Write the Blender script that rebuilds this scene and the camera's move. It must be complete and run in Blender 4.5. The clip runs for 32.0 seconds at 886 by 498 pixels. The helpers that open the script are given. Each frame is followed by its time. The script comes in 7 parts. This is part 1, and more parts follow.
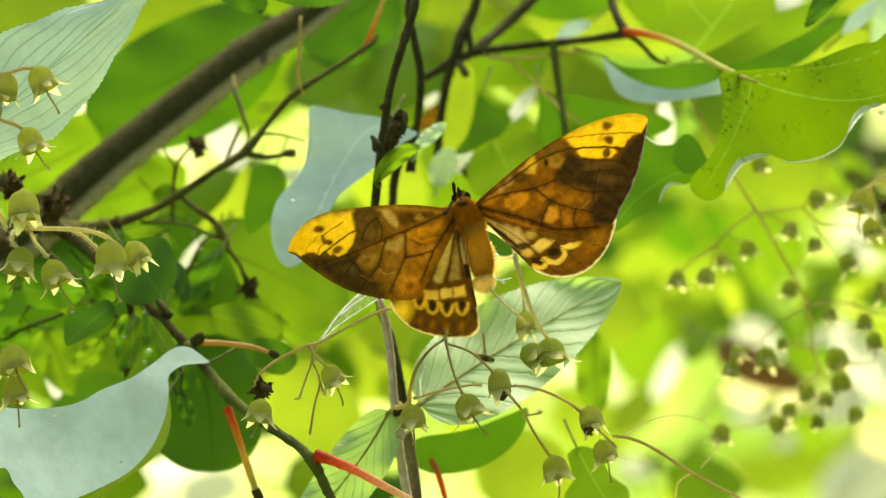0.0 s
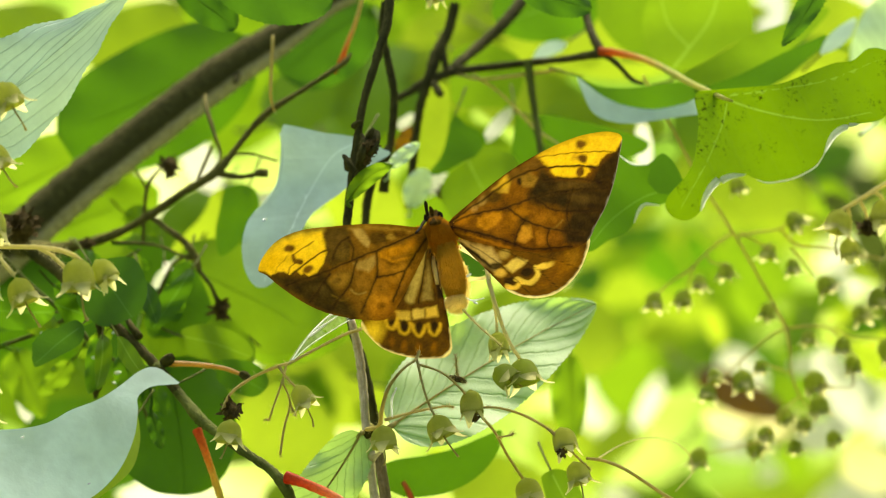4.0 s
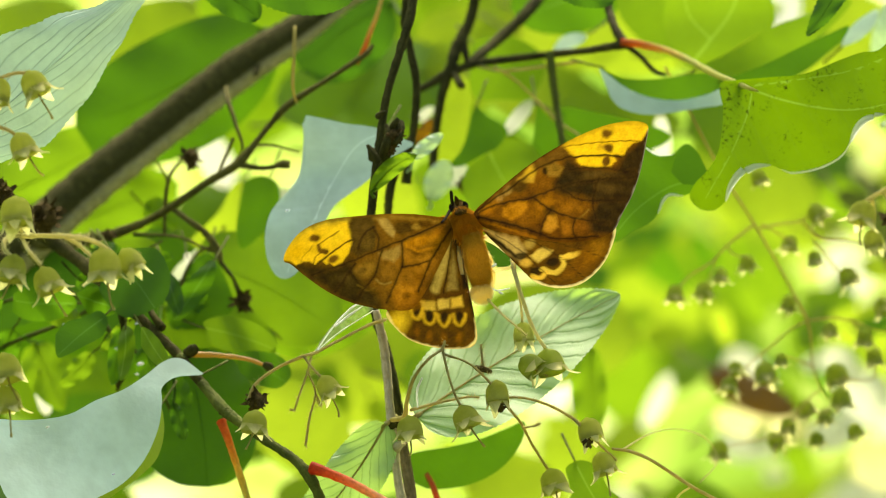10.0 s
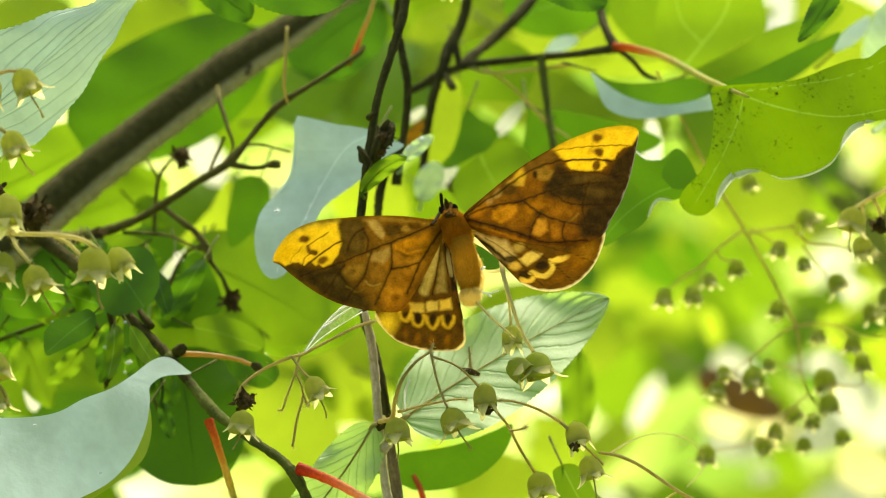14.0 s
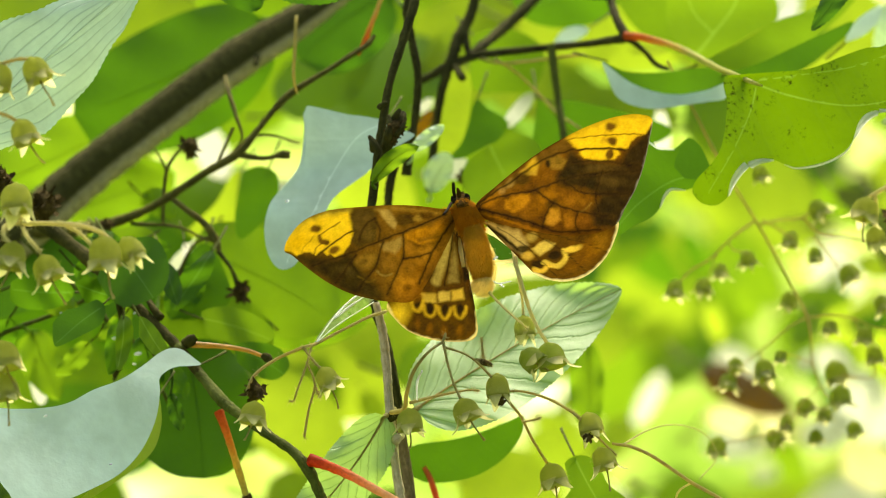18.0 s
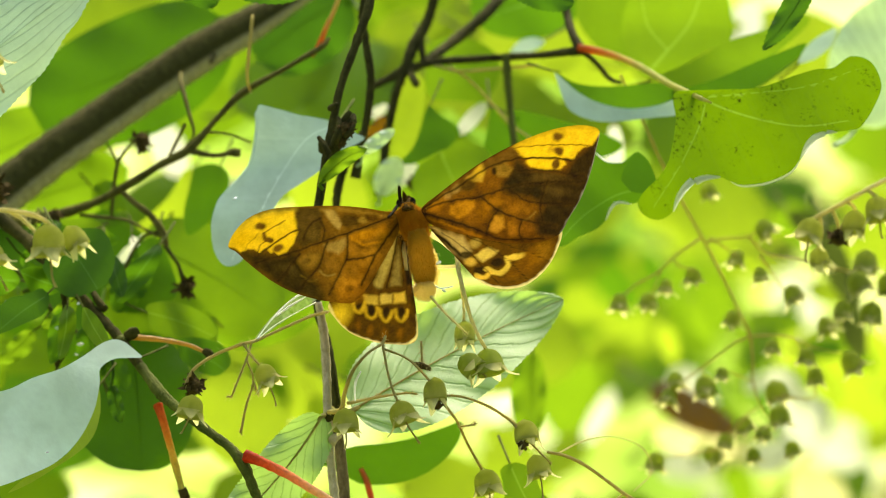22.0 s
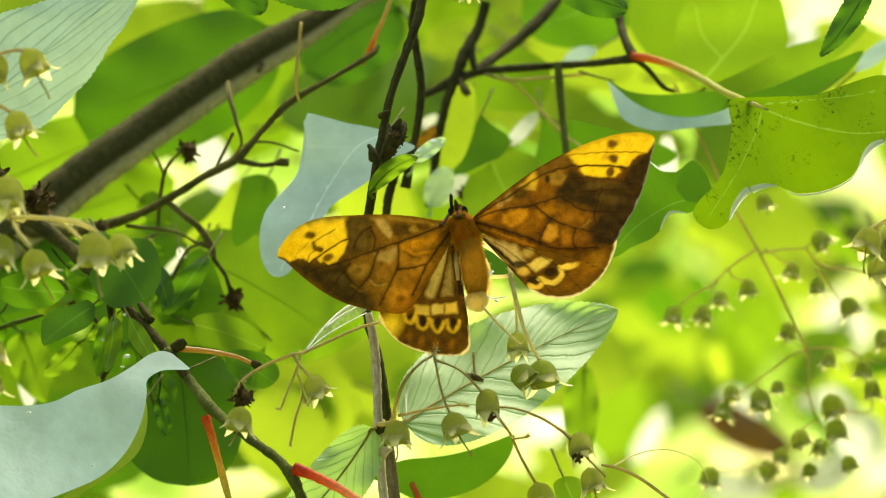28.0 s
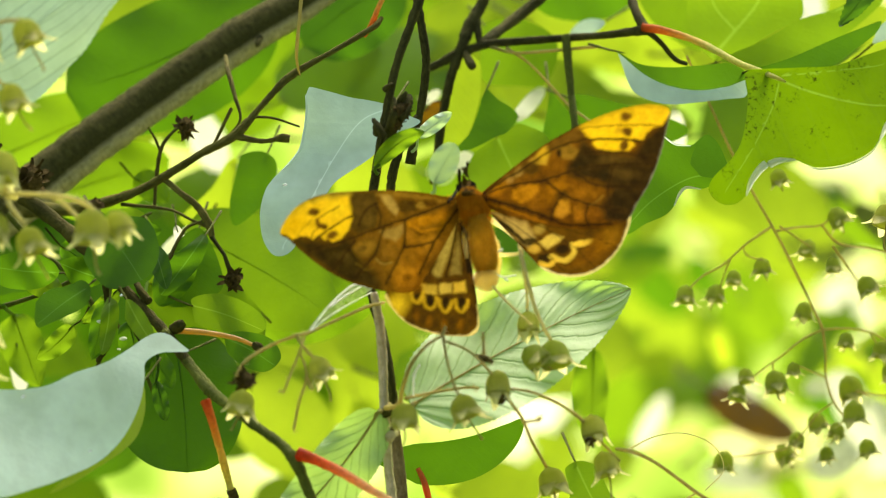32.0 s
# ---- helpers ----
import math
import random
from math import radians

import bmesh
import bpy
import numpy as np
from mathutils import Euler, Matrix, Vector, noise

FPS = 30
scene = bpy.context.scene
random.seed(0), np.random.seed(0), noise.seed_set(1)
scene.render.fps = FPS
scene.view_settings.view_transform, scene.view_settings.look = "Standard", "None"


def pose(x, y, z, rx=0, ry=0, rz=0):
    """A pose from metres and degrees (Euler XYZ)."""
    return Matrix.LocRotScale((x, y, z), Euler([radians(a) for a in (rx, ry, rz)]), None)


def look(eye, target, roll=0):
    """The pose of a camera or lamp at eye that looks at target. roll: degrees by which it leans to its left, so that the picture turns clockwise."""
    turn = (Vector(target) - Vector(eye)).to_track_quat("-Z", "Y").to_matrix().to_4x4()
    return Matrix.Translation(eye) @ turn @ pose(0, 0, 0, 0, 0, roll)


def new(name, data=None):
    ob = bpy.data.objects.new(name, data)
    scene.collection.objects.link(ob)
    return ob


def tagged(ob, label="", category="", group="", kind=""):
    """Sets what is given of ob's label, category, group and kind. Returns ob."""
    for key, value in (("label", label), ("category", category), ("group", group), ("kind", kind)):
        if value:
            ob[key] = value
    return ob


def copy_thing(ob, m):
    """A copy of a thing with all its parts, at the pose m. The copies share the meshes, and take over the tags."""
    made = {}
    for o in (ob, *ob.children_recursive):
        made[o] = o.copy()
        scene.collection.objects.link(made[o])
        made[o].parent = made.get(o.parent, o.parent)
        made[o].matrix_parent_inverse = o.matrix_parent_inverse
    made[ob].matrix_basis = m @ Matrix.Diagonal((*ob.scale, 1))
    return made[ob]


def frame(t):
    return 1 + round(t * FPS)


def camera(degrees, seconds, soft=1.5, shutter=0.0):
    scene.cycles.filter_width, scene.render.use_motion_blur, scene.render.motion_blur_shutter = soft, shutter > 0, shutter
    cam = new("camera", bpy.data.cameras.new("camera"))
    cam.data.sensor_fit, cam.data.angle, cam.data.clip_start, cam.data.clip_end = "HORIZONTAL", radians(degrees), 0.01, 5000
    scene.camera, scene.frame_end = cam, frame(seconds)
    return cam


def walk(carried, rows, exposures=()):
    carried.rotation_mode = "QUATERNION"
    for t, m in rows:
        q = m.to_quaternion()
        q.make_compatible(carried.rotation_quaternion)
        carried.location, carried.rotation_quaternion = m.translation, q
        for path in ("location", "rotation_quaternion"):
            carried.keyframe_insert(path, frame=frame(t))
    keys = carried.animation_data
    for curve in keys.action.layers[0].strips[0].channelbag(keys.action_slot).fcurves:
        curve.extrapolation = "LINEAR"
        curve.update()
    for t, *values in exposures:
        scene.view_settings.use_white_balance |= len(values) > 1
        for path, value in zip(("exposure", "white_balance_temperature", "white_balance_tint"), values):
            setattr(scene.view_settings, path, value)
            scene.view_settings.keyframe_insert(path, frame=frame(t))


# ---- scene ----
from mathutils.geometry import delaunay_2d_cdt


# ---- camera: a hand-held long lens, about a metre from the moth ----
cam = camera(8.2, 32.0, soft=1.0)
cam.data.dof.use_dof = True
cam.data.dof.focus_distance = 0.985
cam.data.dof.aperture_fstop = 26.0
PATH = [
    (0, (-0.00000, -1.00000, 1.30000), (-0.00000, 0.00000, 1.30000), 0.000),
    (0.5, (0.00120, -1.00064, 1.29775), (0.00272, -0.00064, 1.29994), -0.057),
    (1, (0.00317, -1.00146, 1.29693), (0.00478, -0.00146, 1.30008), -0.040),
    (1.5, (0.00536, -1.00260, 1.29659), (0.00610, -0.00261, 1.30040), -0.074),
    (2, (0.00671, -1.00413, 1.29457), (0.00652, -0.00415, 1.30085), -0.088),
    (2.5, (0.00531, -1.00371, 1.29395), (0.00638, -0.00374, 1.30164), -0.088),
    (3, (0.00514, -0.99591, 1.29518), (0.00558, 0.00406, 1.30277), -0.018),
    (3.5, (0.00381, -0.99012, 1.29660), (0.00481, 0.00986, 1.30366), 0.075),
    (5.5, (0.00588, -0.98857, 1.29312), (0.00292, 0.01140, 1.30087), 0.039),
    (6, (0.00578, -0.98824, 1.29272), (0.00222, 0.01172, 1.30110), -0.008),
    (6.5, (0.00441, -0.98767, 1.29232), (0.00143, 0.01228, 1.30128), 0.018),
    (7, (0.00080, -0.98590, 1.29201), (0.00053, 0.01405, 1.30154), -0.018),
    (7.5, (-0.00262, -0.98453, 1.29300), (-0.00031, 0.01543, 1.30188), 0.018),
    (8, (-0.00637, -0.98217, 1.29292), (-0.00094, 0.01777, 1.30206), 0.067),
    (8.5, (-0.00578, -0.98250, 1.29487), (-0.00095, 0.01746, 1.30229), 0.107),
    (9, (-0.00521, -0.98440, 1.29376), (-0.00044, 0.01556, 1.30203), 0.098),
    (9.5, (-0.00541, -0.98512, 1.29306), (-0.00001, 0.01483, 1.30189), 0.062),
    (10, (-0.00403, -0.98668, 1.29169), (0.00047, 0.01326, 1.30165), 0.069),
    (10.5, (-0.00212, -0.98875, 1.29267), (0.00103, 0.01121, 1.30165), 0.126),
    (11, (-0.00085, -0.98955, 1.29192), (0.00150, 0.01040, 1.30164), 0.186),
    (11.5, (-0.00187, -0.98942, 1.29255), (0.00174, 0.01053, 1.30181), 0.318),
    (12, (-0.00332, -0.98847, 1.29141), (0.00182, 0.01147, 1.30193), 0.363),
    (12.5, (-0.00420, -0.98759, 1.29239), (0.00190, 0.01234, 1.30223), 0.463),
    (13, (-0.00419, -0.98720, 1.29410), (0.00204, 0.01275, 1.30243), 0.616),
    (13.5, (-0.00578, -0.98624, 1.29416), (0.00199, 0.01370, 1.30230), 0.692),
    (14, (-0.00364, -0.98733, 1.29349), (0.00219, 0.01262, 1.30202), 0.697),
    (14.5, (-0.00344, -0.98707, 1.29121), (0.00217, 0.01286, 1.30171), 0.658),
    (16.5, (-0.00468, -0.98409, 1.29178), (0.00118, 0.01584, 1.30126), 0.682),
    (17, (-0.00519, -0.98353, 1.29198), (0.00092, 0.01640, 1.30118), 0.703),
    (17.5, (-0.00625, -0.98234, 1.29045), (0.00065, 0.01758, 1.30092), 0.639),
    (18, (-0.00840, -0.98072, 1.29054), (0.00034, 0.01919, 1.30044), 0.654),
    (18.5, (-0.01016, -0.97895, 1.28971), (0.00004, 0.02095, 1.29958), 0.660),
    (19, (-0.01070, -0.97822, 1.29011), (-0.00009, 0.02168, 1.29866), 0.779),
    (19.5, (-0.00738, -0.98025, 1.28780), (0.00046, 0.01967, 1.29776), 1.086),
    (20, (-0.00593, -0.98111, 1.28488), (0.00151, 0.01879, 1.29741), 1.534),
    (20.5, (-0.00436, -0.98181, 1.28442), (0.00308, 0.01807, 1.29822), 2.071),
    (21, (-0.00376, -0.98336, 1.28605), (0.00584, 0.01651, 1.29944), 2.496),
    (21.5, (-0.00315, -0.98445, 1.28519), (0.00797, 0.01537, 1.30034), 2.760),
    (22, (-0.00156, -0.98568, 1.28755), (0.00933, 0.01417, 1.30132), 2.972),
    (22.5, (-0.00142, -0.98626, 1.28709), (0.00966, 0.01357, 1.30176), 2.989),
    (23, (-0.00345, -0.98623, 1.28706), (0.00949, 0.01358, 1.30198), 3.027),
    (23.5, (-0.00279, -0.98702, 1.28848), (0.00943, 0.01281, 1.30213), 3.091),
    (24, (-0.00070, -0.98915, 1.28742), (0.00911, 0.01070, 1.30189), 3.060),
    (24.5, (0.00024, -0.98988, 1.28764), (0.00764, 0.00999, 1.30157), 3.026),
    (25, (-0.00080, -0.98879, 1.28451), (0.00481, 0.01106, 1.30115), 2.947),
    (25.5, (-0.00311, -0.98493, 1.28552), (0.00120, 0.01492, 1.30258), 2.976),
    (27.5, (-0.00754, -0.97095, 1.28860), (-0.00050, 0.02890, 1.30389), 3.026),
    (28, (-0.00353, -0.96940, 1.28365), (0.00100, 0.03041, 1.30273), 2.929),
    (28.5, (0.00013, -0.96700, 1.28139), (0.00233, 0.03278, 1.30220), 2.914),
    (29, (0.00173, -0.96395, 1.28302), (0.00302, 0.03586, 1.30223), 2.961),
    (29.5, (0.00302, -0.95993, 1.28397), (0.00309, 0.03990, 1.30255), 3.017),
    (30, (-0.00025, -0.95381, 1.28408), (0.00235, 0.04601, 1.30275), 3.011),
    (30.5, (-0.00076, -0.94888, 1.28460), (0.00162, 0.05095, 1.30308), 2.997),
    (31, (-0.00470, -0.94292, 1.28253), (0.00087, 0.05686, 1.30305), 2.900),
    (31.5, (-0.00896, -0.93684, 1.28242), (0.00036, 0.06292, 1.30204), 2.870),
    (32, (-0.00842, -0.93682, 1.28111), (0.00034, 0.06297, 1.29976), 2.737),
]
walk(cam, [(t, look(eye, to, roll)) for t, eye, to, roll in PATH], exposures=[(0.0, 1.2, 7150, 10), (32.0, 1.2, 7150, 10)])

# ---- light: bright hazy sky, high sun behind the shrub ----
SUN_UP, SUN_TURN = 58.0, 12.0
world = bpy.data.worlds.new("sky")
scene.world = world
world.use_nodes = True
wn = world.node_tree.nodes
sky = wn.new("ShaderNodeTexSky")
sky.sky_type, sky.sun_disc = "NISHITA", False
sky.sun_elevation, sky.sun_rotation = radians(SUN_UP), radians(SUN_TURN)
sky.air_density, sky.dust_density, sky.ozone_density = 1.0, 4.0, 1.0
world.node_tree.links.new(sky.outputs[0], wn["Background"].inputs[0])
wn["Background"].inputs[1].default_value = 0.15
sun = new("sun", bpy.data.lights.new("sun", "SUN"))
sun.data.energy, sun.data.angle, sun.data.color = 2.9, radians(28), (1.0, 0.95, 0.86)
toward = Vector((math.sin(radians(SUN_TURN)) * math.cos(radians(SUN_UP)), math.cos(radians(SUN_TURN)) * math.cos(radians(SUN_UP)), math.sin(radians(SUN_UP))))
sun.matrix_world = look(tuple(toward * 20), (0, 0, 0))

# ---- plan: places read off the first camera view, units of about 0.09 mm at one metre; d is metres behind the moth ----
UNIT = math.tan(radians(4.1)) / 784


def at(x, y, d=0.0):
    k = UNIT * (1 + d)
    return Vector(((x - 784) * k, d, 1.3 + (441 - y) * k))


# ---- materials ----
class Mat:
    """A small node builder."""

    def __init__(self, name):
        self.m = bpy.data.materials.new(name)
        self.m.use_nodes = True
        self.t = self.m.node_tree
        self.t.nodes.clear()

    def node(self, kind, **kw):
        n = self.t.nodes.new("ShaderNode" + kind)
        for k, v in kw.items():
            n.inputs[k].default_value = v
        return n

    def join(self, a, b):
        self.t.links.new(a, b)

    def math(self, op, a, b=None, clamp=False):
        n = self.t.nodes.new("ShaderNodeMath")
        n.operation, n.use_clamp = op, clamp
        for i, v in enumerate((a, b)):
            if v is None:
                continue
            if isinstance(v, (int, float)):
                n.inputs[i].default_value = v
            else:
                self.join(v, n.inputs[i])
        return n.outputs[0]

    def noise(self, scale, detail=4.0, rough=0.6, vec=None):
        n = self.node("TexNoise", Scale=scale, Detail=detail, Roughness=rough)
        if vec is None:
            vec = self.t.nodes.new("ShaderNodeTexCoord").outputs["Object"]
        self.join(vec, n.inputs["Vector"])
        return n.outputs[0]

    def ramp(self, fac, *stops):
        n = self.t.nodes.new("ShaderNodeValToRGB")
        e = n.color_ramp.elements
        while len(e) < len(stops):
            e.new(0.5)
        for el, (p, c) in zip(e, stops):
            el.position, el.color = p, (*c, 1)
        self.join(fac, n.inputs[0])
        return n.outputs[0]

    def mix(self, fac, a, b, blend="MIX"):
        n = self.t.nodes.new("ShaderNodeMix")
        n.data_type, n.blend_type = "RGBA", blend
        for sock, v in ((n.inputs[0], fac), (n.inputs[6], a), (n.inputs[7], b)):
            if isinstance(v, (int, float)):
                sock.default_value = v
            elif isinstance(v, tuple):
                sock.default_value = (*v, 1)
            else:
                self.join(v, sock)
        return n.outputs[2]

    def bump(self, height, strength, dist):
        n = self.node("Bump", Strength=strength, Distance=dist)
        self.join(height, n.inputs["Height"])
        return n.outputs[0]

    def done(self, shader):
        o = self.t.nodes.new("ShaderNodeOutputMaterial")
        self.join(shader, o.inputs[0])
        return self.m


def leaf_material(name, face, through_it, pale, share=0.5, gloss=0.35, veins=9.0, vein_k=3.2, vein_amount=0.5, spots=0.0, waver=0.08):
    """A leaf blade: reflected and transmitted light, side veins from the blade's own coordinates, blotches and specks."""
    m = Mat(name)
    uv = m.t.nodes.new("ShaderNodeTexCoord").outputs["UV"]
    sep = m.t.nodes.new("ShaderNodeSeparateXYZ")
    m.join(uv, sep.inputs[0])
    wob = m.math("MULTIPLY", m.math("SUBTRACT", m.noise(9.0, 2.0, vec=uv), 0.5), waver)
    side = m.math("ADD", m.math("ABSOLUTE", m.math("SUBTRACT", sep.outputs[1], 0.5)), wob)
    bow = m.math("MULTIPLY", m.math("POWER", m.math("MULTIPLY", side, 2.0), 0.85), vein_k * 0.5)
    q = m.math("FRACT", m.math("SUBTRACT", m.math("MULTIPLY", sep.outputs[0], veins), bow))
    line = m.math("SUBTRACT", 1.0, m.math("MULTIPLY", m.math("ABSOLUTE", m.math("SUBTRACT", q, 0.5)), 9.0), clamp=True)
    net = m.t.nodes.new("ShaderNodeTexVoronoi")
    net.feature = "DISTANCE_TO_EDGE"
    net.inputs["Scale"].default_value = 34.0
    m.join(uv, net.inputs["Vector"])
    cells = m.math("SUBTRACT", 1.0, m.math("MULTIPLY", net.outputs["Distance"], 9.0), clamp=True)
    vein = m.math("ADD", line, m.math("MULTIPLY", cells, 0.1), clamp=True)
    blotch = m.noise(140.0, 3.0)
    tone = m.ramp(blotch, (0.3, tuple(c * 0.78 for c in face)), (0.7, tuple(min(1, c * 1.2) for c in face)))
    info = m.t.nodes.new("ShaderNodeObjectInfo")
    tone = m.mix(m.math("MULTIPLY", vein, vein_amount), tone, pale)
    glow = m.ramp(m.noise(90.0, 4.0), (0.25, tuple(c * 0.75 for c in through_it)), (0.75, through_it))
    glow = m.mix(m.math("MULTIPLY", vein, vein_amount * 0.8), glow, tuple(c * 0.55 for c in through_it))
    vary = m.ramp(info.outputs["Random"], (0.0, (0.8, 0.85, 0.8)), (1.0, (1.0, 1.0, 1.0)))
    tone, glow = m.mix(1.0, tone, vary, "MULTIPLY"), m.mix(1.0, glow, vary, "MULTIPLY")
    mark = m.t.nodes.new("ShaderNodeAttribute")
    mark.attribute_name = "vein"
    lift = m.math("MULTIPLY", mark.outputs["Fac"], 0.5)
    tone, glow = m.mix(lift, tone, tuple(min(1, c * 1.5 + 0.03) for c in face)), m.mix(lift, glow, tuple(min(1, c * 1.35 + 0.06) for c in through_it))
    if spots:
        speck = m.ramp(m.noise(1700.0, 5.0, 0.7), (0.53, (0, 0, 0)), (0.66, (1, 1, 1)))
        patch = m.ramp(m.noise(230.0, 4.0), (0.5, (0, 0, 0)), (0.62, (1, 1, 1)))
        dot = m.math("MULTIPLY", m.math("MULTIPLY", speck, patch), spots)
        tone, glow = m.mix(dot, tone, (0.02, 0.02, 0.01)), m.mix(dot, glow, (0.01, 0.015, 0.0))
    normal = m.bump(m.math("ADD", m.math("MULTIPLY", vein, vein_amount * 1.3), m.math("MULTIPLY", m.noise(1200.0, 2.0), 0.4)), 0.35, 0.0004)
    body = m.node("BsdfPrincipled", Roughness=0.48)
    body.inputs["Specular IOR Level"].default_value = gloss
    m.join(tone, body.inputs["Base Color"])
    m.join(normal, body.inputs["Normal"])
    lit = m.t.nodes.new("ShaderNodeBsdfTranslucent")
    m.join(glow, lit.inputs["Color"])
    m.join(normal, lit.inputs["Normal"])
    both = m.node("MixShader", Fac=share)
    m.join(body.outputs[0], both.inputs[1])
    m.join(lit.outputs[0], both.inputs[2])
    return m.done(both.outputs[0])


def solid_material(name, dark, light, rough=0.7, scale=300.0, bump=0.5, depth=0.0004, through_it=None, share=0.3, spec=0.3, stretch=None):
    m = Mat(name)
    vec = None
    if stretch:
        co = m.t.nodes.new("ShaderNodeTexCoord").outputs["UV"]
        mp = m.t.nodes.new("ShaderNodeMapping")
        mp.inputs["Scale"].default_value = (*stretch, 1)
        m.join(co, mp.inputs[0])
        vec = mp.outputs[0]
    fine, broad = m.noise(scale, 5.0, 0.65, vec), m.noise(250.0 if stretch else scale * 0.22, 3.0, 0.5)
    both = m.math("ADD", m.math("MULTIPLY", fine, 0.6), m.math("MULTIPLY", broad, 0.4))
    tone = m.ramp(both, (0.34, dark), (0.66, light))
    p = m.node("BsdfPrincipled", Roughness=rough)
    p.inputs["Specular IOR Level"].default_value = spec
    m.join(tone, p.inputs["Base Color"])
    m.join(m.bump(fine, bump, depth), p.inputs["Normal"])
    if not through_it:
        return m.done(p.outputs[0])
    lit = m.t.nodes.new("ShaderNodeBsdfTranslucent")
    lit.inputs["Color"].default_value = (*through_it, 1)
    mx = m.node("MixShader", Fac=share)
    m.join(p.outputs[0], mx.inputs[1])
    m.join(lit.outputs[0], mx.inputs[2])
    return m.done(mx.outputs[0])


def wing_material():
    """Scaled wings: the pattern lies in a colour attribute of the wing, with fine scale grain over it."""
    m = Mat("wing_scales")
    col = m.t.nodes.new("ShaderNodeVertexColor")
    col.layer_name = "pattern"
    grain = m.ramp(m.noise(2600.0, 3.0), (0.3, (0.84, 0.82, 0.8)), (0.7, (1.0, 1.0, 1.0)))
    tone = m.mix(1.0, col.outputs[0], grain, "MULTIPLY")
    p = m.node("BsdfPrincipled", Roughness=0.8)
    p.inputs["Specular IOR Level"].default_value = 0.0
    m.join(tone, p.inputs["Base Color"])
    m.join(m.bump(m.noise(3000.0, 2.0), 0.3, 0.0002), p.inputs["Normal"])
    lit = m.t.nodes.new("ShaderNodeBsdfTranslucent")
    m.join(tone, lit.inputs["Color"])
    mx = m.node("MixShader", Fac=0.55)
    m.join(p.outputs[0], mx.inputs[1])
    m.join(lit.outputs[0], mx.inputs[2])
    return m.done(mx.outputs[0])


GREEN = leaf_material("leaf_green", (0.075, 0.15, 0.012), (0.27, 0.47, 0.014), (0.12, 0.22, 0.03), vein_amount=0.07, gloss=0.12)
# BRIGHT, DEEP and DARK: leaf_green with light and shade put into its colour
BRIGHT = leaf_material("leaf_bright", (0.125, 0.2, 0.012), (0.47, 0.64, 0.03), (0.2, 0.3, 0.04), share=0.6, vein_amount=0.15, gloss=0.2)
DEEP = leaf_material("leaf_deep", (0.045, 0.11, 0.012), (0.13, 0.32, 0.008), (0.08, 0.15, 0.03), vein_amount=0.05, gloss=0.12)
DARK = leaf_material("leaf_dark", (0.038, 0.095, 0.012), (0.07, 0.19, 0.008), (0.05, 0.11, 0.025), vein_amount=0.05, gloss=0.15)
SPECKLED = leaf_material("leaf_speckled", (0.065, 0.13, 0.01), (0.175, 0.32, 0.004), (0.12, 0.2, 0.03), veins=6, vein_amount=0.18, spots=1.0, gloss=0.1)
PALE = leaf_material("leaf_underside_pale", (0.6, 0.72, 0.55), (0.5, 0.75, 0.25), (0.34, 0.46, 0.3), share=0.38, gloss=0.3, veins=13, vein_k=7.0, vein_amount=0.7)
SILVER = leaf_material("leaf_underside_silver", (0.58, 0.73, 0.64), (0.5, 0.68, 0.48), (0.66, 0.79, 0.7), share=0.34, gloss=0.18, veins=5, vein_amount=0.15)
PALE_ARC = leaf_material("leaf_underside_arched", (0.54, 0.68, 0.49), (0.4, 0.58, 0.31), (0.27, 0.39, 0.24), share=0.34, gloss=0.15, veins=5, vein_k=9.0, vein_amount=0.55, waver=0.025)
# lit copy of PALE: sun on the stem's leaves worked into the colour
PALE_LIT = leaf_material("leaf_underside_sunlit", (0.54, 0.71, 0.37), (0.42, 0.66, 0.1), (0.32, 0.5, 0.17), share=0.52, gloss=0.15, veins=10, vein_k=6.0, vein_amount=0.8)
BARK = solid_material("bark_dark", (0.02, 0.021, 0.005), (0.095, 0.09, 0.024), 0.9, 4.0, 1.0, 0.0006, stretch=(6, 2.5), spec=0.08)
BARK_GREY = solid_material("bark_grey", (0.05, 0.038, 0.018), (0.22, 0.17, 0.1), 0.85, 4.0, 0.9, 0.0005, stretch=(6, 2.5), spec=0.1)


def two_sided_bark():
    """Old bark: dark brown, light along one side painted in as a pale strip, with fine cracks."""
    m = Mat("bark_lit_strip")
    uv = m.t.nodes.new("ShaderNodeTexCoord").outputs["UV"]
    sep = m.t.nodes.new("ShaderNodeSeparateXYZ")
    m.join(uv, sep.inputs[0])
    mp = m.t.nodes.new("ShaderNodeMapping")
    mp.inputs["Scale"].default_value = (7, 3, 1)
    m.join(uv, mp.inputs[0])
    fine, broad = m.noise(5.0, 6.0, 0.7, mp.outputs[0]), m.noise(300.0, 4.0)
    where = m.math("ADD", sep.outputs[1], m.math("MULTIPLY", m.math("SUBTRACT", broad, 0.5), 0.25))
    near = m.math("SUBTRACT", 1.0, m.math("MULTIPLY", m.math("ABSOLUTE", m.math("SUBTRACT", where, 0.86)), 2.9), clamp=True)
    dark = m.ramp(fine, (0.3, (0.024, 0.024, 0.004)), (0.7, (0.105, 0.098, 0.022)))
    # pale tones paint the light on the branch's lower side
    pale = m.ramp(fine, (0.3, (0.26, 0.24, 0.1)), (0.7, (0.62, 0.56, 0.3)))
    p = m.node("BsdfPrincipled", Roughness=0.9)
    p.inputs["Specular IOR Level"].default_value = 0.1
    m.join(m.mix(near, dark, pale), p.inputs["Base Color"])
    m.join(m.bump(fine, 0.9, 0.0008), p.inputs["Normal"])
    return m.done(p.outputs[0])


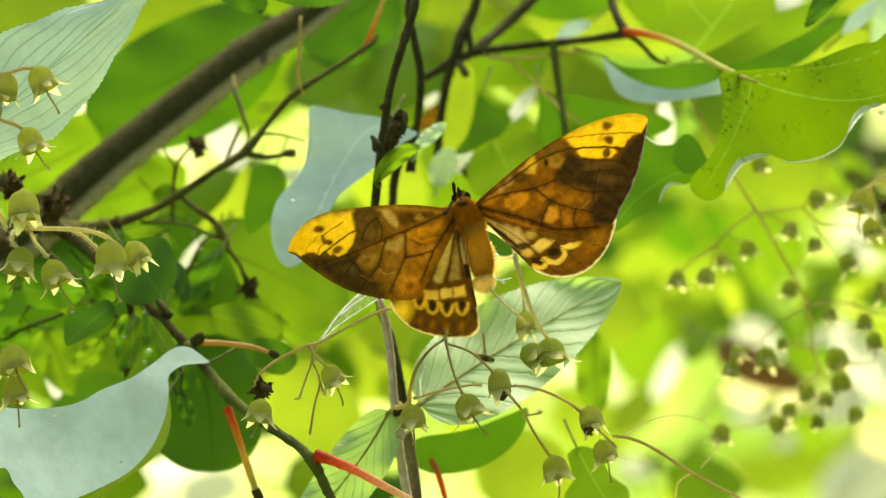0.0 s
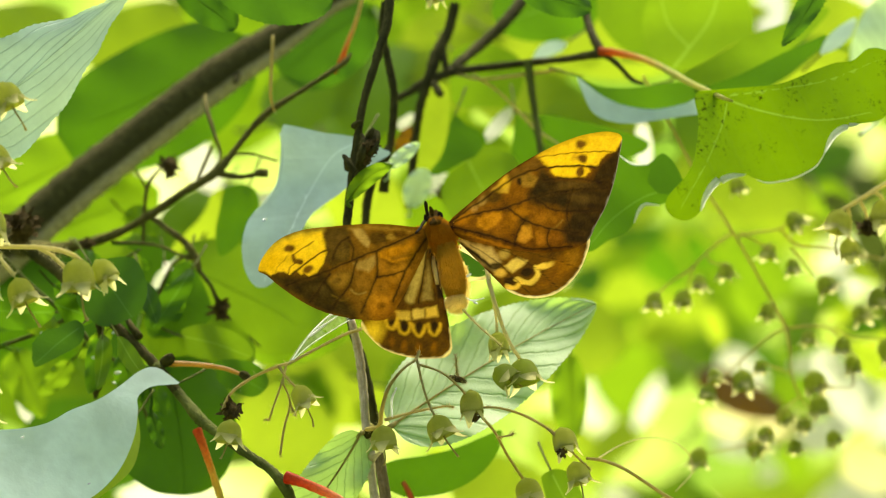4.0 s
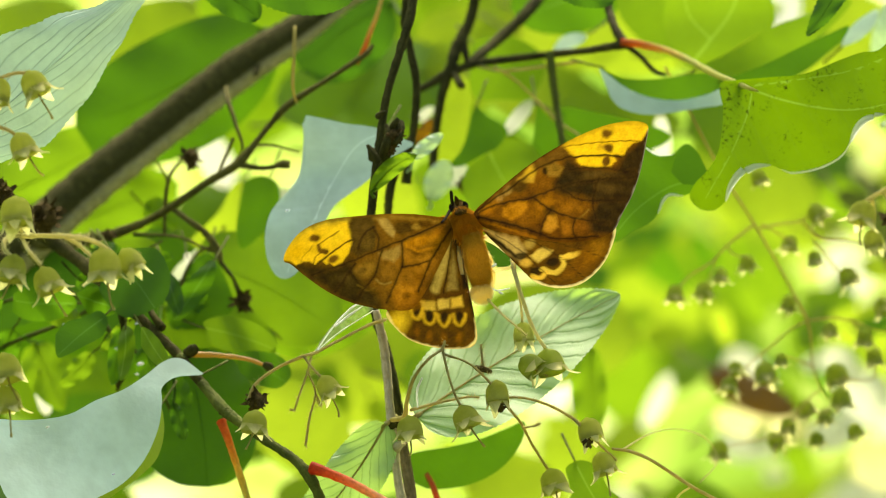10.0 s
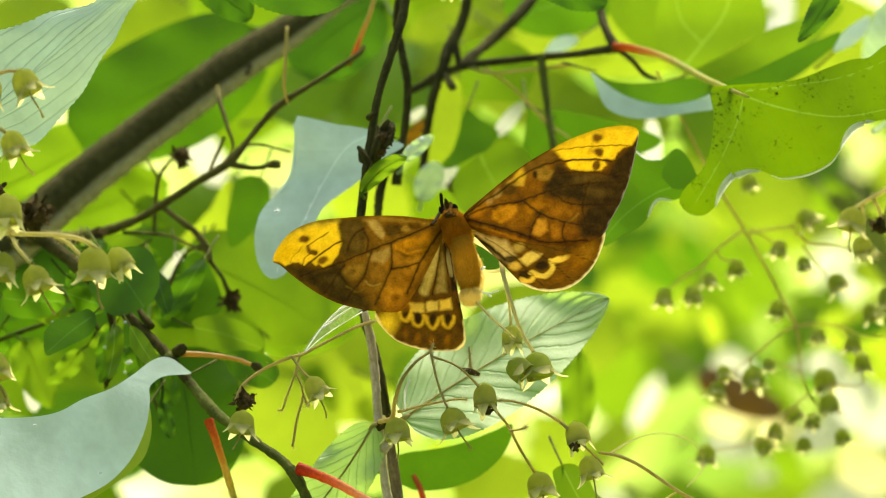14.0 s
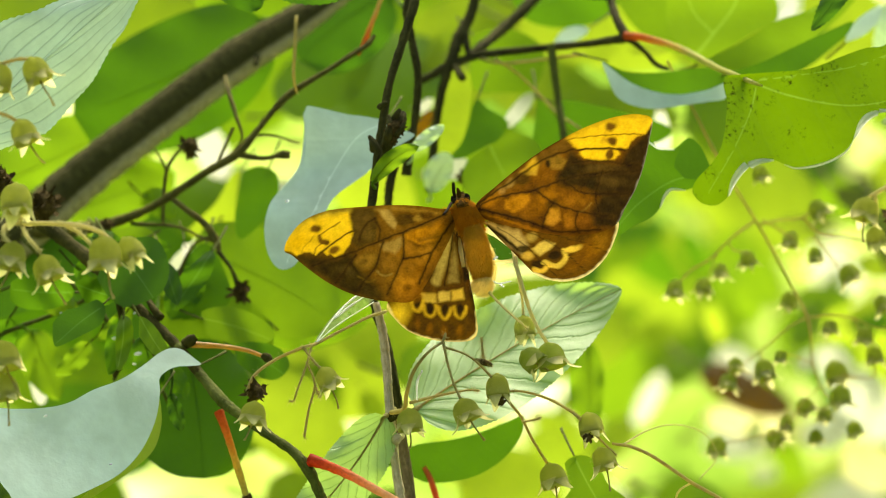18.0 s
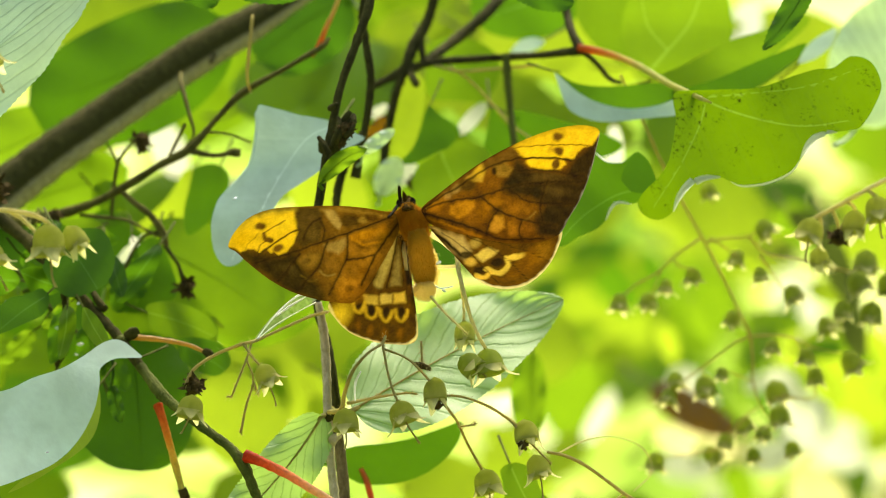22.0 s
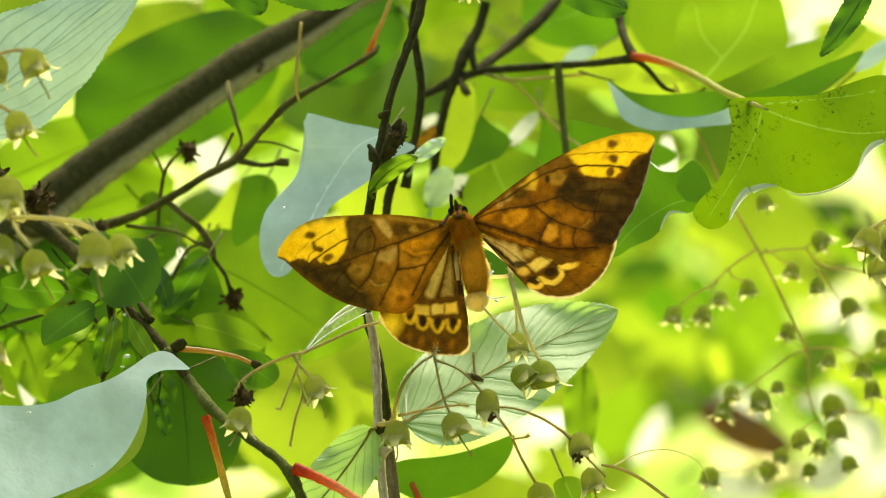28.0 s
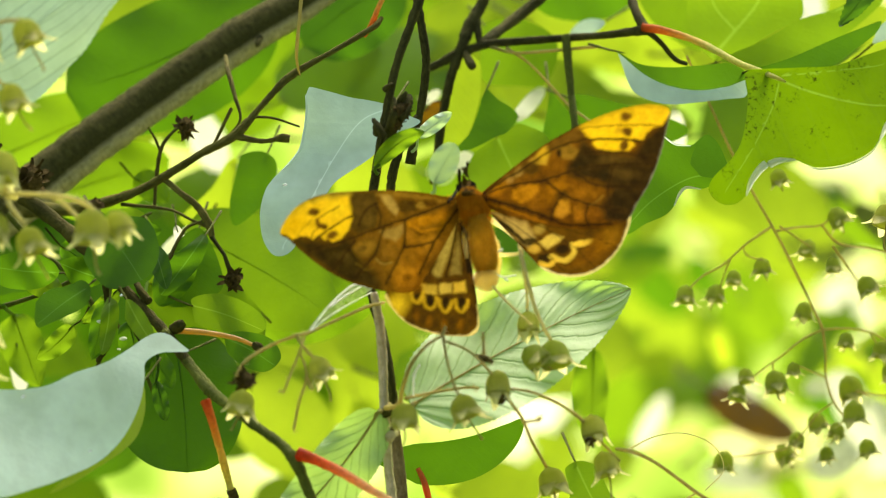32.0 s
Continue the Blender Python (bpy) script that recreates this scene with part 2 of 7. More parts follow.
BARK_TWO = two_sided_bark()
BARK_LOW = solid_material("bark_brown_grey", (0.07, 0.05, 0.02), (0.32, 0.24, 0.13), 0.9, 4.0, 1.0, 0.0005, stretch=(6, 2.5), spec=0.08)
BARK_BROWN = solid_material("bark_brown", (0.045, 0.044, 0.008), (0.19, 0.17, 0.04), 0.9, 4.0, 1.0, 0.0005, stretch=(6, 2.5), spec=0.08)
TWIG_DARK = solid_material("twig_dark", (0.022, 0.024, 0.005), (0.085, 0.078, 0.018), 0.9, 4.0, 0.9, 0.0005, stretch=(6, 2.5), spec=0.05)
TWIG_GREEN = solid_material("twig_green", (0.035, 0.046, 0.006), (0.125, 0.15, 0.022), 0.8, 4.0, 0.8, 0.0004, stretch=(6, 2.5), spec=0.08)
STALK = solid_material("stalk_pale", (0.3, 0.3, 0.1), (0.55, 0.52, 0.26), 0.75, 1500.0, 0.6, 0.0002, (0.85, 0.78, 0.35), 0.5, spec=0.1)
STALK_BROWN = solid_material("stalk_brown", (0.16, 0.16, 0.04), (0.42, 0.4, 0.15), 0.75, 1500.0, 0.6, 0.0002, (0.7, 0.58, 0.22), 0.45, spec=0.1)
STEM_TAN = solid_material("stem_tan", (0.34, 0.27, 0.14), (0.78, 0.66, 0.43), 0.85, 4.0, 0.8, 0.0004, stretch=(6, 2.5), spec=0.1)
RED = solid_material("petiole_red", (0.5, 0.05, 0.01), (0.75, 0.18, 0.04), 0.5, 500.0, 0.3, 0.0002, (0.95, 0.25, 0.04), 0.35)


def fading(name, length, *stops):
    """A leaf stalk whose colour fades along its length."""
    m = Mat(name)
    sep = m.t.nodes.new("ShaderNodeSeparateXYZ")
    m.join(m.t.nodes.new("ShaderNodeTexCoord").outputs["UV"], sep.inputs[0])
    along = m.math("ADD", m.math("DIVIDE", sep.outputs[0], length * 40), m.math("MULTIPLY", m.math("SUBTRACT", m.noise(500.0), 0.5), 0.25))
    tone = m.ramp(along, *stops)
    grain = m.ramp(m.noise(1400.0, 4.0), (0.3, (0.7, 0.7, 0.7)), (0.7, (1.0, 1.0, 1.0)))
    tone = m.mix(1.0, tone, grain, "MULTIPLY")
    p = m.node("BsdfPrincipled", Roughness=0.6)
    p.inputs["Specular IOR Level"].default_value = 0.15
    lit = m.t.nodes.new("ShaderNodeBsdfTranslucent")
    m.join(tone, p.inputs["Base Color"])
    m.join(tone, lit.inputs["Color"])
    mx = m.node("MixShader", Fac=0.55)
    m.join(p.outputs[0], mx.inputs[1])
    m.join(lit.outputs[0], mx.inputs[2])
    return m.done(mx.outputs[0])


FADE_RED = fading("petiole_red_fading", 0.018, (0.0, (0.55, 0.06, 0.015)), (0.25, (0.85, 0.2, 0.05)), (0.6, (0.95, 0.48, 0.2)), (1.0, (0.95, 0.72, 0.38)))
FADE_ORANGE = fading("petiole_orange_fading", 0.018, (0.0, (0.62, 0.12, 0.02)), (0.18, (0.76, 0.28, 0.05)), (0.45, (0.72, 0.5, 0.12)), (1.0, (0.55, 0.56, 0.15)))
ORANGE = solid_material("petiole_orange", (0.3, 0.18, 0.03), (0.52, 0.34, 0.08), 0.5, 500.0, 0.3, 0.0002, (0.85, 0.58, 0.12), 0.35)


def fruit_material(name, top, rim, through_it, share):
    """A downy fruit: olive above, yellowing to the rim, with ribs and blotches; made for fruits one unit wide."""
    m = Mat(name)
    co = m.t.nodes.new("ShaderNodeTexCoord").outputs["Object"]
    sep = m.t.nodes.new("ShaderNodeSeparateXYZ")
    m.join(co, sep.inputs[0])
    blotch, grain = m.noise(4.0, 3.0, 0.5, co), m.noise(26.0, 4.0, 0.6, co)
    down = m.math("ADD", m.math("MULTIPLY", sep.outputs[2], -1.0), m.math("MULTIPLY", m.math("SUBTRACT", blotch, 0.5), 0.5))
    tone = m.ramp(down, (0.25, top), (0.95, rim))
    tone = m.mix(1.0, tone, m.ramp(grain, (0.3, (0.62, 0.62, 0.55)), (0.7, (1.0, 1.0, 1.0))), "MULTIPLY")
    p = m.node("BsdfPrincipled", Roughness=0.85)
    p.inputs["Specular IOR Level"].default_value = 0.1
    m.join(tone, p.inputs["Base Color"])
    m.join(m.bump(grain, 0.5, 0.03), p.inputs["Normal"])
    lit = m.t.nodes.new("ShaderNodeBsdfTranslucent")
    lit.inputs["Color"].default_value = (*through_it, 1)
    mx = m.node("MixShader", Fac=share)
    m.join(p.outputs[0], mx.inputs[1])
    m.join(lit.outputs[0], mx.inputs[2])
    return m.done(mx.outputs[0])


CAPSULE = fruit_material("capsule_green", (0.16, 0.18, 0.036), (0.56, 0.54, 0.18), (0.78, 0.84, 0.22), 0.48)
# dark top and lighter rim put the light through the fruit into its colour
DARK_TOP = fruit_material("capsule_dark_top", (0.18, 0.23, 0.04), (0.48, 0.5, 0.15), (0.6, 0.7, 0.14), 0.5)
SEPAL = fruit_material("sepal_cream", (0.17, 0.19, 0.04), (0.84, 0.78, 0.38), (0.92, 0.9, 0.38), 0.52)
WITHERED = solid_material("withered_brown", (0.02, 0.015, 0.004), (0.12, 0.085, 0.025), 0.95, 1500.0, 1.0, 0.0006, spec=0.05)
WING = wing_material()
FUR = solid_material("moth_fur", (0.26, 0.1, 0.004), (0.58, 0.26, 0.014), 0.9, 1500.0, 0.4, 0.0003, (0.75, 0.35, 0.02), 0.42, spec=0.05)
FUR_GOLD = solid_material("moth_fur_gold", (0.26, 0.12, 0.006), (0.6, 0.33, 0.03), 0.9, 1500.0, 0.4, 0.0003, (0.95, 0.68, 0.16), 0.42, spec=0.05)
FUR_PALE = solid_material("moth_fur_pale", (0.72, 0.56, 0.2), (0.92, 0.82, 0.46), 0.9, 3500.0, 0.6, 0.0003, (0.98, 0.9, 0.55), 0.86, spec=0.05)
FUR_DARK = solid_material("moth_fur_dark", (0.026, 0.017, 0.003), (0.1, 0.055, 0.007), 0.9, 1500.0, 0.9, 0.0005, spec=0.05)
CHITIN = solid_material("moth_chitin", (0.01, 0.008, 0.004), (0.03, 0.022, 0.012), 0.8, 1500.0, 0.3, 0.0002, spec=0.02)
# dull dark leaf colour paints the shadow in the far foliage
SHADE = leaf_material("leaf_painted_shade", (0.06, 0.08, 0.02), (0.1, 0.14, 0.02), (0.1, 0.1, 0.04), share=0.4, vein_amount=0.15, gloss=0.1)
# near-white leaf colour stands in for sun glare and bright sky gaps
GLARE = leaf_material("leaf_painted_glare", (0.76, 0.78, 0.6), (0.8, 0.82, 0.6), (0.82, 0.85, 0.74), share=0.62, vein_amount=0.1, gloss=0.2)
# rolled edges near white: the sun shining through them is put into the colour
RIM = leaf_material("leaf_lit_rolled_edge", (0.85, 0.9, 0.82), (0.98, 0.99, 0.9), (0.85, 0.9, 0.8), share=0.75, vein_amount=0.05, gloss=0.2)
DRYLEAF = leaf_material("leaf_withered", (0.075, 0.042, 0.003), (0.25, 0.125, 0.003), (0.15, 0.1, 0.03), share=0.4)
YELLOWLEAF = leaf_material("leaf_yellowed", (0.6, 0.55, 0.2), (0.95, 0.9, 0.4), (0.6, 0.55, 0.25), share=0.6)


# ---- mesh helpers ----
def mesh_of(name, verts, faces, smooth=True, uvs=None):
    me = bpy.data.meshes.new(name)
    me.from_pydata([tuple(v) for v in verts], [], faces)
    if smooth:
        me.polygons.foreach_set("use_smooth", [True] * len(me.polygons))
    if uvs is not None:
        layer = me.uv_layers.new(name="UVMap")
        idx = np.empty(len(me.loops), dtype=np.int32)
        me.loops.foreach_get("vertex_index", idx)
        layer.data.foreach_set("uv", np.asarray(uvs, dtype=np.float32)[idx].ravel())
    me.update()
    return me


def part(name, me, material, parent=None, label=""):
    ob = new(name, me)
    if material:
        me.materials.append(material)
    ob.parent = parent
    return tagged(ob, label)


def thing(name, place, label, category, group="", kind=""):
    ob = new(name)
    ob.empty_display_size = 0.002
    ob.location = place
    return tagged(ob, label, category, group, kind)


def spline(pts, n):
    """Points along a smooth line through pts (tuples of any one length), with no overshoot at long steps."""
    p = [np.array(q, float) for q in pts]
    size = [np.linalg.norm(b[:2] - a[:2]) + 1e-9 for a, b in zip(p[:-1], p[1:])]
    slope = [p[1] - p[0]]
    for i in range(1, len(p) - 1):
        m = (p[i + 1] - p[i - 1]) / 2
        slope.append(m * min(1.0, 1.2 * min(size[i - 1], size[i]) / (np.linalg.norm(m[:2]) + 1e-9)))
    slope.append(p[-1] - p[-2])
    out = []
    for i in range(len(p) - 1):
        for k in range(n):
            t = k / n
            out.append((2 * t ** 3 - 3 * t * t + 1) * p[i] + (t ** 3 - 2 * t * t + t) * slope[i] + (3 * t * t - 2 * t ** 3) * p[i + 1] + (t ** 3 - t * t) * slope[i + 1])
    out.append(p[-1])
    return out


def tube_mesh(name, pts, origin=Vector((0, 0, 0)), n=6, seg=8, rough=0.06, seed=0, caps=True):
    """A round twig through rows of (x, y, d, radius), all on the plan; rough: how uneven it is."""
    rows = spline(pts, n)
    rnd = random.Random(seed)
    mid = [at(r[0], r[1], r[2]) - origin for r in rows]
    rad = [max(0.3, r[3]) * UNIT * (1 + r[2]) * (1 + rough * rnd.uniform(-1, 1)) for r in rows]
    verts, faces, uvs = [], [], []
    dist = 0.0
    ref = Vector((0.13, -1, 0.21)).normalized()
    for i, c in enumerate(mid):
        tan = (mid[min(i + 1, len(mid) - 1)] - mid[max(i - 1, 0)]).normalized()
        a = (ref - tan * ref.dot(tan)).normalized()
        ref = a
        b = tan.cross(a)
        if i:
            dist += (c - mid[i - 1]).length
        for k in range(seg):
            w = 2 * math.pi * k / seg
            r = rad[i] * (1 + rough * 0.7 * rnd.uniform(-1, 1))
            verts.append(c + (a * math.cos(w) + b * math.sin(w)) * r)
            uvs.append((dist * 40, k / seg))
    for i in range(len(mid) - 1):
        for k in range(seg):
            a, b = i * seg + k, i * seg + (k + 1) % seg
            faces.append((a, b, b + seg, a + seg))
    if caps:
        faces.append(tuple(range(seg))[::-1])
        faces.append(tuple(range((len(mid) - 1) * seg, len(mid) * seg)))
    return mesh_of(name, verts, faces, True, uvs)


SEED = [0]


def fuzz_mesh(runs, o, count, length, seed):
    """Short stiff hairs standing off the runs of a stalk."""
    rnd = random.Random(seed)
    verts, faces = [], []
    lines = [spline(r, 6) for r in runs]
    for _ in range(count):
        q = lines[rnd.randrange(len(lines))]
        x, y, d, r = q[rnd.randrange(len(q))]
        i = rnd.uniform(-8, 8)
        out = Vector((rnd.gauss(0, 1), rnd.gauss(0, 1), rnd.gauss(0, 1))).normalized()
        c = at(x, y, d) - o + out * r * 0.8 * UNIT
        side = out.orthogonal().normalized() * 0.45 * UNIT
        tip = c + out * length * rnd.uniform(0.4, 1.2) * UNIT + side * i * 0.4
        n = len(verts)
        verts += [c - side, c + side, tip]
        faces.append((n, n + 1, n + 2))
    return mesh_of("fuzz", verts, faces, False)


def twig(name, label, runs, material, category="twig", group="", thin=1.0, fuzz=0):
    """A twig as one thing: its main run, then side runs, each a part; a run may bring its own material."""
    x, y, d, _ = runs[0][0] if not isinstance(runs[0], tuple) else runs[0][0][0]
    root = thing(name, at(x, y, d), label, category, group)
    for i, run in enumerate(runs):
        pts, mat = (run if isinstance(run, tuple) else (run, material))
        SEED[0] += 1
        pts = [(a, b, c, r * thin) for a, b, c, r in pts]
        woody = mat in (BARK, BARK_GREY, BARK_TWO, BARK_BROWN, STEM_TAN, TWIG_GREEN, TWIG_DARK)
        part("stem" if i == 0 else "side_twig", tube_mesh("twig", pts, Vector(root.location), n=9 if woody else 6, seg=10 if woody else 7, rough=(0.035 if pts[0][3] > 18 else 0.085) if woody else 0.06, seed=SEED[0]), mat, root)
    if fuzz:
        lines = [[(a, b, c, r * thin) for a, b, c, r in (run[0] if isinstance(run, tuple) else run)] for run in runs]
        tagged(part("fuzz", fuzz_mesh(lines, Vector(root.location), fuzz, 9, SEED[0]), material, root), kind="stuff")
    return root


def width_at(pairs, s):
    """A smooth half width from pairs of (place along the midrib, width)."""
    for (s0, w0), (s1, w1) in zip(pairs[:-1], pairs[1:]):
        if s <= s1:
            t = (s - s0) / (s1 - s0)
            return w0 + (w1 - w0) * (t * t * (3 - 2 * t) * 0.6 + t * 0.4)
    return pairs[-1][1]


def leaf(base, tip, left, right, material, label, d=(0.05, 0.05), bend=0.0, tilt=0.0, fold=0.15, teeth=0, a=0.5, b=0.8, wave=0.007, pleat=0.0, ply=(13.0, 3.5),
         stalk=None, stalk_material=None, rib=1.5, curl=0.0, nu=26, nv=9, group="leaves of the shrub", name="leaf", rib_material=None, waves=2.5):
    """A leaf blade from base to tip on the plan, of the given half widths, with midrib and stalk. bend bows the midrib sideways, tilt leans
    the blade about it, fold lifts its edges, curl bends it away along its length."""
    SEED[0] += 1
    rnd = random.Random(SEED[0])
    bx, by, tx, ty = *base, *tip
    ln = math.hypot(tx - bx, ty - by)
    ux, uy = (tx - bx) / ln, (ty - by) / ln
    nx, ny = uy, -ux
    mx, my = (bx + tx) / 2 + nx * bend * 2, (by + ty) / 2 + ny * bend * 2
    root = thing(name, at(bx, by, d[0]), label, "leaf", group)
    o = Vector(root.location)
    top = max((k / 60) ** a * (1 - k / 60) ** b for k in range(61))
    verts, faces, uvs, ribs = [], [], [], []
    ph = rnd.uniform(0, 6)
    tt = math.tan(radians(tilt))
    for i in range(nu + 1):
        s = i / nu
        cx = (1 - s) ** 2 * bx + 2 * s * (1 - s) * mx + s * s * tx
        cy = (1 - s) ** 2 * by + 2 * s * (1 - s) * my + s * s * ty
        gx = 2 * (1 - s) * (mx - bx) + 2 * s * (tx - mx)
        gy = 2 * (1 - s) * (my - by) + 2 * s * (ty - my)
        gl = math.hypot(gx, gy) or 1
        px, py = gy / gl, -gx / gl
        dep = d[0] + (d[1] - d[0]) * s + curl * s * s
        prof = (s ** a * (1 - s) ** b / top) if 0 < s < 1 else 0.0
        wide = [width_at(q, s) if isinstance(q, list) else q * prof for q in (left, right)]
        ribs.append((cx, cy, dep - 0.0002, rib * (1 - 0.85 * s)))
        for j in range(-nv, nv + 1):
            v = j / nv
            w = wide[0] if v > 0 else wide[1]
            if teeth and abs(j) == nv:
                w += 1.9 * ((i * teeth) % 2) + rnd.uniform(-0.6, 0.6)
            off = w * v
            ripple = wave * abs(v) ** 2 * math.sin(ph + s * waves * 6.28 + v * 1.7)
            dd = dep + (pleat * math.sin(6.283 * (s * ply[0] - abs(v) ** 0.85 * ply[1])) * min(1, w / 30) + tt * off + fold * abs(off) * abs(v) ** 0.6) * UNIT + ripple * 0.1
            verts.append(at(cx + px * off, cy + py * off, dd) - o)
            uvs.append((s, 0.5 + v * 0.5))
    cols = 2 * nv + 1
    for i in range(nu):
        for j in range(cols - 1):
            q = i * cols + j
            faces.append((q, q + 1, q + cols + 1, q + cols))
    blade = part("blade", mesh_of("blade", verts, faces, True, uvs), material, root)
    if rib:
        part("midrib", tube_mesh("midrib", ribs[:: max(1, nu // 6)], o, n=3, seg=6), rib_material or material, blade)
    if stalk:
        sx, sy, sd, sr = stalk
        part("petiole", tube_mesh("petiole", [(sx, sy, sd, sr), ((sx + bx) / 2 + 3, (sy + by) / 2 + 4, (sd + d[0]) / 2, sr * 0.8), (bx, by, d[0], sr * 0.7), (bx + ux * 12, by + uy * 12, d[0] + (d[1] - d[0]) * 12 / ln - 0.0002, sr * 0.5)], o, n=5, seg=7), stalk_material or material, root)
    return root


def lobed(outline, base, tip, material, label, d=(0.05, 0.05), tilt=0.0, dish=0.0, wave=0.004, name="leaf", group="leaves of the shrub", veins=(), rims=(), rim_material=None, step=8.0, stalk=True):
    """A broad leaf with an uneven outline: a blade of fine triangles inside a smooth closed edge, dished and waved, lighter along its veins (half width,
    then points), with thin rolled rims (width, then points along the edge) as parts."""
    SEED[0] += 1
    rnd = random.Random(SEED[0])
    ph = rnd.uniform(0, 6)
    edge = [Vector((q[0], q[1])) for q in spline([outline[-1], *outline, outline[0]], 5)[5:-6]]
    n = len(edge)
    ex, ey = np.array([q.x for q in edge]), np.array([q.y for q in edge])
    (bx, by), (tx, ty) = base, tip
    ln = math.hypot(tx - bx, ty - by)
    ux, uy = (tx - bx) / ln, (ty - by) / ln
    half = max(1.0, float(np.abs((ex - bx) * uy - (ey - by) * ux).max()))
    tt = math.tan(radians(tilt))
    root = thing(name, at(bx, by, d[0]), label, "leaf", group)
    o = Vector(root.location)

    def depth(x, y):
        s, v = ((x - bx) * ux + (y - by) * uy) / ln, (x - bx) * uy - (y - by) * ux
        return d[0] + (d[1] - d[0]) * s + (tt * v + dish * v * v / half) * UNIT + wave * 0.03 * math.sin(ph + s * 9 + v / half * 2.2)

    pts, mark = list(edge), [0.0] * n
    for width, *line in veins:
        q = spline(line, 8)
        for i in range(1, len(q)):
            run = Vector((q[i][0] - q[i - 1][0], q[i][1] - q[i - 1][1])).normalized()
            w = width * (1 - 0.55 * i / len(q))
            for off, m in ((0, 1.0), (-2 * w, 0.0), (2 * w, 0.0)):
                pts.append(Vector((q[i][0] - run.y * off, q[i][1] + run.x * off)))
                mark.append(m)
    for gy in np.arange(ey.min() + step / 2, ey.max(), step):
        for gx in np.arange(ex.min() + step / 2, ex.max(), step):
            x, y = gx + rnd.uniform(-0.3, 0.3) * step, gy + rnd.uniform(-0.3, 0.3) * step
            near = min(((x - p.x) ** 2 + (y - p.y) ** 2 for p, m in zip(pts[n:n + 400], mark[n:n + 400]) if m), default=99) if veins else 99
            if near > 30 and float(np.min((ex - x) ** 2 + (ey - y) ** 2)) > 9:
                pts.append(Vector((x, y)))
                mark.append(0.0)
    flat, _, tris, from_v, _, _ = delaunay_2d_cdt(pts, [(i, (i + 1) % n) for i in range(n)], [], 1, 1e-5)
    verts = [at(p.x, p.y, depth(p.x, p.y)) - o for p in flat]
    uvs = [(((p.x - bx) * ux + (p.y - by) * uy) / ln, 0.5 + 0.5 * ((p.x - bx) * uy - (p.y - by) * ux) / half) for p in flat]
    me = mesh_of("blade", verts, [tuple(t) for t in tris], True, uvs)
    light = me.attributes.new("vein", "FLOAT", "POINT")
    light.data.foreach_set("value", [max((mark[i] for i in src), default=0.0) for src in from_v])
    blade = part("blade", me, material, root)
    if stalk:
        part("petiole", tube_mesh("petiole", [(bx - ux * 46, by - uy * 46 - 6, d[0] + 0.012, 2.4), (bx - ux * 20, by - uy * 20 - 2, d[0] + 0.005, 2), (bx, by, d[0] + 0.0006, 1.7), (bx + ux * 14, by + uy * 14, depth(bx + ux * 14, by + uy * 14) + 0.0004, 1)], o, n=4, seg=6), TWIG_GREEN, root)
    mx, my = float(ex.mean()), float(ey.mean())
    for width, *line in rims:
        q = spline(line, 6)
        rv, rf, ruv = [], [], []
        for i, p in enumerate(q):
            g, h = q[max(i - 1, 0)], q[min(i + 1, len(q) - 1)]
            run = Vector((h[0] - g[0], h[1] - g[1])).normalized()
            side = Vector((run.y, -run.x))
            if side.x * (p[0] - mx) + side.y * (p[1] - my) < 0:
                side = -side
            w = width * math.sin(math.pi * (i + 0.5) / len(q)) ** 0.7
            for k in range(5):
                f = k / 4
                rv.append(at(p[0] + side.x * w * (f * 1.5 - 0.5), p[1] + side.y * w * (f * 1.5 - 0.5), depth(p[0], p[1]) - 0.0005 - w * UNIT * 1.2 * math.sin(math.pi * f)) - o)
                ruv.append((i / len(q), f))
        for i in range(len(q) - 1):
            rf += [(i * 5 + k, i * 5 + k + 1, i * 5 + k + 6, i * 5 + k + 5) for k in range(4)]
        part("rolled_rim", mesh_of("rolled_rim", rv, rf, True, ruv), rim_material or material, blade)
    return root


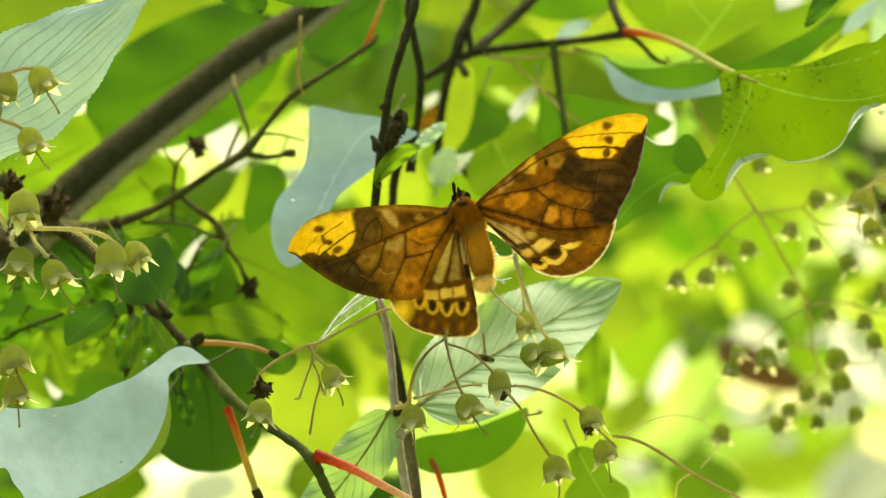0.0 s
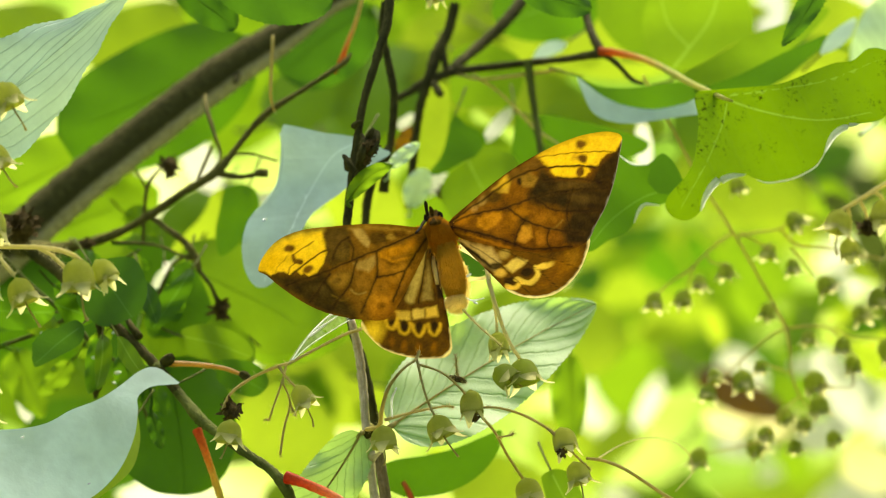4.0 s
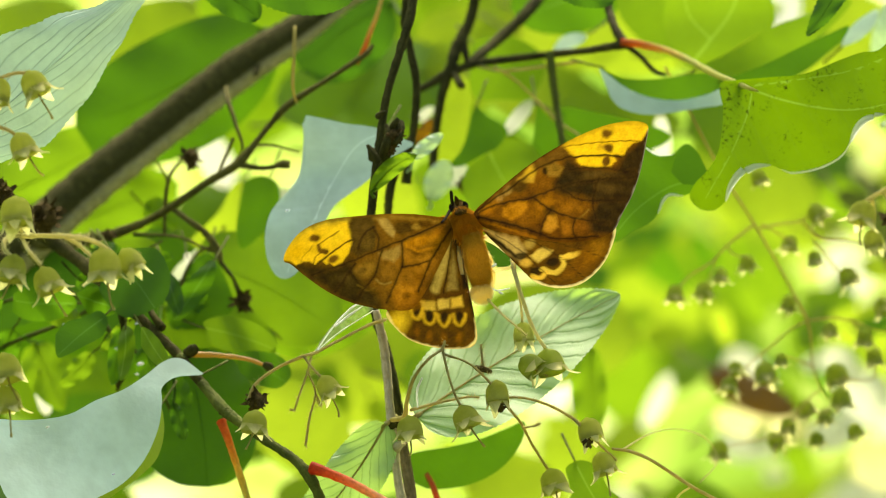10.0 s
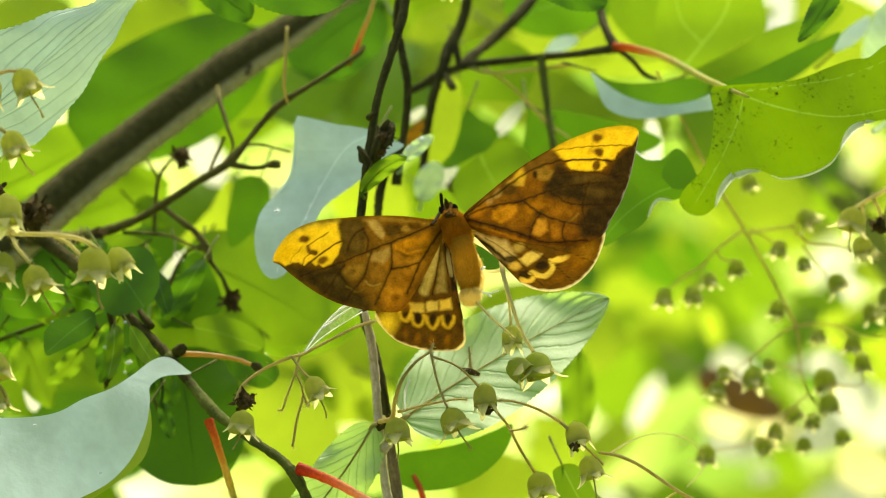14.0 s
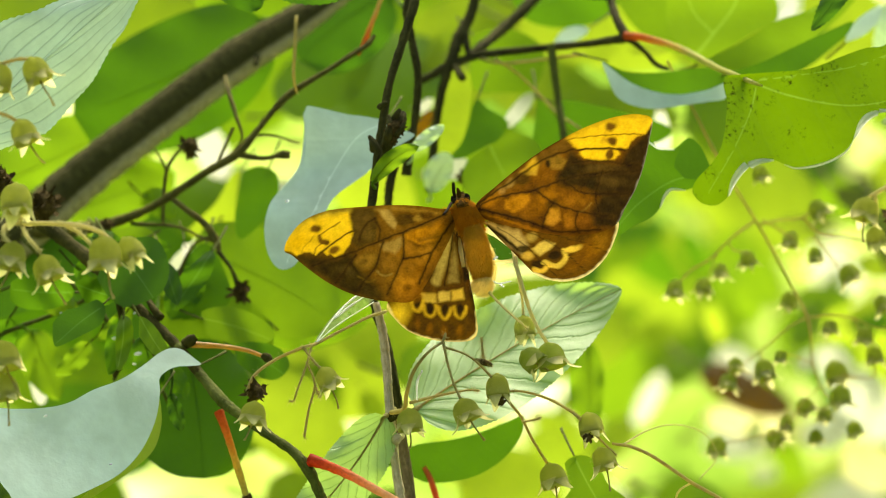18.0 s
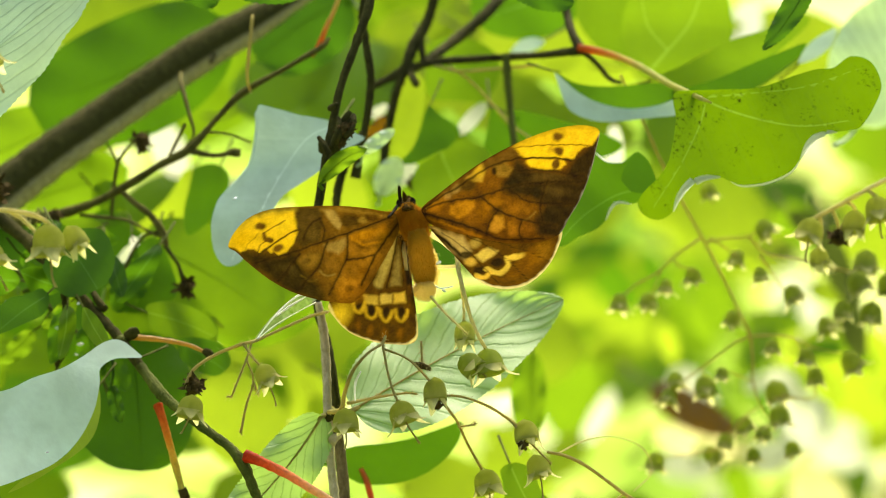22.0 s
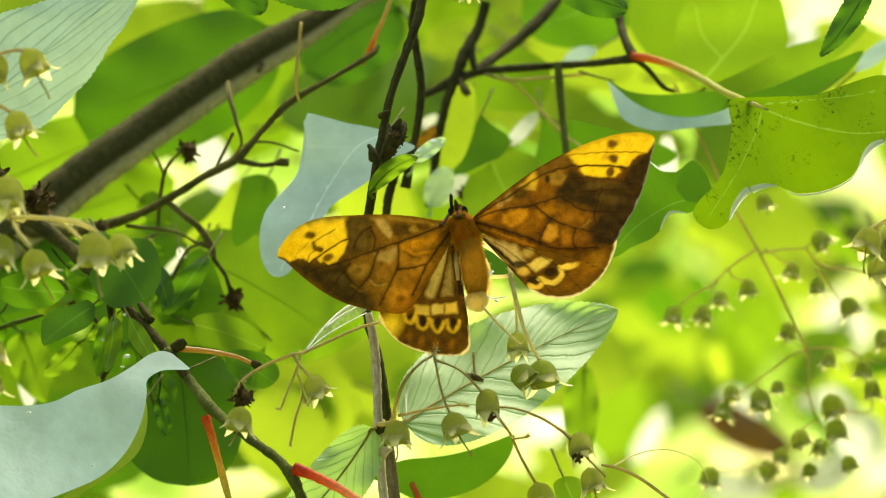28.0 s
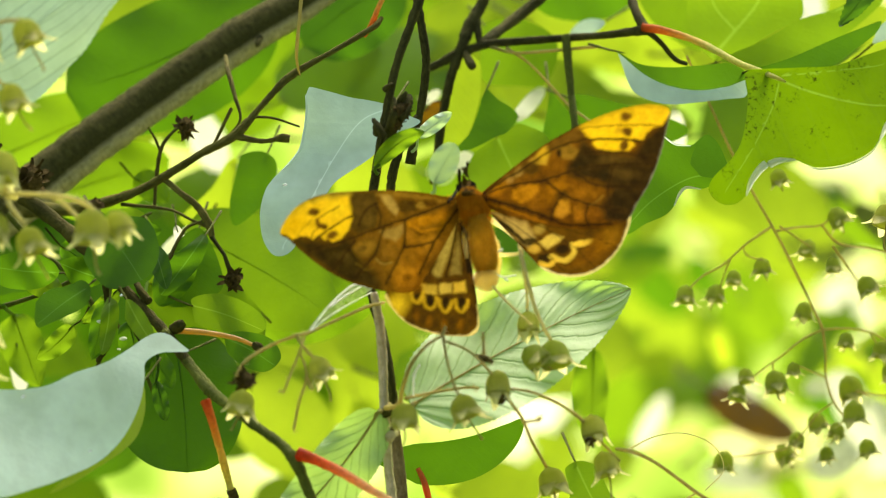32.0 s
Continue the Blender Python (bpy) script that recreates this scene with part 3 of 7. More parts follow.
# ---- setting ----
def setting():
    m = Mat("forest_floor")
    n = m.noise(1.2, 6.0)
    p = m.node("BsdfPrincipled", Roughness=0.95)
    m.join(m.ramp(n, (0.35, (0.05, 0.07, 0.02)), (0.65, (0.14, 0.17, 0.05))), p.inputs["Base Color"])
    m.join(m.bump(m.noise(9.0, 5.0), 0.8, 0.05), p.inputs["Normal"])
    size = 400.0
    ground = part("ground", mesh_of("ground", [(-size, -size, 0), (size, -size, 0), (size, size, 0), (-size, size, 0)], [(0, 1, 2, 3)], False), m.done(p.outputs[0]))
    tagged(ground, "green forest floor of moss and low herbs", "ground", kind="structure")
    # far woods, out of focus behind the shrub, glowing with painted sunlight and sky gaps
    m = Mat("far_woods_glow")
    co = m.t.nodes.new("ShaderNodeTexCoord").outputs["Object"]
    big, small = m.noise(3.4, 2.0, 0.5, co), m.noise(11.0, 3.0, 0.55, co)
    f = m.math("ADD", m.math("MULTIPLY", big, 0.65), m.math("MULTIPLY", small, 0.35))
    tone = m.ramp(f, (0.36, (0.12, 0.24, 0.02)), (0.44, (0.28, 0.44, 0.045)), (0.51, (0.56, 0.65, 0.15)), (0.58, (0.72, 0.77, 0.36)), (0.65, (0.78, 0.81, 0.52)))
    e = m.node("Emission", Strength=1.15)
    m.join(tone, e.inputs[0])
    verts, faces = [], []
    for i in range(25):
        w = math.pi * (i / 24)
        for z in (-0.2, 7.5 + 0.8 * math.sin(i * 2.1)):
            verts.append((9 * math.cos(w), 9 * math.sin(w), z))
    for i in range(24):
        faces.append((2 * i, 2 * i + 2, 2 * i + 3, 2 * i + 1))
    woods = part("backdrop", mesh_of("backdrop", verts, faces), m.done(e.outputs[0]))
    tagged(woods, "far yellow-green woods, out of focus, glowing with painted sunlight", "backdrop", kind="structure")


setting()


# ---- twigs ----
def twigs():
    twig("main_stem", "dark slender upright shrub stem with a bud scar", [
        [(742, -120, 0.034, 10), (735, 0, 0.03, 10), (716, 70, 0.028, 9), (692, 150, 0.027, 8.5), (678, 240, 0.027, 9), (668, 320, 0.027, 9), (661, 400, 0.028, 9),
         (661, 480, 0.028, 9), (672, 540, 0.028, 9), (694, 610, 0.026, 9), (709, 680, 0.024, 9), (718, 740, 0.024, 10)],
        ([(714, 725, 0.024, 9), (720, 765, 0.024, 11), (728, 810, 0.024, 11.5), (738, 890, 0.024, 12), (760, 1300, 0.02, 16), (800, 6000, 0.05, 40), (820, 14700, 0.06, 60)], BARK_LOW),
        ([(690, 738, 0.018, 7), (702, 728, 0.015, 10), (716, 722, 0.018, 8), (724, 716, 0.012, 5)], TWIG_DARK),
        [(668, 262, 0.027, 12), (664, 250, 0.025, 7), (659, 242, 0.024, 3)],
    ], BARK, "stem", thin=0.88)
    twig("bud_scar", "withered dark brown bud on the stem", [
        [(680, 285, 0.026, 6), (690, 262, 0.024, 7), (702, 238, 0.022, 9), (712, 216, 0.022, 10), (716, 200, 0.023, 6)],
        [(684, 262, 0.024, 8), (690, 240, 0.021, 8), (694, 222, 0.021, 6), (690, 205, 0.022, 3)],
        [(700, 214, 0.022, 7), (706, 202, 0.021, 6), (711, 194, 0.021, 3)],
        [(676, 270, 0.022, 7), (668, 256, 0.022, 6), (659, 244, 0.023, 4), (657, 240, 0.023, 2)],
        [(700, 240, 0.022, 5), (710, 232, 0.02, 5), (719, 218, 0.02, 3)],
        [(676, 190, 0.026, 6), (684, 184, 0.024, 4), (690, 182, 0.023, 2)],
    ], BARK, "bud")
    twig("pale_stem", "greyish tan young stem beside the dark stem", [
        [(672, 530, 0.018, 6), (684, 580, 0.018, 8), (692, 640, 0.018, 8), (697, 700, 0.018, 8), (704, 770, 0.018, 8), (712, 830, 0.018, 8), (722, 895, 0.018, 9), (740, 1300, 0.016, 12), (790, 14700, 0.05, 40)],
        [(706, 775, 0.018, 9), (712, 766, 0.016, 8), (722, 762, 0.018, 4)],
    ], STEM_TAN, "stem")
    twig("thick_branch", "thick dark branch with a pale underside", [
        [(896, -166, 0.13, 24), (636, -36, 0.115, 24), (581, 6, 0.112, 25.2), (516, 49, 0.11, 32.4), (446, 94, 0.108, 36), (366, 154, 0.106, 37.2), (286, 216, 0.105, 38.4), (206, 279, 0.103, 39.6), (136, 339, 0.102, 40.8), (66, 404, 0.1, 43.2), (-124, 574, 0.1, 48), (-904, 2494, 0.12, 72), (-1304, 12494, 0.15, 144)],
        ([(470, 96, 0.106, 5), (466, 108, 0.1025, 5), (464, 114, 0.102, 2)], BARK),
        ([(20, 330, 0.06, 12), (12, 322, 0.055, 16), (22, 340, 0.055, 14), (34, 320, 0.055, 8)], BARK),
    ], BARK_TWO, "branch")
    twig("side_branch", "thin dark twig with a knobbed end", [
        [(668, 62, 0.068, 4), (656, 78, 0.067, 6.5), (590, 122, 0.066, 5), (522, 166, 0.066, 8), (480, 212, 0.066, 6), (435, 268, 0.066, 9), (380, 302, 0.068, 8), (330, 336, 0.07, 8), (270, 372, 0.074, 9), (200, 396, 0.08, 12), (130, 405, 0.09, 16), (70, 400, 0.1, 22)],
        [(436, 272, 0.066, 7), (475, 278, 0.066, 5), (500, 274, 0.066, 5), (512, 271, 0.065, 9), (524, 272, 0.065, 8)],
        [(315, 345, 0.071, 6), (345, 368, 0.07, 6), (375, 390, 0.07, 7), (396, 418, 0.07, 8), (404, 445, 0.07, 5)],
        [(398, 424, 0.07, 5), (370, 415, 0.07, 3), (330, 398, 0.072, 3), (250, 392, 0.076, 4)],
        [(305, 395, 0.075, 3), (306, 345, 0.075, 4), (312, 296, 0.074, 4), (330, 268, 0.074, 3), (345, 258, 0.074, 3)],
        [(310, 300, 0.074, 3), (300, 280, 0.074, 2.5), (288, 262, 0.074, 2)],
        [(440, 264, 0.066, 5), (452, 242, 0.067, 3), (492, 238, 0.068, 2.5), (540, 250, 0.07, 2)],
        [(414, 282, 0.067, 3), (440, 245, 0.068, 3), (430, 205, 0.07, 4), (416, 160, 0.075, 5), (412, 135, 0.09, 4)],
        [(395, 295, 0.068, 3), (425, 225, 0.07, 4)],
        [(385, 415, 0.07, 3), (358, 430, 0.068, 3), (338, 470, 0.066, 4), (332, 498, 0.066, 8)],
    ], BARK_BROWN, thin=0.85)
    twig("forked_twig", "dark forked twig hanging behind the stem", [
        [(722, 20, 0.06, 7), (735, 80, 0.06, 7), (744, 130, 0.06, 7), (742, 190, 0.061, 7), (733, 250, 0.062, 7), (726, 305, 0.062, 9)],
        [(735, 225, 0.061, 6), (712, 270, 0.06, 7), (698, 320, 0.06, 8), (694, 370, 0.06, 7)],
        [(722, 25, 0.06, 7), (728, -30, 0.06, 7)],
    ], BARK)
    twig("cross_branch", "dark crossing twigs with side shoots", [
        [(745, 140, 0.096, 8), (770, 128, 0.096, 8), (800, 110, 0.096, 10), (850, 92, 0.096, 8), (910, 84, 0.095, 8), (978, 76, 0.093, 8), (1040, 70, 0.085, 7), (1108, 60, 0.076, 10)],
        [(1000, -80, 0.12, 13), (940, 0, 0.11, 12), (890, 48, 0.105, 11), (850, 82, 0.098, 10), (838, 95, 0.096, 9)],
        [(850, -30, 0.1, 11), (838, 20, 0.1, 11), (818, 60, 0.098, 13), (805, 100, 0.096, 11), (790, 150, 0.096, 9), (780, 210, 0.097, 9), (774, 270, 0.098, 8), (768, 330, 0.098, 7)],
        [(825, 40, 0.099, 8), (832, 75, 0.097, 7), (835, 95, 0.096, 6)],
        ([(978, 72, 0.092, 9), (984, 120, 0.09, 8), (991, 170, 0.088, 7), (998, 215, 0.085, 7), (1004, 260, 0.083, 6)], TWIG_GREEN),
        [(1110, 62, 0.076, 10), (1092, 30, 0.08, 9), (1082, 0, 0.085, 9), (1070, -60, 0.09, 10)],
        [(1110, 60, 0.076, 6), (1136, 80, 0.078, 5), (1160, 105, 0.08, 5), (1182, 113, 0.08, 4)],
        ([(1035, 88, 0.09, 3), (900, 105, 0.093, 3), (850, 95, 0.096, 4)], STALK_BROWN),
        ([(880, 96, 0.095, 3), (920, 122, 0.094, 2.5), (950, 150, 0.093, 2.5), (990, 190, 0.09, 2.5), (1030, 218, 0.085, 2.5)], STALK_BROWN),
        ([(812, 110, 0.095, 7), (822, 128, 0.092, 9), (828, 135, 0.092, 6)], BARK),
    ], BARK, "branch", thin=0.86)
    twig("lower_branch", "olive-brown twig with red leaf stalks", [
        [(10, 330, 0.06, 12), (70, 380, 0.055, 15), (140, 430, 0.05, 11.5), (180, 462, 0.045, 14), (220, 500, 0.04, 10), (280, 562, 0.035, 9.5), (330, 610, 0.03, 9), (375, 665, 0.025, 8.5)],
        ([(330, 610, 0.03, 9.5), (375, 665, 0.025, 9), (404, 700, 0.02, 11), (420, 715, 0.018, 9.5), (480, 758, 0.01, 8.5), (530, 792, 0.006, 8.5), (556, 822, 0.004, 10.5), (575, 860, 0.004, 9), (595, 910, 0.004, 9), (640, 1300, 0.0, 12), (760, 6000, 0.04, 20)], TWIG_GREEN),
        [(300, 560, 0.034, 8), (285, 540, 0.036, 6), (272, 512, 0.042, 4), (262, 480, 0.05, 3)],
        [(345, 604, 0.03, 10), (354, 598, 0.028, 10), (361, 593, 0.028, 6)],
        [(226, 520, 0.04, 6), (232, 560, 0.04, 5), (240, 600, 0.042, 5.5), (236, 630, 0.043, 7), (222, 662, 0.044, 4)],
        ([(0, 600, 0.06, 3.5), (60, 575, 0.06, 4), (130, 548, 0.06, 3.5), (215, 505, 0.055, 4)], TWIG_GREEN),
        ([(402, 722, 0.021, 9.5), (410, 742, 0.0205, 8), (420, 770, 0.021, 7), (430, 800, 0.023, 6.5), (440, 830, 0.025, 7), (448, 855, 0.026, 6), (466, 915, 0.027, 5)], FADE_ORANGE),
        ([(452, 866, 0.0262, 8.5), (458, 880, 0.0265, 9), (463, 900, 0.0265, 8)], WITHERED),
        ([(560, 806, 0.003, 12), (580, 812, 0.002, 10), (610, 824, 0.001, 8.5), (640, 838, 0.0, 8), (672, 856, -0.001, 7.5), (705, 873, -0.002, 7), (760, 905, -0.004, 6.5)], FADE_RED),
        ([(352, 606, 0.03, 6), (400, 608, 0.03, 4.6), (450, 615, 0.03, 4), (490, 630, 0.03, 3.4)], ORANGE),
        [(478, 624, 0.0295, 6), (486, 628, 0.029, 8), (492, 634, 0.0285, 5)],
    ], TWIG_DARK, "branch")
    twig("tangled_twig", "thin dark tangled twigs in shade", [
        [(60, 420, 0.06, 7), (110, 470, 0.06, 6), (170, 520, 0.058, 6), (215, 575, 0.056, 6), (228, 640, 0.055, 5), (222, 668, 0.055, 4)],
        [(170, 520, 0.058, 4), (190, 470, 0.06, 4), (240, 440, 0.065, 3), (300, 405, 0.07, 3)],
        [(215, 575, 0.056, 4), (255, 600, 0.056, 4), (290, 650, 0.056, 4), (335, 745, 0.056, 4)],
        [(110, 470, 0.06, 4), (60, 500, 0.062, 4), (0, 520, 0.064, 4), (-40, 540, 0.064, 4)],
        [(360, 540, 0.08, 3), (420, 538, 0.085, 3), (480, 552, 0.09, 3), (510, 575, 0.09, 2.5)],
        [(228, 540, 0.05, 4), (280, 505, 0.055, 3), (330, 495, 0.066, 4)],
    ], TWIG_GREEN, thin=0.75)
    twig("top_stalk", "thin pale fruiting stalk above", [[(840, -130, 0.06, 4), (820, -95, 0.052, 4), (813, -60, 0.05, 4)]], STALK_BROWN, "stalk")
    twig("orange_stalk", "orange-brown leaf stalk above the twigs", [
        [(640, 96, 0.069, 3), (652, 72, 0.069, 5), (662, 44, 0.069, 4.5), (676, 8, 0.07, 4), (692, -50, 0.072, 4)],
    ], FADE_ORANGE, "stalk")
    twig("hanging_stalk", "orange leaf stalk behind the stem", [
        [(762, 812, 0.05, 4), (774, 835, 0.05, 5.5), (785, 870, 0.05, 5.5), (800, 930, 0.05, 5)],
    ], RED, "stalk")
    twig("dangling_stalk", "thin pale dangling leaf stalk", [
        [(532, 30, 0.062, 6), (530, 80, 0.06, 6), (528, 130, 0.06, 6), (532, 155, 0.062, 4), (536, 165, 0.066, 3)],
    ], STALK_BROWN, "stalk", thin=0.5)
    twig("flower_stalk", "thin branched pale fruiting stalk", [
        [(700, 722, 0.012, 7), (722, 716, 0.008, 7), (726, 690, 0.004, 6), (738, 650, 0.0, 5), (762, 618, -0.002, 4), (786, 600, 0.0, 4), (792, 586, 0.002, 4)],
        [(788, 600, 0.0, 4), (797, 640, -0.002, 3.5), (808, 675, -0.003, 3.5), (820, 700, -0.004, 4)],
        [(790, 608, 0.0, 4), (830, 622, 0.0, 3), (862, 648, 0.0, 4), (884, 676, 0.0, 4), (890, 700, 0.0, 4)],
        [(890, 684, 0.0, 3.5), (930, 684, 0.002, 3.5), (975, 697, 0.004, 4), (1010, 716, 0.005, 4), (1034, 732, 0.006, 4)],
        [(1016, 720, 0.005, 3), (1060, 762, 0.007, 3), (1092, 792, 0.008, 3)],
        [(895, 692, 0.0, 4), (925, 728, 0.004, 4), (945, 765, 0.01, 4), (972, 806, 0.016, 4)],
        [(930, 736, 0.004, 3), (952, 732, 0.003, 2.5), (957, 728, 0.003, 4)],
        [(855, 590, 0.006, 3), (857, 612, 0.006, 3), (860, 634, 0.006, 5)],
        [(732, 705, 0.008, 5), (780, 692, 0.01, 4), (830, 682, 0.01, 3), (852, 682, 0.008, 3)],
        ([(846, 630, 0.006, 6), (860, 634, 0.004, 9), (872, 638, 0.006, 6)], WITHERED),
    ], STALK_BROWN, "stalk", thin=0.62, fuzz=1300)
    twig("upper_flower_stalk", "pale straight fruiting stalk under the moth", [
        [(908, 440, 0.009, 3.5), (913, 462, 0.006, 5.5), (923, 495, 0.004, 5), (939, 545, 0.003, 5), (956, 580, 0.002, 4.5), (968, 598, 0.002, 4.5)],
        [(868, 512, 0.01, 3.5), (895, 540, 0.006, 3), (918, 560, 0.004, 3), (935, 575, 0.003, 3)],
        [(915, 470, 0.006, 4), (925, 520, 0.01, 3), (928, 555, 0.01, 4)],
    ], STALK, "stalk", thin=0.7, fuzz=250)
    twig("side_flower_stalk", "thin fruiting stalk with dry threads", [
        [(690, 546, 0.018, 5), (660, 556, 0.014, 5), (610, 582, 0.006, 4.5), (565, 606, 0.0, 5), (545, 612, -0.002, 5), (500, 632, 0.0, 5), (462, 660, -0.002, 5), (448, 690, -0.003, 5)],
        [(545, 612, -0.002, 4), (562, 634, -0.003, 3.5), (580, 652, -0.004, 4)],
        [(560, 606, 0.0, 4), (552, 640, -0.002, 3), (538, 680, -0.003, 3), (530, 704, -0.003, 2.5), (522, 706, -0.003, 2)],
        [(553, 640, -0.002, 2.5), (566, 676, -0.002, 3), (556, 720, -0.002, 3.5), (549, 768, -0.002, 4)],
        [(566, 676, -0.002, 2.5), (572, 690, -0.002, 2.5), (576, 698, -0.002, 2)],
    ], STALK_BROWN, "stalk", thin=0.58, fuzz=700)
    twig("left_flower_stalk", "pale hairy fruiting stalks in front of the branch", [
        [(70, 400, 0.02, 8), (52, 404, -0.02, 6), (100, 405, -0.03, 6), (150, 408, -0.033, 6), (185, 418, -0.033, 6), (208, 436, -0.033, 6)],
        [(120, 404, -0.031, 5), (150, 420, -0.032, 4.5), (178, 446, -0.033, 5)],
        [(52, 404, -0.02, 5), (62, 428, -0.03, 4.5), (84, 455, -0.033, 5)],
        [(52, 402, -0.02, 6), (25, 410, -0.028, 6), (22, 428, -0.031, 5), (38, 445, -0.033, 5)],
        [(52, 400, -0.02, 6), (46, 385, -0.027, 5), (42, 372, -0.03, 5)],
        [(10, 404, -0.02, 5), (0, 380, -0.025, 5), (-30, 350, -0.03, 5)],
    ], STALK, "stalk", thin=0.72, fuzz=1200)
    twig("upper_left_stalk", "thin curved fruiting stalks", [
        [(-40, 190, -0.034, 4), (0, 212, -0.035, 4), (25, 220, -0.036, 4), (42, 230, -0.036, 4)],
        [(-40, 190, -0.034, 4), (-20, 150, -0.036, 4), (10, 132, -0.037, 4), (40, 122, -0.037, 4), (62, 122, -0.037, 4)],
    ], STALK_BROWN, "stalk", thin=0.8, fuzz=200)
    twig("lower_right_stalk", "thin brown arching stalk", [
        [(1085, 772, 0.008, 4), (1115, 776, 0.01, 5), (1150, 790, 0.012, 5), (1190, 815, 0.014, 5), (1225, 838, 0.016, 5.5), (1270, 862, 0.018, 5), (1330, 900, 0.02, 5), (1500, 1100, 0.03, 5), (1500, 6000, 0.05, 9)],
        ([(1100, 775, 0.01, 3), (1150, 745, 0.03, 2), (1200, 735, 0.04, 1.6), (1250, 750, 0.05, 1.5), (1270, 790, 0.05, 1.5), (1240, 828, 0.04, 1.5)], STALK),
        ([(1222, 838, 0.016, 3), (1200, 855, 0.018, 3), (1195, 890, 0.02, 3)], STALK),
    ], STALK_BROWN, "stalk", thin=0.62)
    twig("edge_flower_stalk", "pale knobbed fruiting stalk with capsules", [
        [(1700, 236, 0.055, 6), (1650, 262, 0.052, 5), (1620, 280, 0.05, 5), (1580, 305, 0.05, 5), (1545, 326, 0.05, 4.5), (1528, 336, 0.05, 4)],
        [(1620, 280, 0.05, 4), (1632, 288, 0.05, 4), (1636, 294, 0.05, 3.5)],
        [(1585, 302, 0.05, 4), (1598, 310, 0.051, 3.5), (1602, 320, 0.052, 3)],
        [(1560, 316, 0.05, 4), (1572, 340, 0.051, 3.5), (1575, 360, 0.052, 3)],
        [(1540, 330, 0.05, 4), (1545, 360, 0.052, 3), (1540, 388, 0.054, 3)],
    ], STALK, "stalk", thin=0.85, fuzz=300)
    twig("fruiting_twig", "thin brown fruiting twig with many side stalks", [
        [(1180, 100, 0.08, 5), (1225, 180, 0.09, 5), (1262, 250, 0.094, 5), (1305, 322, 0.096, 5), (1345, 385, 0.098, 5), (1385, 455, 0.1, 5), (1415, 510, 0.102, 5), (1430, 540, 0.103, 6), (1437, 580, 0.104, 4), (1440, 620, 0.104, 4), (1455, 660, 0.104, 4), (1480, 690, 0.104, 3)],
        ([(1338, 372, 0.098, 5), (1295, 405, 0.097, 4), (1260, 440, 0.096, 4), (1225, 462, 0.096, 3.5), (1203, 485, 0.095, 3)], STALK_BROWN),
        ([(1270, 432, 0.096, 3.5), (1262, 455, 0.096, 3), (1255, 480, 0.096, 3)], STALK_BROWN),
        ([(1290, 410, 0.097, 3), (1300, 425, 0.096, 3), (1325, 430, 0.095, 3)], STALK_BROWN),
        ([(1345, 380, 0.098, 5), (1380, 372, 0.1, 4), (1420, 366, 0.1, 3.5), (1440, 345, 0.1, 3)], STALK_BROWN),
        ([(1350, 372, 0.098, 4), (1385, 392, 0.1, 3), (1405, 405, 0.1, 3)], STALK_BROWN),
        ([(1430, 540, 0.103, 4), (1400, 556, 0.103, 4), (1370, 582, 0.103, 3.5), (1345, 602, 0.104, 3), (1300, 640, 0.104, 3)], STALK_BROWN),
        ([(1350, 598, 0.104, 3), (1352, 622, 0.104, 3), (1360, 640, 0.104, 3)], STALK_BROWN),
        ([(1430, 540, 0.103, 4), (1470, 536, 0.104, 4), (1510, 540, 0.105, 3.5), (1545, 555, 0.106, 3), (1600, 560, 0.106, 3)], STALK_BROWN),
        ([(1440, 400, 0.1, 5), (1465, 430, 0.102, 4), (1490, 462, 0.104, 3)], STALK_BROWN),
        ([(1420, 366, 0.1, 4), (1450, 395, 0.101, 5), (1500, 400, 0.104, 4), (1550, 410, 0.106, 4), (1610, 420, 0.106, 4)], STALK_BROWN),
        ([(1455, 660, 0.104, 3), (1430, 680, 0.104, 3), (1390, 735, 0.104, 3), (1365, 745, 0.104, 3), (1290, 760, 0.104, 2.5)], STALK_BROWN),
        ([(1440, 620, 0.104, 3), (1400, 605, 0.104, 3), (1385, 598, 0.104, 3)], STALK_BROWN),
        ([(1510, 540, 0.105, 3.5), (1528, 572, 0.105, 3), (1548, 640, 0.105, 3), (1490, 640, 0.105, 3)], STALK_BROWN),
    ], STALK_BROWN, thin=0.44)


twigs()


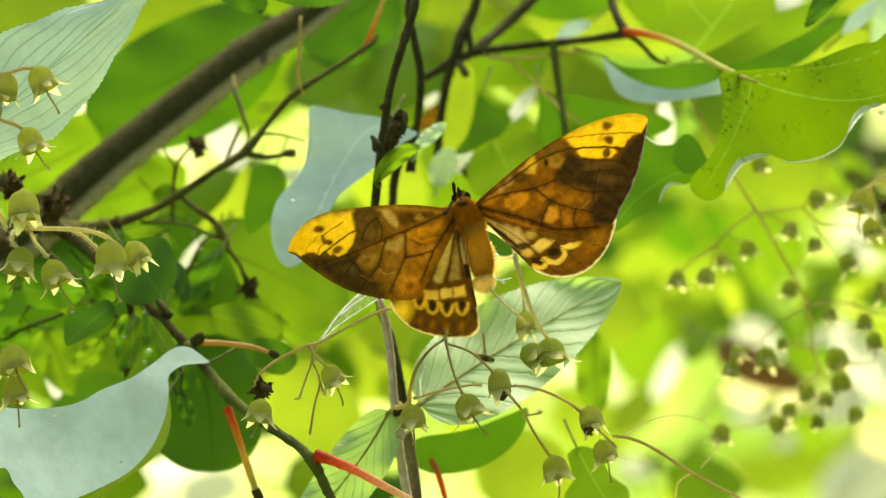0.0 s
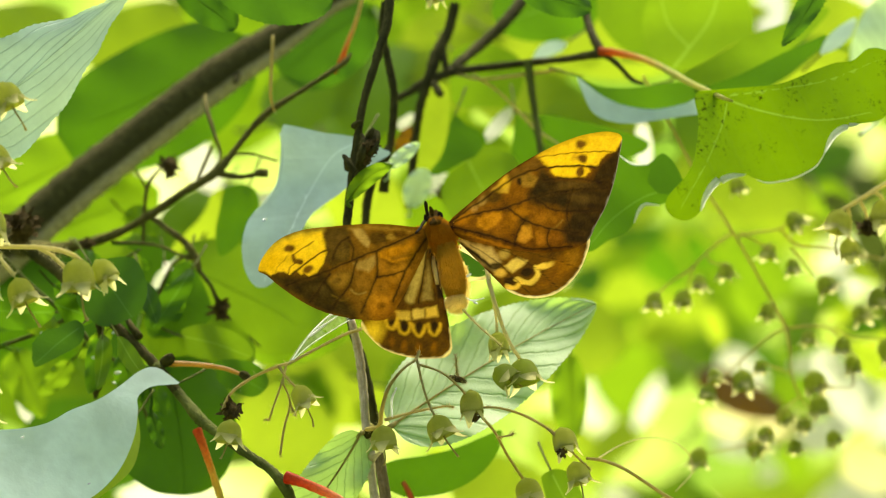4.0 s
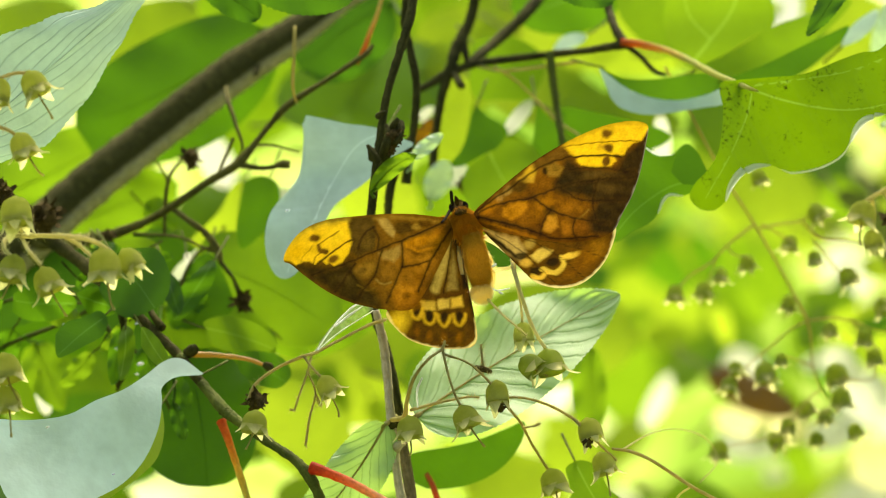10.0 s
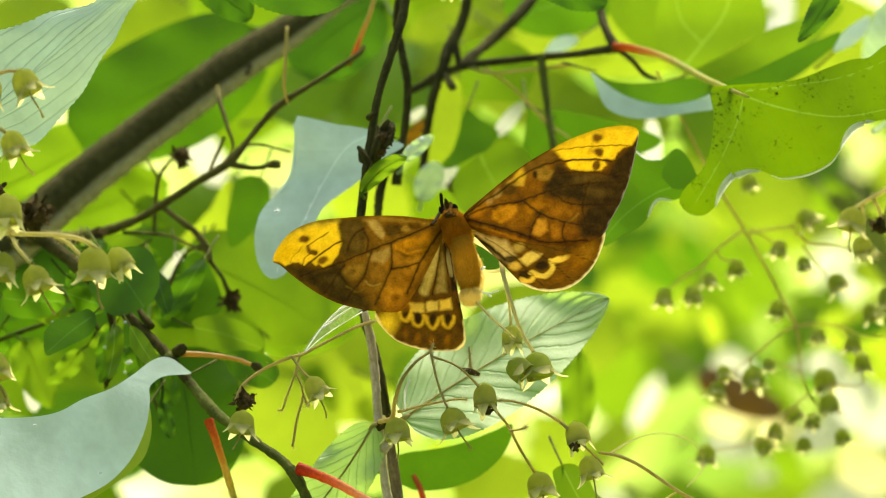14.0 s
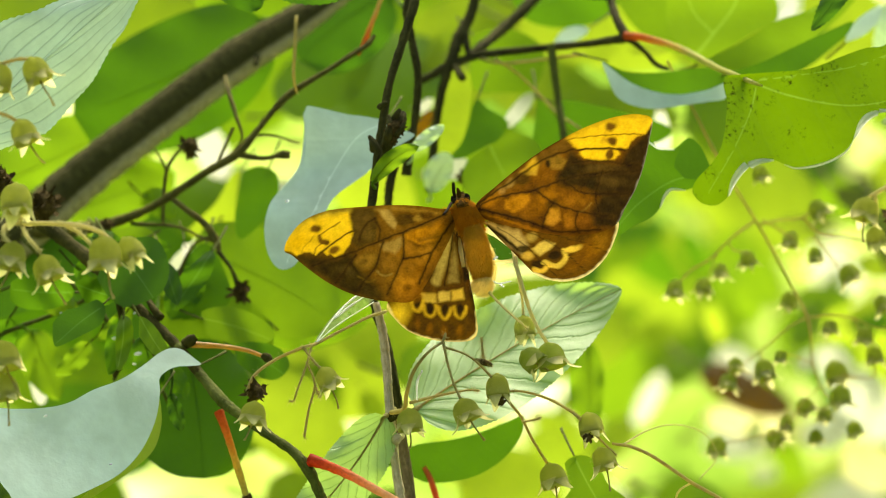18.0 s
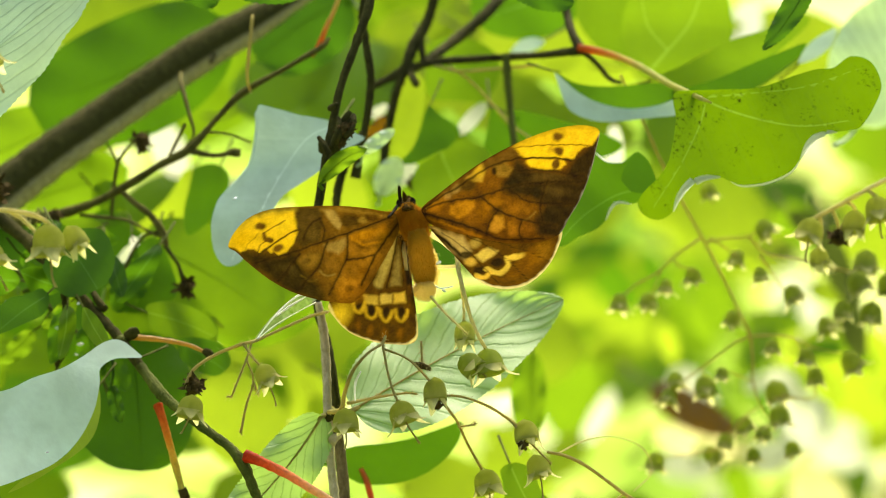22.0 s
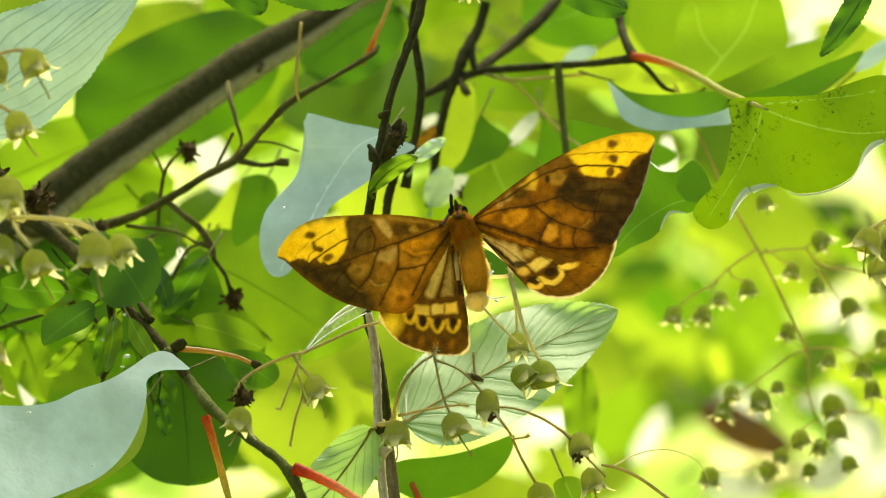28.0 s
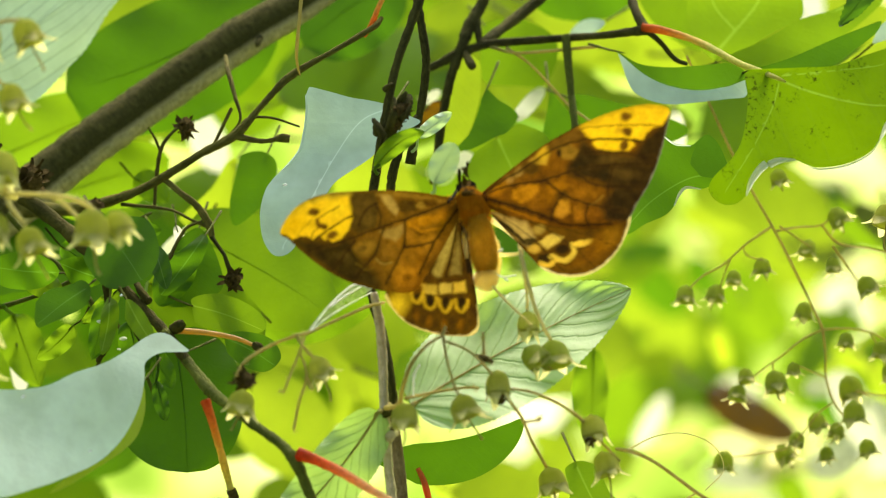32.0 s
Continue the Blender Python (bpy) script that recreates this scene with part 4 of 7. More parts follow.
# ---- leaves ----
def leaves():
    u = "pale grey-green toothed leaf underside with sunken veins"
    leaf((-160, 340), (300, -66), [(0, 5), (0.25, 80), (0.495, 103), (0.66, 67), (0.8, 24), (0.9, 6), (1, 0)], [(0, 5), (0.26, 64), (0.42, 97), (0.585, 84), (0.75, 52), (0.88, 23), (1, 0)], PALE_ARC, u,
         d=(-0.01, 0.0), tilt=2, teeth=1, pleat=0.5, ply=(5.0, 4.5), nv=14, nu=100, rib=1.5, stalk=(-260, 420, 0.0, 6))
    leaf((742, 716), (1100, 500), 88, 96, PALE_LIT, u + ", by the stem", d=(0.012, 0.035), bend=8, tilt=42, fold=-0.1, teeth=1, a=0.42, b=0.74, pleat=2.0, ply=(10.0, 3.0), wave=0.02, nv=14, nu=90, rib=2.3, stalk=(712, 728, 0.02, 7), stalk_material=STALK_BROWN, rib_material=STALK_BROWN)
    leaf((690, 728), (505, 960), 52, 50, PALE_LIT, u + ", hanging from the stem", d=(0.014, 0.01), bend=14, tilt=34, fold=-0.1, teeth=1, a=0.4, b=0.6, pleat=0.9, ply=(10.0, 3.0), wave=0.02, nv=14, nu=90, rib=2.6, stalk=(706, 716, 0.02, 6), stalk_material=STALK_BROWN, rib_material=STALK_BROWN)
    g = "silvery blue-grey glossy leaf underside"
    lobed([(551, 187), (586, 193), (622, 201), (650, 204), (690, 212), (722, 228), (738, 238), (700, 262), (657, 302), (629, 323), (602, 344), (586, 369), (560, 420), (535, 462), (515, 473), (498, 466), (484, 440), (479, 400), (486, 364), (498, 344), (519, 323), (540, 295), (547, 263), (549, 220), (545, 200)],
          (690, 212), (510, 470), SILVER, g + " with a curled tip", d=(0.052, 0.04), tilt=-26, dish=-0.25, wave=0.02, veins=[(1.0, (690, 214), (640, 240), (600, 300), (560, 380), (520, 455))],
          rims=[(3.0, (545, 200), (549, 225), (547, 263), (540, 295), (519, 323), (498, 344))])
    lobed([(371, 640), (350, 644), (328, 646), (310, 654), (298, 668), (299, 690), (292, 738), (268, 792), (230, 834), (180, 862), (130, 884), (60, 905), (38, 872), (24, 855), (6, 828), (-40, 850), (-150, 900), (-220, 840), (-120, 750), (-40, 724), (0, 721), (45, 724), (100, 721), (142, 711), (182, 689), (230, 670), (270, 644), (298, 622), (322, 613), (346, 620)],
          (371, 640), (-190, 860), SILVER, g + " with a turned-down edge", d=(0.022, -0.02), tilt=-19, dish=0.05, wave=0.03)
    lobed([(297, 696), (303, 740), (292, 786), (266, 816), (226, 846), (186, 874), (150, 892), (185, 858), (230, 834), (266, 795), (288, 740)], (297, 696), (150, 892), BRIGHT, "yellow-green turned edge of the silvery leaf", d=(0.021, 0.0), wave=0.002)
    # large lobed speckled leaf on a red stalk
    lobed([(1278, 128), (1279, 177), (1277, 212), (1270, 252), (1253, 282), (1229, 308), (1221, 331), (1237, 350), (1261, 354), (1281, 340), (1294, 310), (1312, 284), (1353, 273), (1380, 281), (1401, 286), (1446, 278), (1484, 258), (1502, 232), (1511, 205), (1530, 189), (1594, 180), (1613, 160), (1626, 134), (1635, 104), (1626, 75), (1607, 56), (1577, 53), (1549, 74), (1519, 78), (1480, 92), (1422, 115), (1363, 121)],
          (1318, 138), (1640, 110), SPECKLED, "large lobed green leaf with dark specks", stalk=False, d=(0.026, 0.02), tilt=-3, dish=0.06, wave=0.03,
          veins=[(1.6, (1322, 140), (1380, 160), (1450, 175), (1510, 178), (1580, 165)), (1.2, (1330, 144), (1320, 190), (1290, 260), (1250, 330)), (1.0, (1322, 138), (1420, 124), (1500, 110), (1590, 75))],
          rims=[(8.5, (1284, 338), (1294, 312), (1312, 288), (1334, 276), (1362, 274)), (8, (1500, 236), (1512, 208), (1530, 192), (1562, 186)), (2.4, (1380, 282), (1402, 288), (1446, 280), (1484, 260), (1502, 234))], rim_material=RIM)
    twig("red_leaf_stalk", "orange-red leaf stalk fading to yellow", [
        [(1104, 56, 0.076, 8), (1130, 58, 0.075, 7), (1180, 70, 0.073, 6), (1220, 88, 0.065, 6), (1262, 112, 0.052, 5.6), (1290, 125, 0.036, 5.0), (1318, 138, 0.0245, 4.2), (1340, 146, 0.025, 1.5)]], FADE_ORANGE, "stalk")
    # leaf with the rolled pale margin
    rolled = lobed([(1062, 98), (1100, 117), (1150, 121), (1200, 116), (1250, 110), (1276, 122), (1280, 136), (1250, 152), (1200, 161), (1150, 156), (1108, 138)], (1062, 98), (1280, 130), DEEP, "dark green leaf with a pale rolled margin", d=(0.075, 0.068), wave=0.004)
    margin = lobed([(1064, 102), (1108, 134), (1150, 152), (1200, 158), (1250, 149), (1280, 138), (1280, 164), (1250, 170), (1200, 178), (1160, 183), (1128, 180), (1095, 166), (1078, 138)], (1064, 102), (1280, 150), SILVER, "", stalk=False, d=(0.073, 0.066), dish=-0.2, wave=0.004)
    blade = margin.children[0]
    blade.name, blade.parent, blade.location = "rolled_margin", rolled, margin.location - rolled.location
    bpy.data.objects.remove(margin)
    # leaves behind the open wings
    lobed([(1140, 235), (1163, 254), (1190, 255), (1212, 238), (1232, 252), (1247, 280), (1254, 300), (1232, 318), (1208, 327), (1186, 325), (1174, 336), (1166, 358), (1150, 375), (1120, 390), (1090, 409), (1072, 392), (1095, 340), (1125, 280)], (1254, 300), (1080, 400), DEEP, "green lobed leaf close behind the moth",
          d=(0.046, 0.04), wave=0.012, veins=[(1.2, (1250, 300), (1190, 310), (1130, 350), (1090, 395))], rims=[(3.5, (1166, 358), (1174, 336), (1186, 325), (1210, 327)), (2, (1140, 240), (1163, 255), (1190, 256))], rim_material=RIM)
    lobed([(1190, 288), (1196, 262), (1213, 237), (1234, 250), (1250, 280), (1259, 302), (1228, 308), (1203, 304)], (1254, 301), (1210, 240), DARK, "small dark green folded leaf", d=(0.041, 0.039), wave=0.001)
    lobed([(862, 412), (880, 414), (902, 428), (910, 446), (896, 454), (876, 450), (866, 434)], (862, 414), (908, 450), DARK, "small dark green leaf close behind the moth", d=(0.026, 0.024), wave=0.002)
    lobed([(826, 312), (838, 302), (858, 300), (868, 312), (862, 326), (842, 330), (828, 324)], (868, 308), (826, 320), DARK, "small dark green leaf behind the moth", d=(0.1, 0.1), wave=0.002)
    leaf((664, 324), (744, 258), 17, 15, GREEN, "small narrow green leaf beside the stem", d=(0.024, 0.02), bend=10, a=0.6, b=0.6, stalk=(668, 330, 0.027, 4))
    leaf((736, 262), (790, 218), 14, 12, PALE, "small pale leaf behind the stem", d=(0.05, 0.05), a=0.5, b=0.6, stalk=(728, 285, 0.062, 3))
    leaf((770, 330), (800, 262), 24, 22, PALE, "small pale grey-green leaf", d=(0.09, 0.085), a=0.5, b=0.5, stalk=(768, 345, 0.098, 3))
    lobed([(792, 108), (835, 120), (840, 170), (836, 205), (824, 243), (806, 268), (792, 300), (780, 250), (783, 180)], (810, 100), (792, 300), BRIGHT, "bright yellow-green backlit leaf", d=(0.1, 0.1))
    lobed([(850, 168), (870, 185), (892, 197), (904, 213), (886, 240), (870, 247), (845, 262), (820, 273), (806, 268), (825, 243), (838, 205), (843, 180)], (850, 168), (806, 268), DEEP, "backlit green leaf hanging from a twig", d=(0.09, 0.088))
    lobed([(905, 222), (930, 228), (952, 238), (962, 262), (935, 290), (890, 320), (850, 350), (826, 310), (836, 274), (870, 248), (885, 240)], (870, 245), (880, 345), GREEN, "backlit plain green leaf on a twig", d=(0.096, 0.094), veins=[(2.2, (873, 247), (884, 270), (898, 296))])
    lobed([(956, 166), (982, 190), (1002, 212), (1012, 238), (990, 252), (955, 272), (948, 240), (953, 200)], (956, 166), (975, 270), DEEP, "backlit green leaf behind the wing", d=(0.1, 0.1))
    lobed([(842, 56), (900, 40), (960, 66), (968, 110), (945, 150), (900, 153), (850, 150), (838, 110)], (850, 60), (940, 150), GREEN, "backlit plain green leaf behind the crossing twigs", d=(0.13, 0.13))
    lobed([(915, -70), (1000, -86), (1085, -70), (1100, -20), (1080, 18), (1010, 38), (940, 26), (908, -20)], (1090, -60), (925, 10), DEEP, "green leaf above the crossing twigs", d=(0.14, 0.14), wave=0.01, veins=[(2.0, (1085, -58), (1010, -24), (935, 4))])
    lobed([(1092, -84), (1150, -96), (1206, -80), (1222, 0), (1214, 76), (1160, 62), (1116, 24), (1094, -20)], (1100, -80), (1206, 70), GREEN, "yellow-green backlit leaf behind the red stalk", d=(0.13, 0.13), wave=0.01)
    lobed([(984, 74), (996, 48), (1020, 36), (1044, 40), (1036, 54), (1010, 66)], (1044, 40), (984, 74), SILVER, "small pale leaf underside", d=(0.12, 0.12))
    leaf((744, 232), (776, 186), 12, 12, DRYLEAF, "small browned leaf behind the stem", d=(0.115, 0.112), a=0.5, b=0.6, nu=12, nv=5, rib=0, stalk=(736, 250, 0.1, 2), stalk_material=TWIG_GREEN)
    lobed([(996, 168), (1060, 176), (1120, 190), (1172, 205), (1190, 218), (1180, 232), (1150, 242), (1100, 235), (1040, 230), (1004, 210)], (996, 175), (1190, 220), DEEP, "backlit green leaf behind the wing", d=(0.105, 0.1))
    # dark foliage at the top
    leaf((420, -88), (640, -34), 40, 55, DARK, "dark green toothed leaf hanging into view", d=(0.03, 0.03), teeth=1, bend=-16, a=0.5, b=0.5, nu=40, stalk=(390, -110, 0.05, 5))
    leaf((360, -60), (470, 18), 34, 30, DARK, "dark green toothed leaf hanging into view", d=(0.04, 0.04), teeth=1, a=0.5, b=0.5, nu=40, stalk=(340, -110, 0.05, 5))
    leaf((705, -20), (545, 100), 80, 60, DARK, "large dark green leaf behind the twigs", d=(0.15, 0.15), a=0.4, b=0.4, bend=-10, stalk=(720, 10, 0.09, 4))
    leaf((480, 30), (150, 200), 118, 95, DEEP, "large green leaf above the thick branch", d=(0.13, 0.12), a=0.4, b=0.4, bend=18, stalk=(520, 30, 0.115, 5))
    leaf((1505, -85), (1425, 49), 19, 24, DARK, "dark toothed leaf hanging into view", d=(0.032, 0.03), teeth=1, nu=34, a=0.45, b=0.75, bend=6, stalk=(1560, -140, 0.05, 4))
    leaf((950, -75), (1092, -18), 26, 30, DARK, "dark green toothed leaf hanging into view", d=(0.04, 0.04), teeth=1, bend=-8, a=0.5, b=0.5, nu=36, stalk=(930, -110, 0.05, 4))
    leaf((640, -90), (760, -40), 40, 36, GREEN, "green leaf hanging into view", d=(0.1, 0.1), a=0.5, b=0.5, stalk=(620, -120, 0.1, 4))
    # fan of bright leaves, upper side
    lobed([(1232, 100), (1200, 72), (1178, 20), (1196, -45), (1290, -95), (1350, -66), (1367, -22), (1371, 22), (1330, 46), (1280, 78)], (1232, 98), (1310, -90), GREEN, "broad backlit green leaf with light veins", d=(0.1, 0.1), wave=0.01,
          veins=[(2.6, (1226, 92), (1258, 52), (1296, 0), (1316, -60)), (1.6, (1262, 50), (1225, 10), (1210, -40))])
    lobed([(1236, 104), (1300, 68), (1370, 26), (1420, 8), (1480, -22), (1506, -14), (1455, 40), (1402, 72), (1340, 100), (1290, 118)], (1236, 104), (1506, -14), GREEN, "mid-green backlit leaf behind twigs", d=(0.088, 0.092), veins=[(2.4, (1240, 98), (1295, 64), (1360, 30), (1440, 4))])
    lobed([(1282, 124), (1350, 97), (1420, 62), (1470, 39), (1500, 27), (1492, 48), (1460, 76), (1430, 101), (1400, 117), (1340, 128)], (1282, 122), (1500, 27), DEEP, "green leaf edge above the speckled leaf", d=(0.066, 0.072))
    lobed([(1396, 122), (1440, 94), (1490, 54), (1516, 50), (1540, 60), (1520, 82), (1450, 110)], (1396, 122), (1540, 55), BRIGHT, "bright yellow-green backlit leaf", d=(0.12, 0.12))
    lobed([(1490, 62), (1499, 36), (1520, 14), (1552, -4), (1545, 26), (1526, 46), (1508, 56)], (1490, 62), (1552, -4), SILVER, "pale grey-green leaf underside", d=(0.09, 0.09))
    leaf((1600, 160), (1720, -80), 110, 70, PALE, "pale veined leaf underside", d=(0.13, 0.13), a=0.5, b=0.6, stalk=(1560, 200, 0.1, 4))
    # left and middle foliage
    lobed([(445, 300), (480, 290), (506, 310), (500, 360), (470, 396), (440, 416), (431, 380), (439, 330)], (490, 292), (436, 412), DEEP, "dark green leaf, shade put into its colour", d=(0.09, 0.09))
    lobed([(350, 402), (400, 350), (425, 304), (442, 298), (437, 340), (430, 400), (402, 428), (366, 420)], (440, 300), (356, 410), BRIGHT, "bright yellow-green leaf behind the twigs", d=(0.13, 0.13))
    lobed([(388, 402), (352, 424), (322, 455), (310, 500), (324, 510), (336, 480), (353, 453), (392, 426)], (388, 410), (316, 506), GLARE, "bright leaf edge, sun glare put into its colour", d=(0.12, 0.12))
    lobed([(340, 458), (375, 426), (396, 440), (416, 480), (426, 520), (400, 545), (352, 560), (318, 546), (326, 500)], (380, 430), (340, 556), DEEP, "dark green leaf, shade put into its colour", d=(0.075, 0.073))
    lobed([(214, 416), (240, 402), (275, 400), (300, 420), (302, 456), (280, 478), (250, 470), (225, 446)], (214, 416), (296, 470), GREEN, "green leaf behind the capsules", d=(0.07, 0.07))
    # dark blade stands in for the shadow among the twigs
    lobed([(-40, 402), (60, 396), (150, 412), (250, 442), (312, 482), (322, 560), (280, 600), (200, 556), (100, 540), (0, 562), (-60, 520)], (-50, 430), (310, 560), DARK, "large dark leaf below the branch, shade put into its colour", d=(0.1, 0.1), wave=0.02)
    leaf((120, 380), (330, 300), 60, 60, GREEN, "bright backlit leaf below the branch", d=(0.14, 0.14), a=0.4, b=0.5, stalk=(90, 400, 0.1, 4))
    leaf((10, 330), (230, 220), 66, 40, GREEN, "bright backlit leaf below the branch", d=(0.14, 0.13), a=0.4, b=0.5, stalk=(-30, 380, 0.1, 4))
    leaf((300, 520), (500, 600), 60, 66, GREEN, "green leaf beside the twig", d=(0.08, 0.08), a=0.4, b=0.5, stalk=(285, 560, 0.036, 4))
    leaf((345, 596), (380, 836), 100, 120, DEEP, "dark green leaf below the red stalk", d=(0.07, 0.06), a=0.4, b=0.42, bend=6, nu=70, stalk=(345, 606, 0.03, 5))
    leaf((355, 430), (610, 560), 80, 92, GREEN, "broad green leaf behind the moth", d=(0.1, 0.09), a=0.4, b=0.5, bend=10, stalk=(400, 430, 0.07, 4))
    leaf((470, 560), (690, 500), 46, 70, GREEN, "green leaf behind the wing", d=(0.11, 0.11), a=0.4, b=0.5, stalk=(440, 560, 0.1, 4))
    leaf((365, 470), (320, 560), 30, 34, DEEP, "dark green leaf, shade put into its colour", d=(0.07, 0.07), a=0.4, b=0.6, stalk=(335, 498, 0.066, 4))
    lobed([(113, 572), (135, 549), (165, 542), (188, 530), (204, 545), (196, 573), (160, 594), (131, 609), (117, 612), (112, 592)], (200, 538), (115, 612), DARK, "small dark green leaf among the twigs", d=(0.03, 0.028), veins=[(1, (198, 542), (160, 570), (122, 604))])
    leaf((232, 560), (212, 660), 26, 18, DEEP, "small dark leaf, shade put into its colour", d=(0.04, 0.04), a=0.4, b=0.7, stalk=(228, 530, 0.04, 4))
    leaf((270, 590), (300, 690), 26, 26, DEEP, "small dark leaf, shade put into its colour", d=(0.05, 0.05), a=0.4, b=0.7, stalk=(280, 562, 0.036, 4))
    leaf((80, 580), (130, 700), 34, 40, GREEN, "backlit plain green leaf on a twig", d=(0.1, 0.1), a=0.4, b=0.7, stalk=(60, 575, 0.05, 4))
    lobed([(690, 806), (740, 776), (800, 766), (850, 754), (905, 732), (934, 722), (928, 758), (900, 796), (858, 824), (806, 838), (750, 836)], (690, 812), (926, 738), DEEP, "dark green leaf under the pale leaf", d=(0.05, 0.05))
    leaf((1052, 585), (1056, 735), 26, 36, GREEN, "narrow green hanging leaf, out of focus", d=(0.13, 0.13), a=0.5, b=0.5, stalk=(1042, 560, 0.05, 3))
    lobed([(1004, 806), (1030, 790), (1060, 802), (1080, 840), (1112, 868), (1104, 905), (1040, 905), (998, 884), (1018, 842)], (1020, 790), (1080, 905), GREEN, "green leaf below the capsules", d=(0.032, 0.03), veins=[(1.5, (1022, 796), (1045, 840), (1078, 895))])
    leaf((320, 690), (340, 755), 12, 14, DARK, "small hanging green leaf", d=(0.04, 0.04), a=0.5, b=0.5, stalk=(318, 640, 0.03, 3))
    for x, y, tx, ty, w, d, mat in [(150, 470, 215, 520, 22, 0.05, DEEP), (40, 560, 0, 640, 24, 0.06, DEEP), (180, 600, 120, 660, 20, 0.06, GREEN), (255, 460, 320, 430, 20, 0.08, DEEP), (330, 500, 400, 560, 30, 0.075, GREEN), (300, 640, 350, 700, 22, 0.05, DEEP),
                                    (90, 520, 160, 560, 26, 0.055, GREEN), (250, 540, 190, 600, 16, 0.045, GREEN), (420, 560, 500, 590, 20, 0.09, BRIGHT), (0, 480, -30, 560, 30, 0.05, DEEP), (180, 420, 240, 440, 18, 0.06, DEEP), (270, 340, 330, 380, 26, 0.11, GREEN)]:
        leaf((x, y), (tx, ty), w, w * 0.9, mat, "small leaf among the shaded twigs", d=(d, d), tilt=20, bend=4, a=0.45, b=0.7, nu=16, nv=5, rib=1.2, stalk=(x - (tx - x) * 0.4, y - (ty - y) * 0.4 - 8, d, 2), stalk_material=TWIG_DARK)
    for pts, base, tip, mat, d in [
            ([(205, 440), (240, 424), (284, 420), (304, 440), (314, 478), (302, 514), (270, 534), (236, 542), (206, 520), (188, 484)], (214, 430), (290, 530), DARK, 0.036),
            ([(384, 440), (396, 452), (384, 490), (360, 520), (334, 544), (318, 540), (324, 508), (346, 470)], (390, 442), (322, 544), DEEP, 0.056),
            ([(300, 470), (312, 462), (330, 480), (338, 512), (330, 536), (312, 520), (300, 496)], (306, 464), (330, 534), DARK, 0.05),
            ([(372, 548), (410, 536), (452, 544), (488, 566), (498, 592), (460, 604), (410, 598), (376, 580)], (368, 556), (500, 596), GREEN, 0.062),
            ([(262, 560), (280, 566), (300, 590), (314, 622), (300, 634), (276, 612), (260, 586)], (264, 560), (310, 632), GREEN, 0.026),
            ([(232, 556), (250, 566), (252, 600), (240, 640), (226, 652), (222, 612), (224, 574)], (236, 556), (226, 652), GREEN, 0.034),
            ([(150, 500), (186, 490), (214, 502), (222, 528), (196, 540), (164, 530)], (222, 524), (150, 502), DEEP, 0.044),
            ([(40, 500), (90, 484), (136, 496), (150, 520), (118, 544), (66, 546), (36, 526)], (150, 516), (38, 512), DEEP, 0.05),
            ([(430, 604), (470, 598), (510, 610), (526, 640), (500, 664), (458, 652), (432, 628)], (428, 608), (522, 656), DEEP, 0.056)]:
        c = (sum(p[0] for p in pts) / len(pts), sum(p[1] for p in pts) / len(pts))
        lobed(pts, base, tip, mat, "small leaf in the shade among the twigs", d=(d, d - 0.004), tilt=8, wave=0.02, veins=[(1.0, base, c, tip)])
    # far side: broad soft leaves placed to fill the camera's view, stalks hanging free
    far = "broad leaf far behind, out of focus"
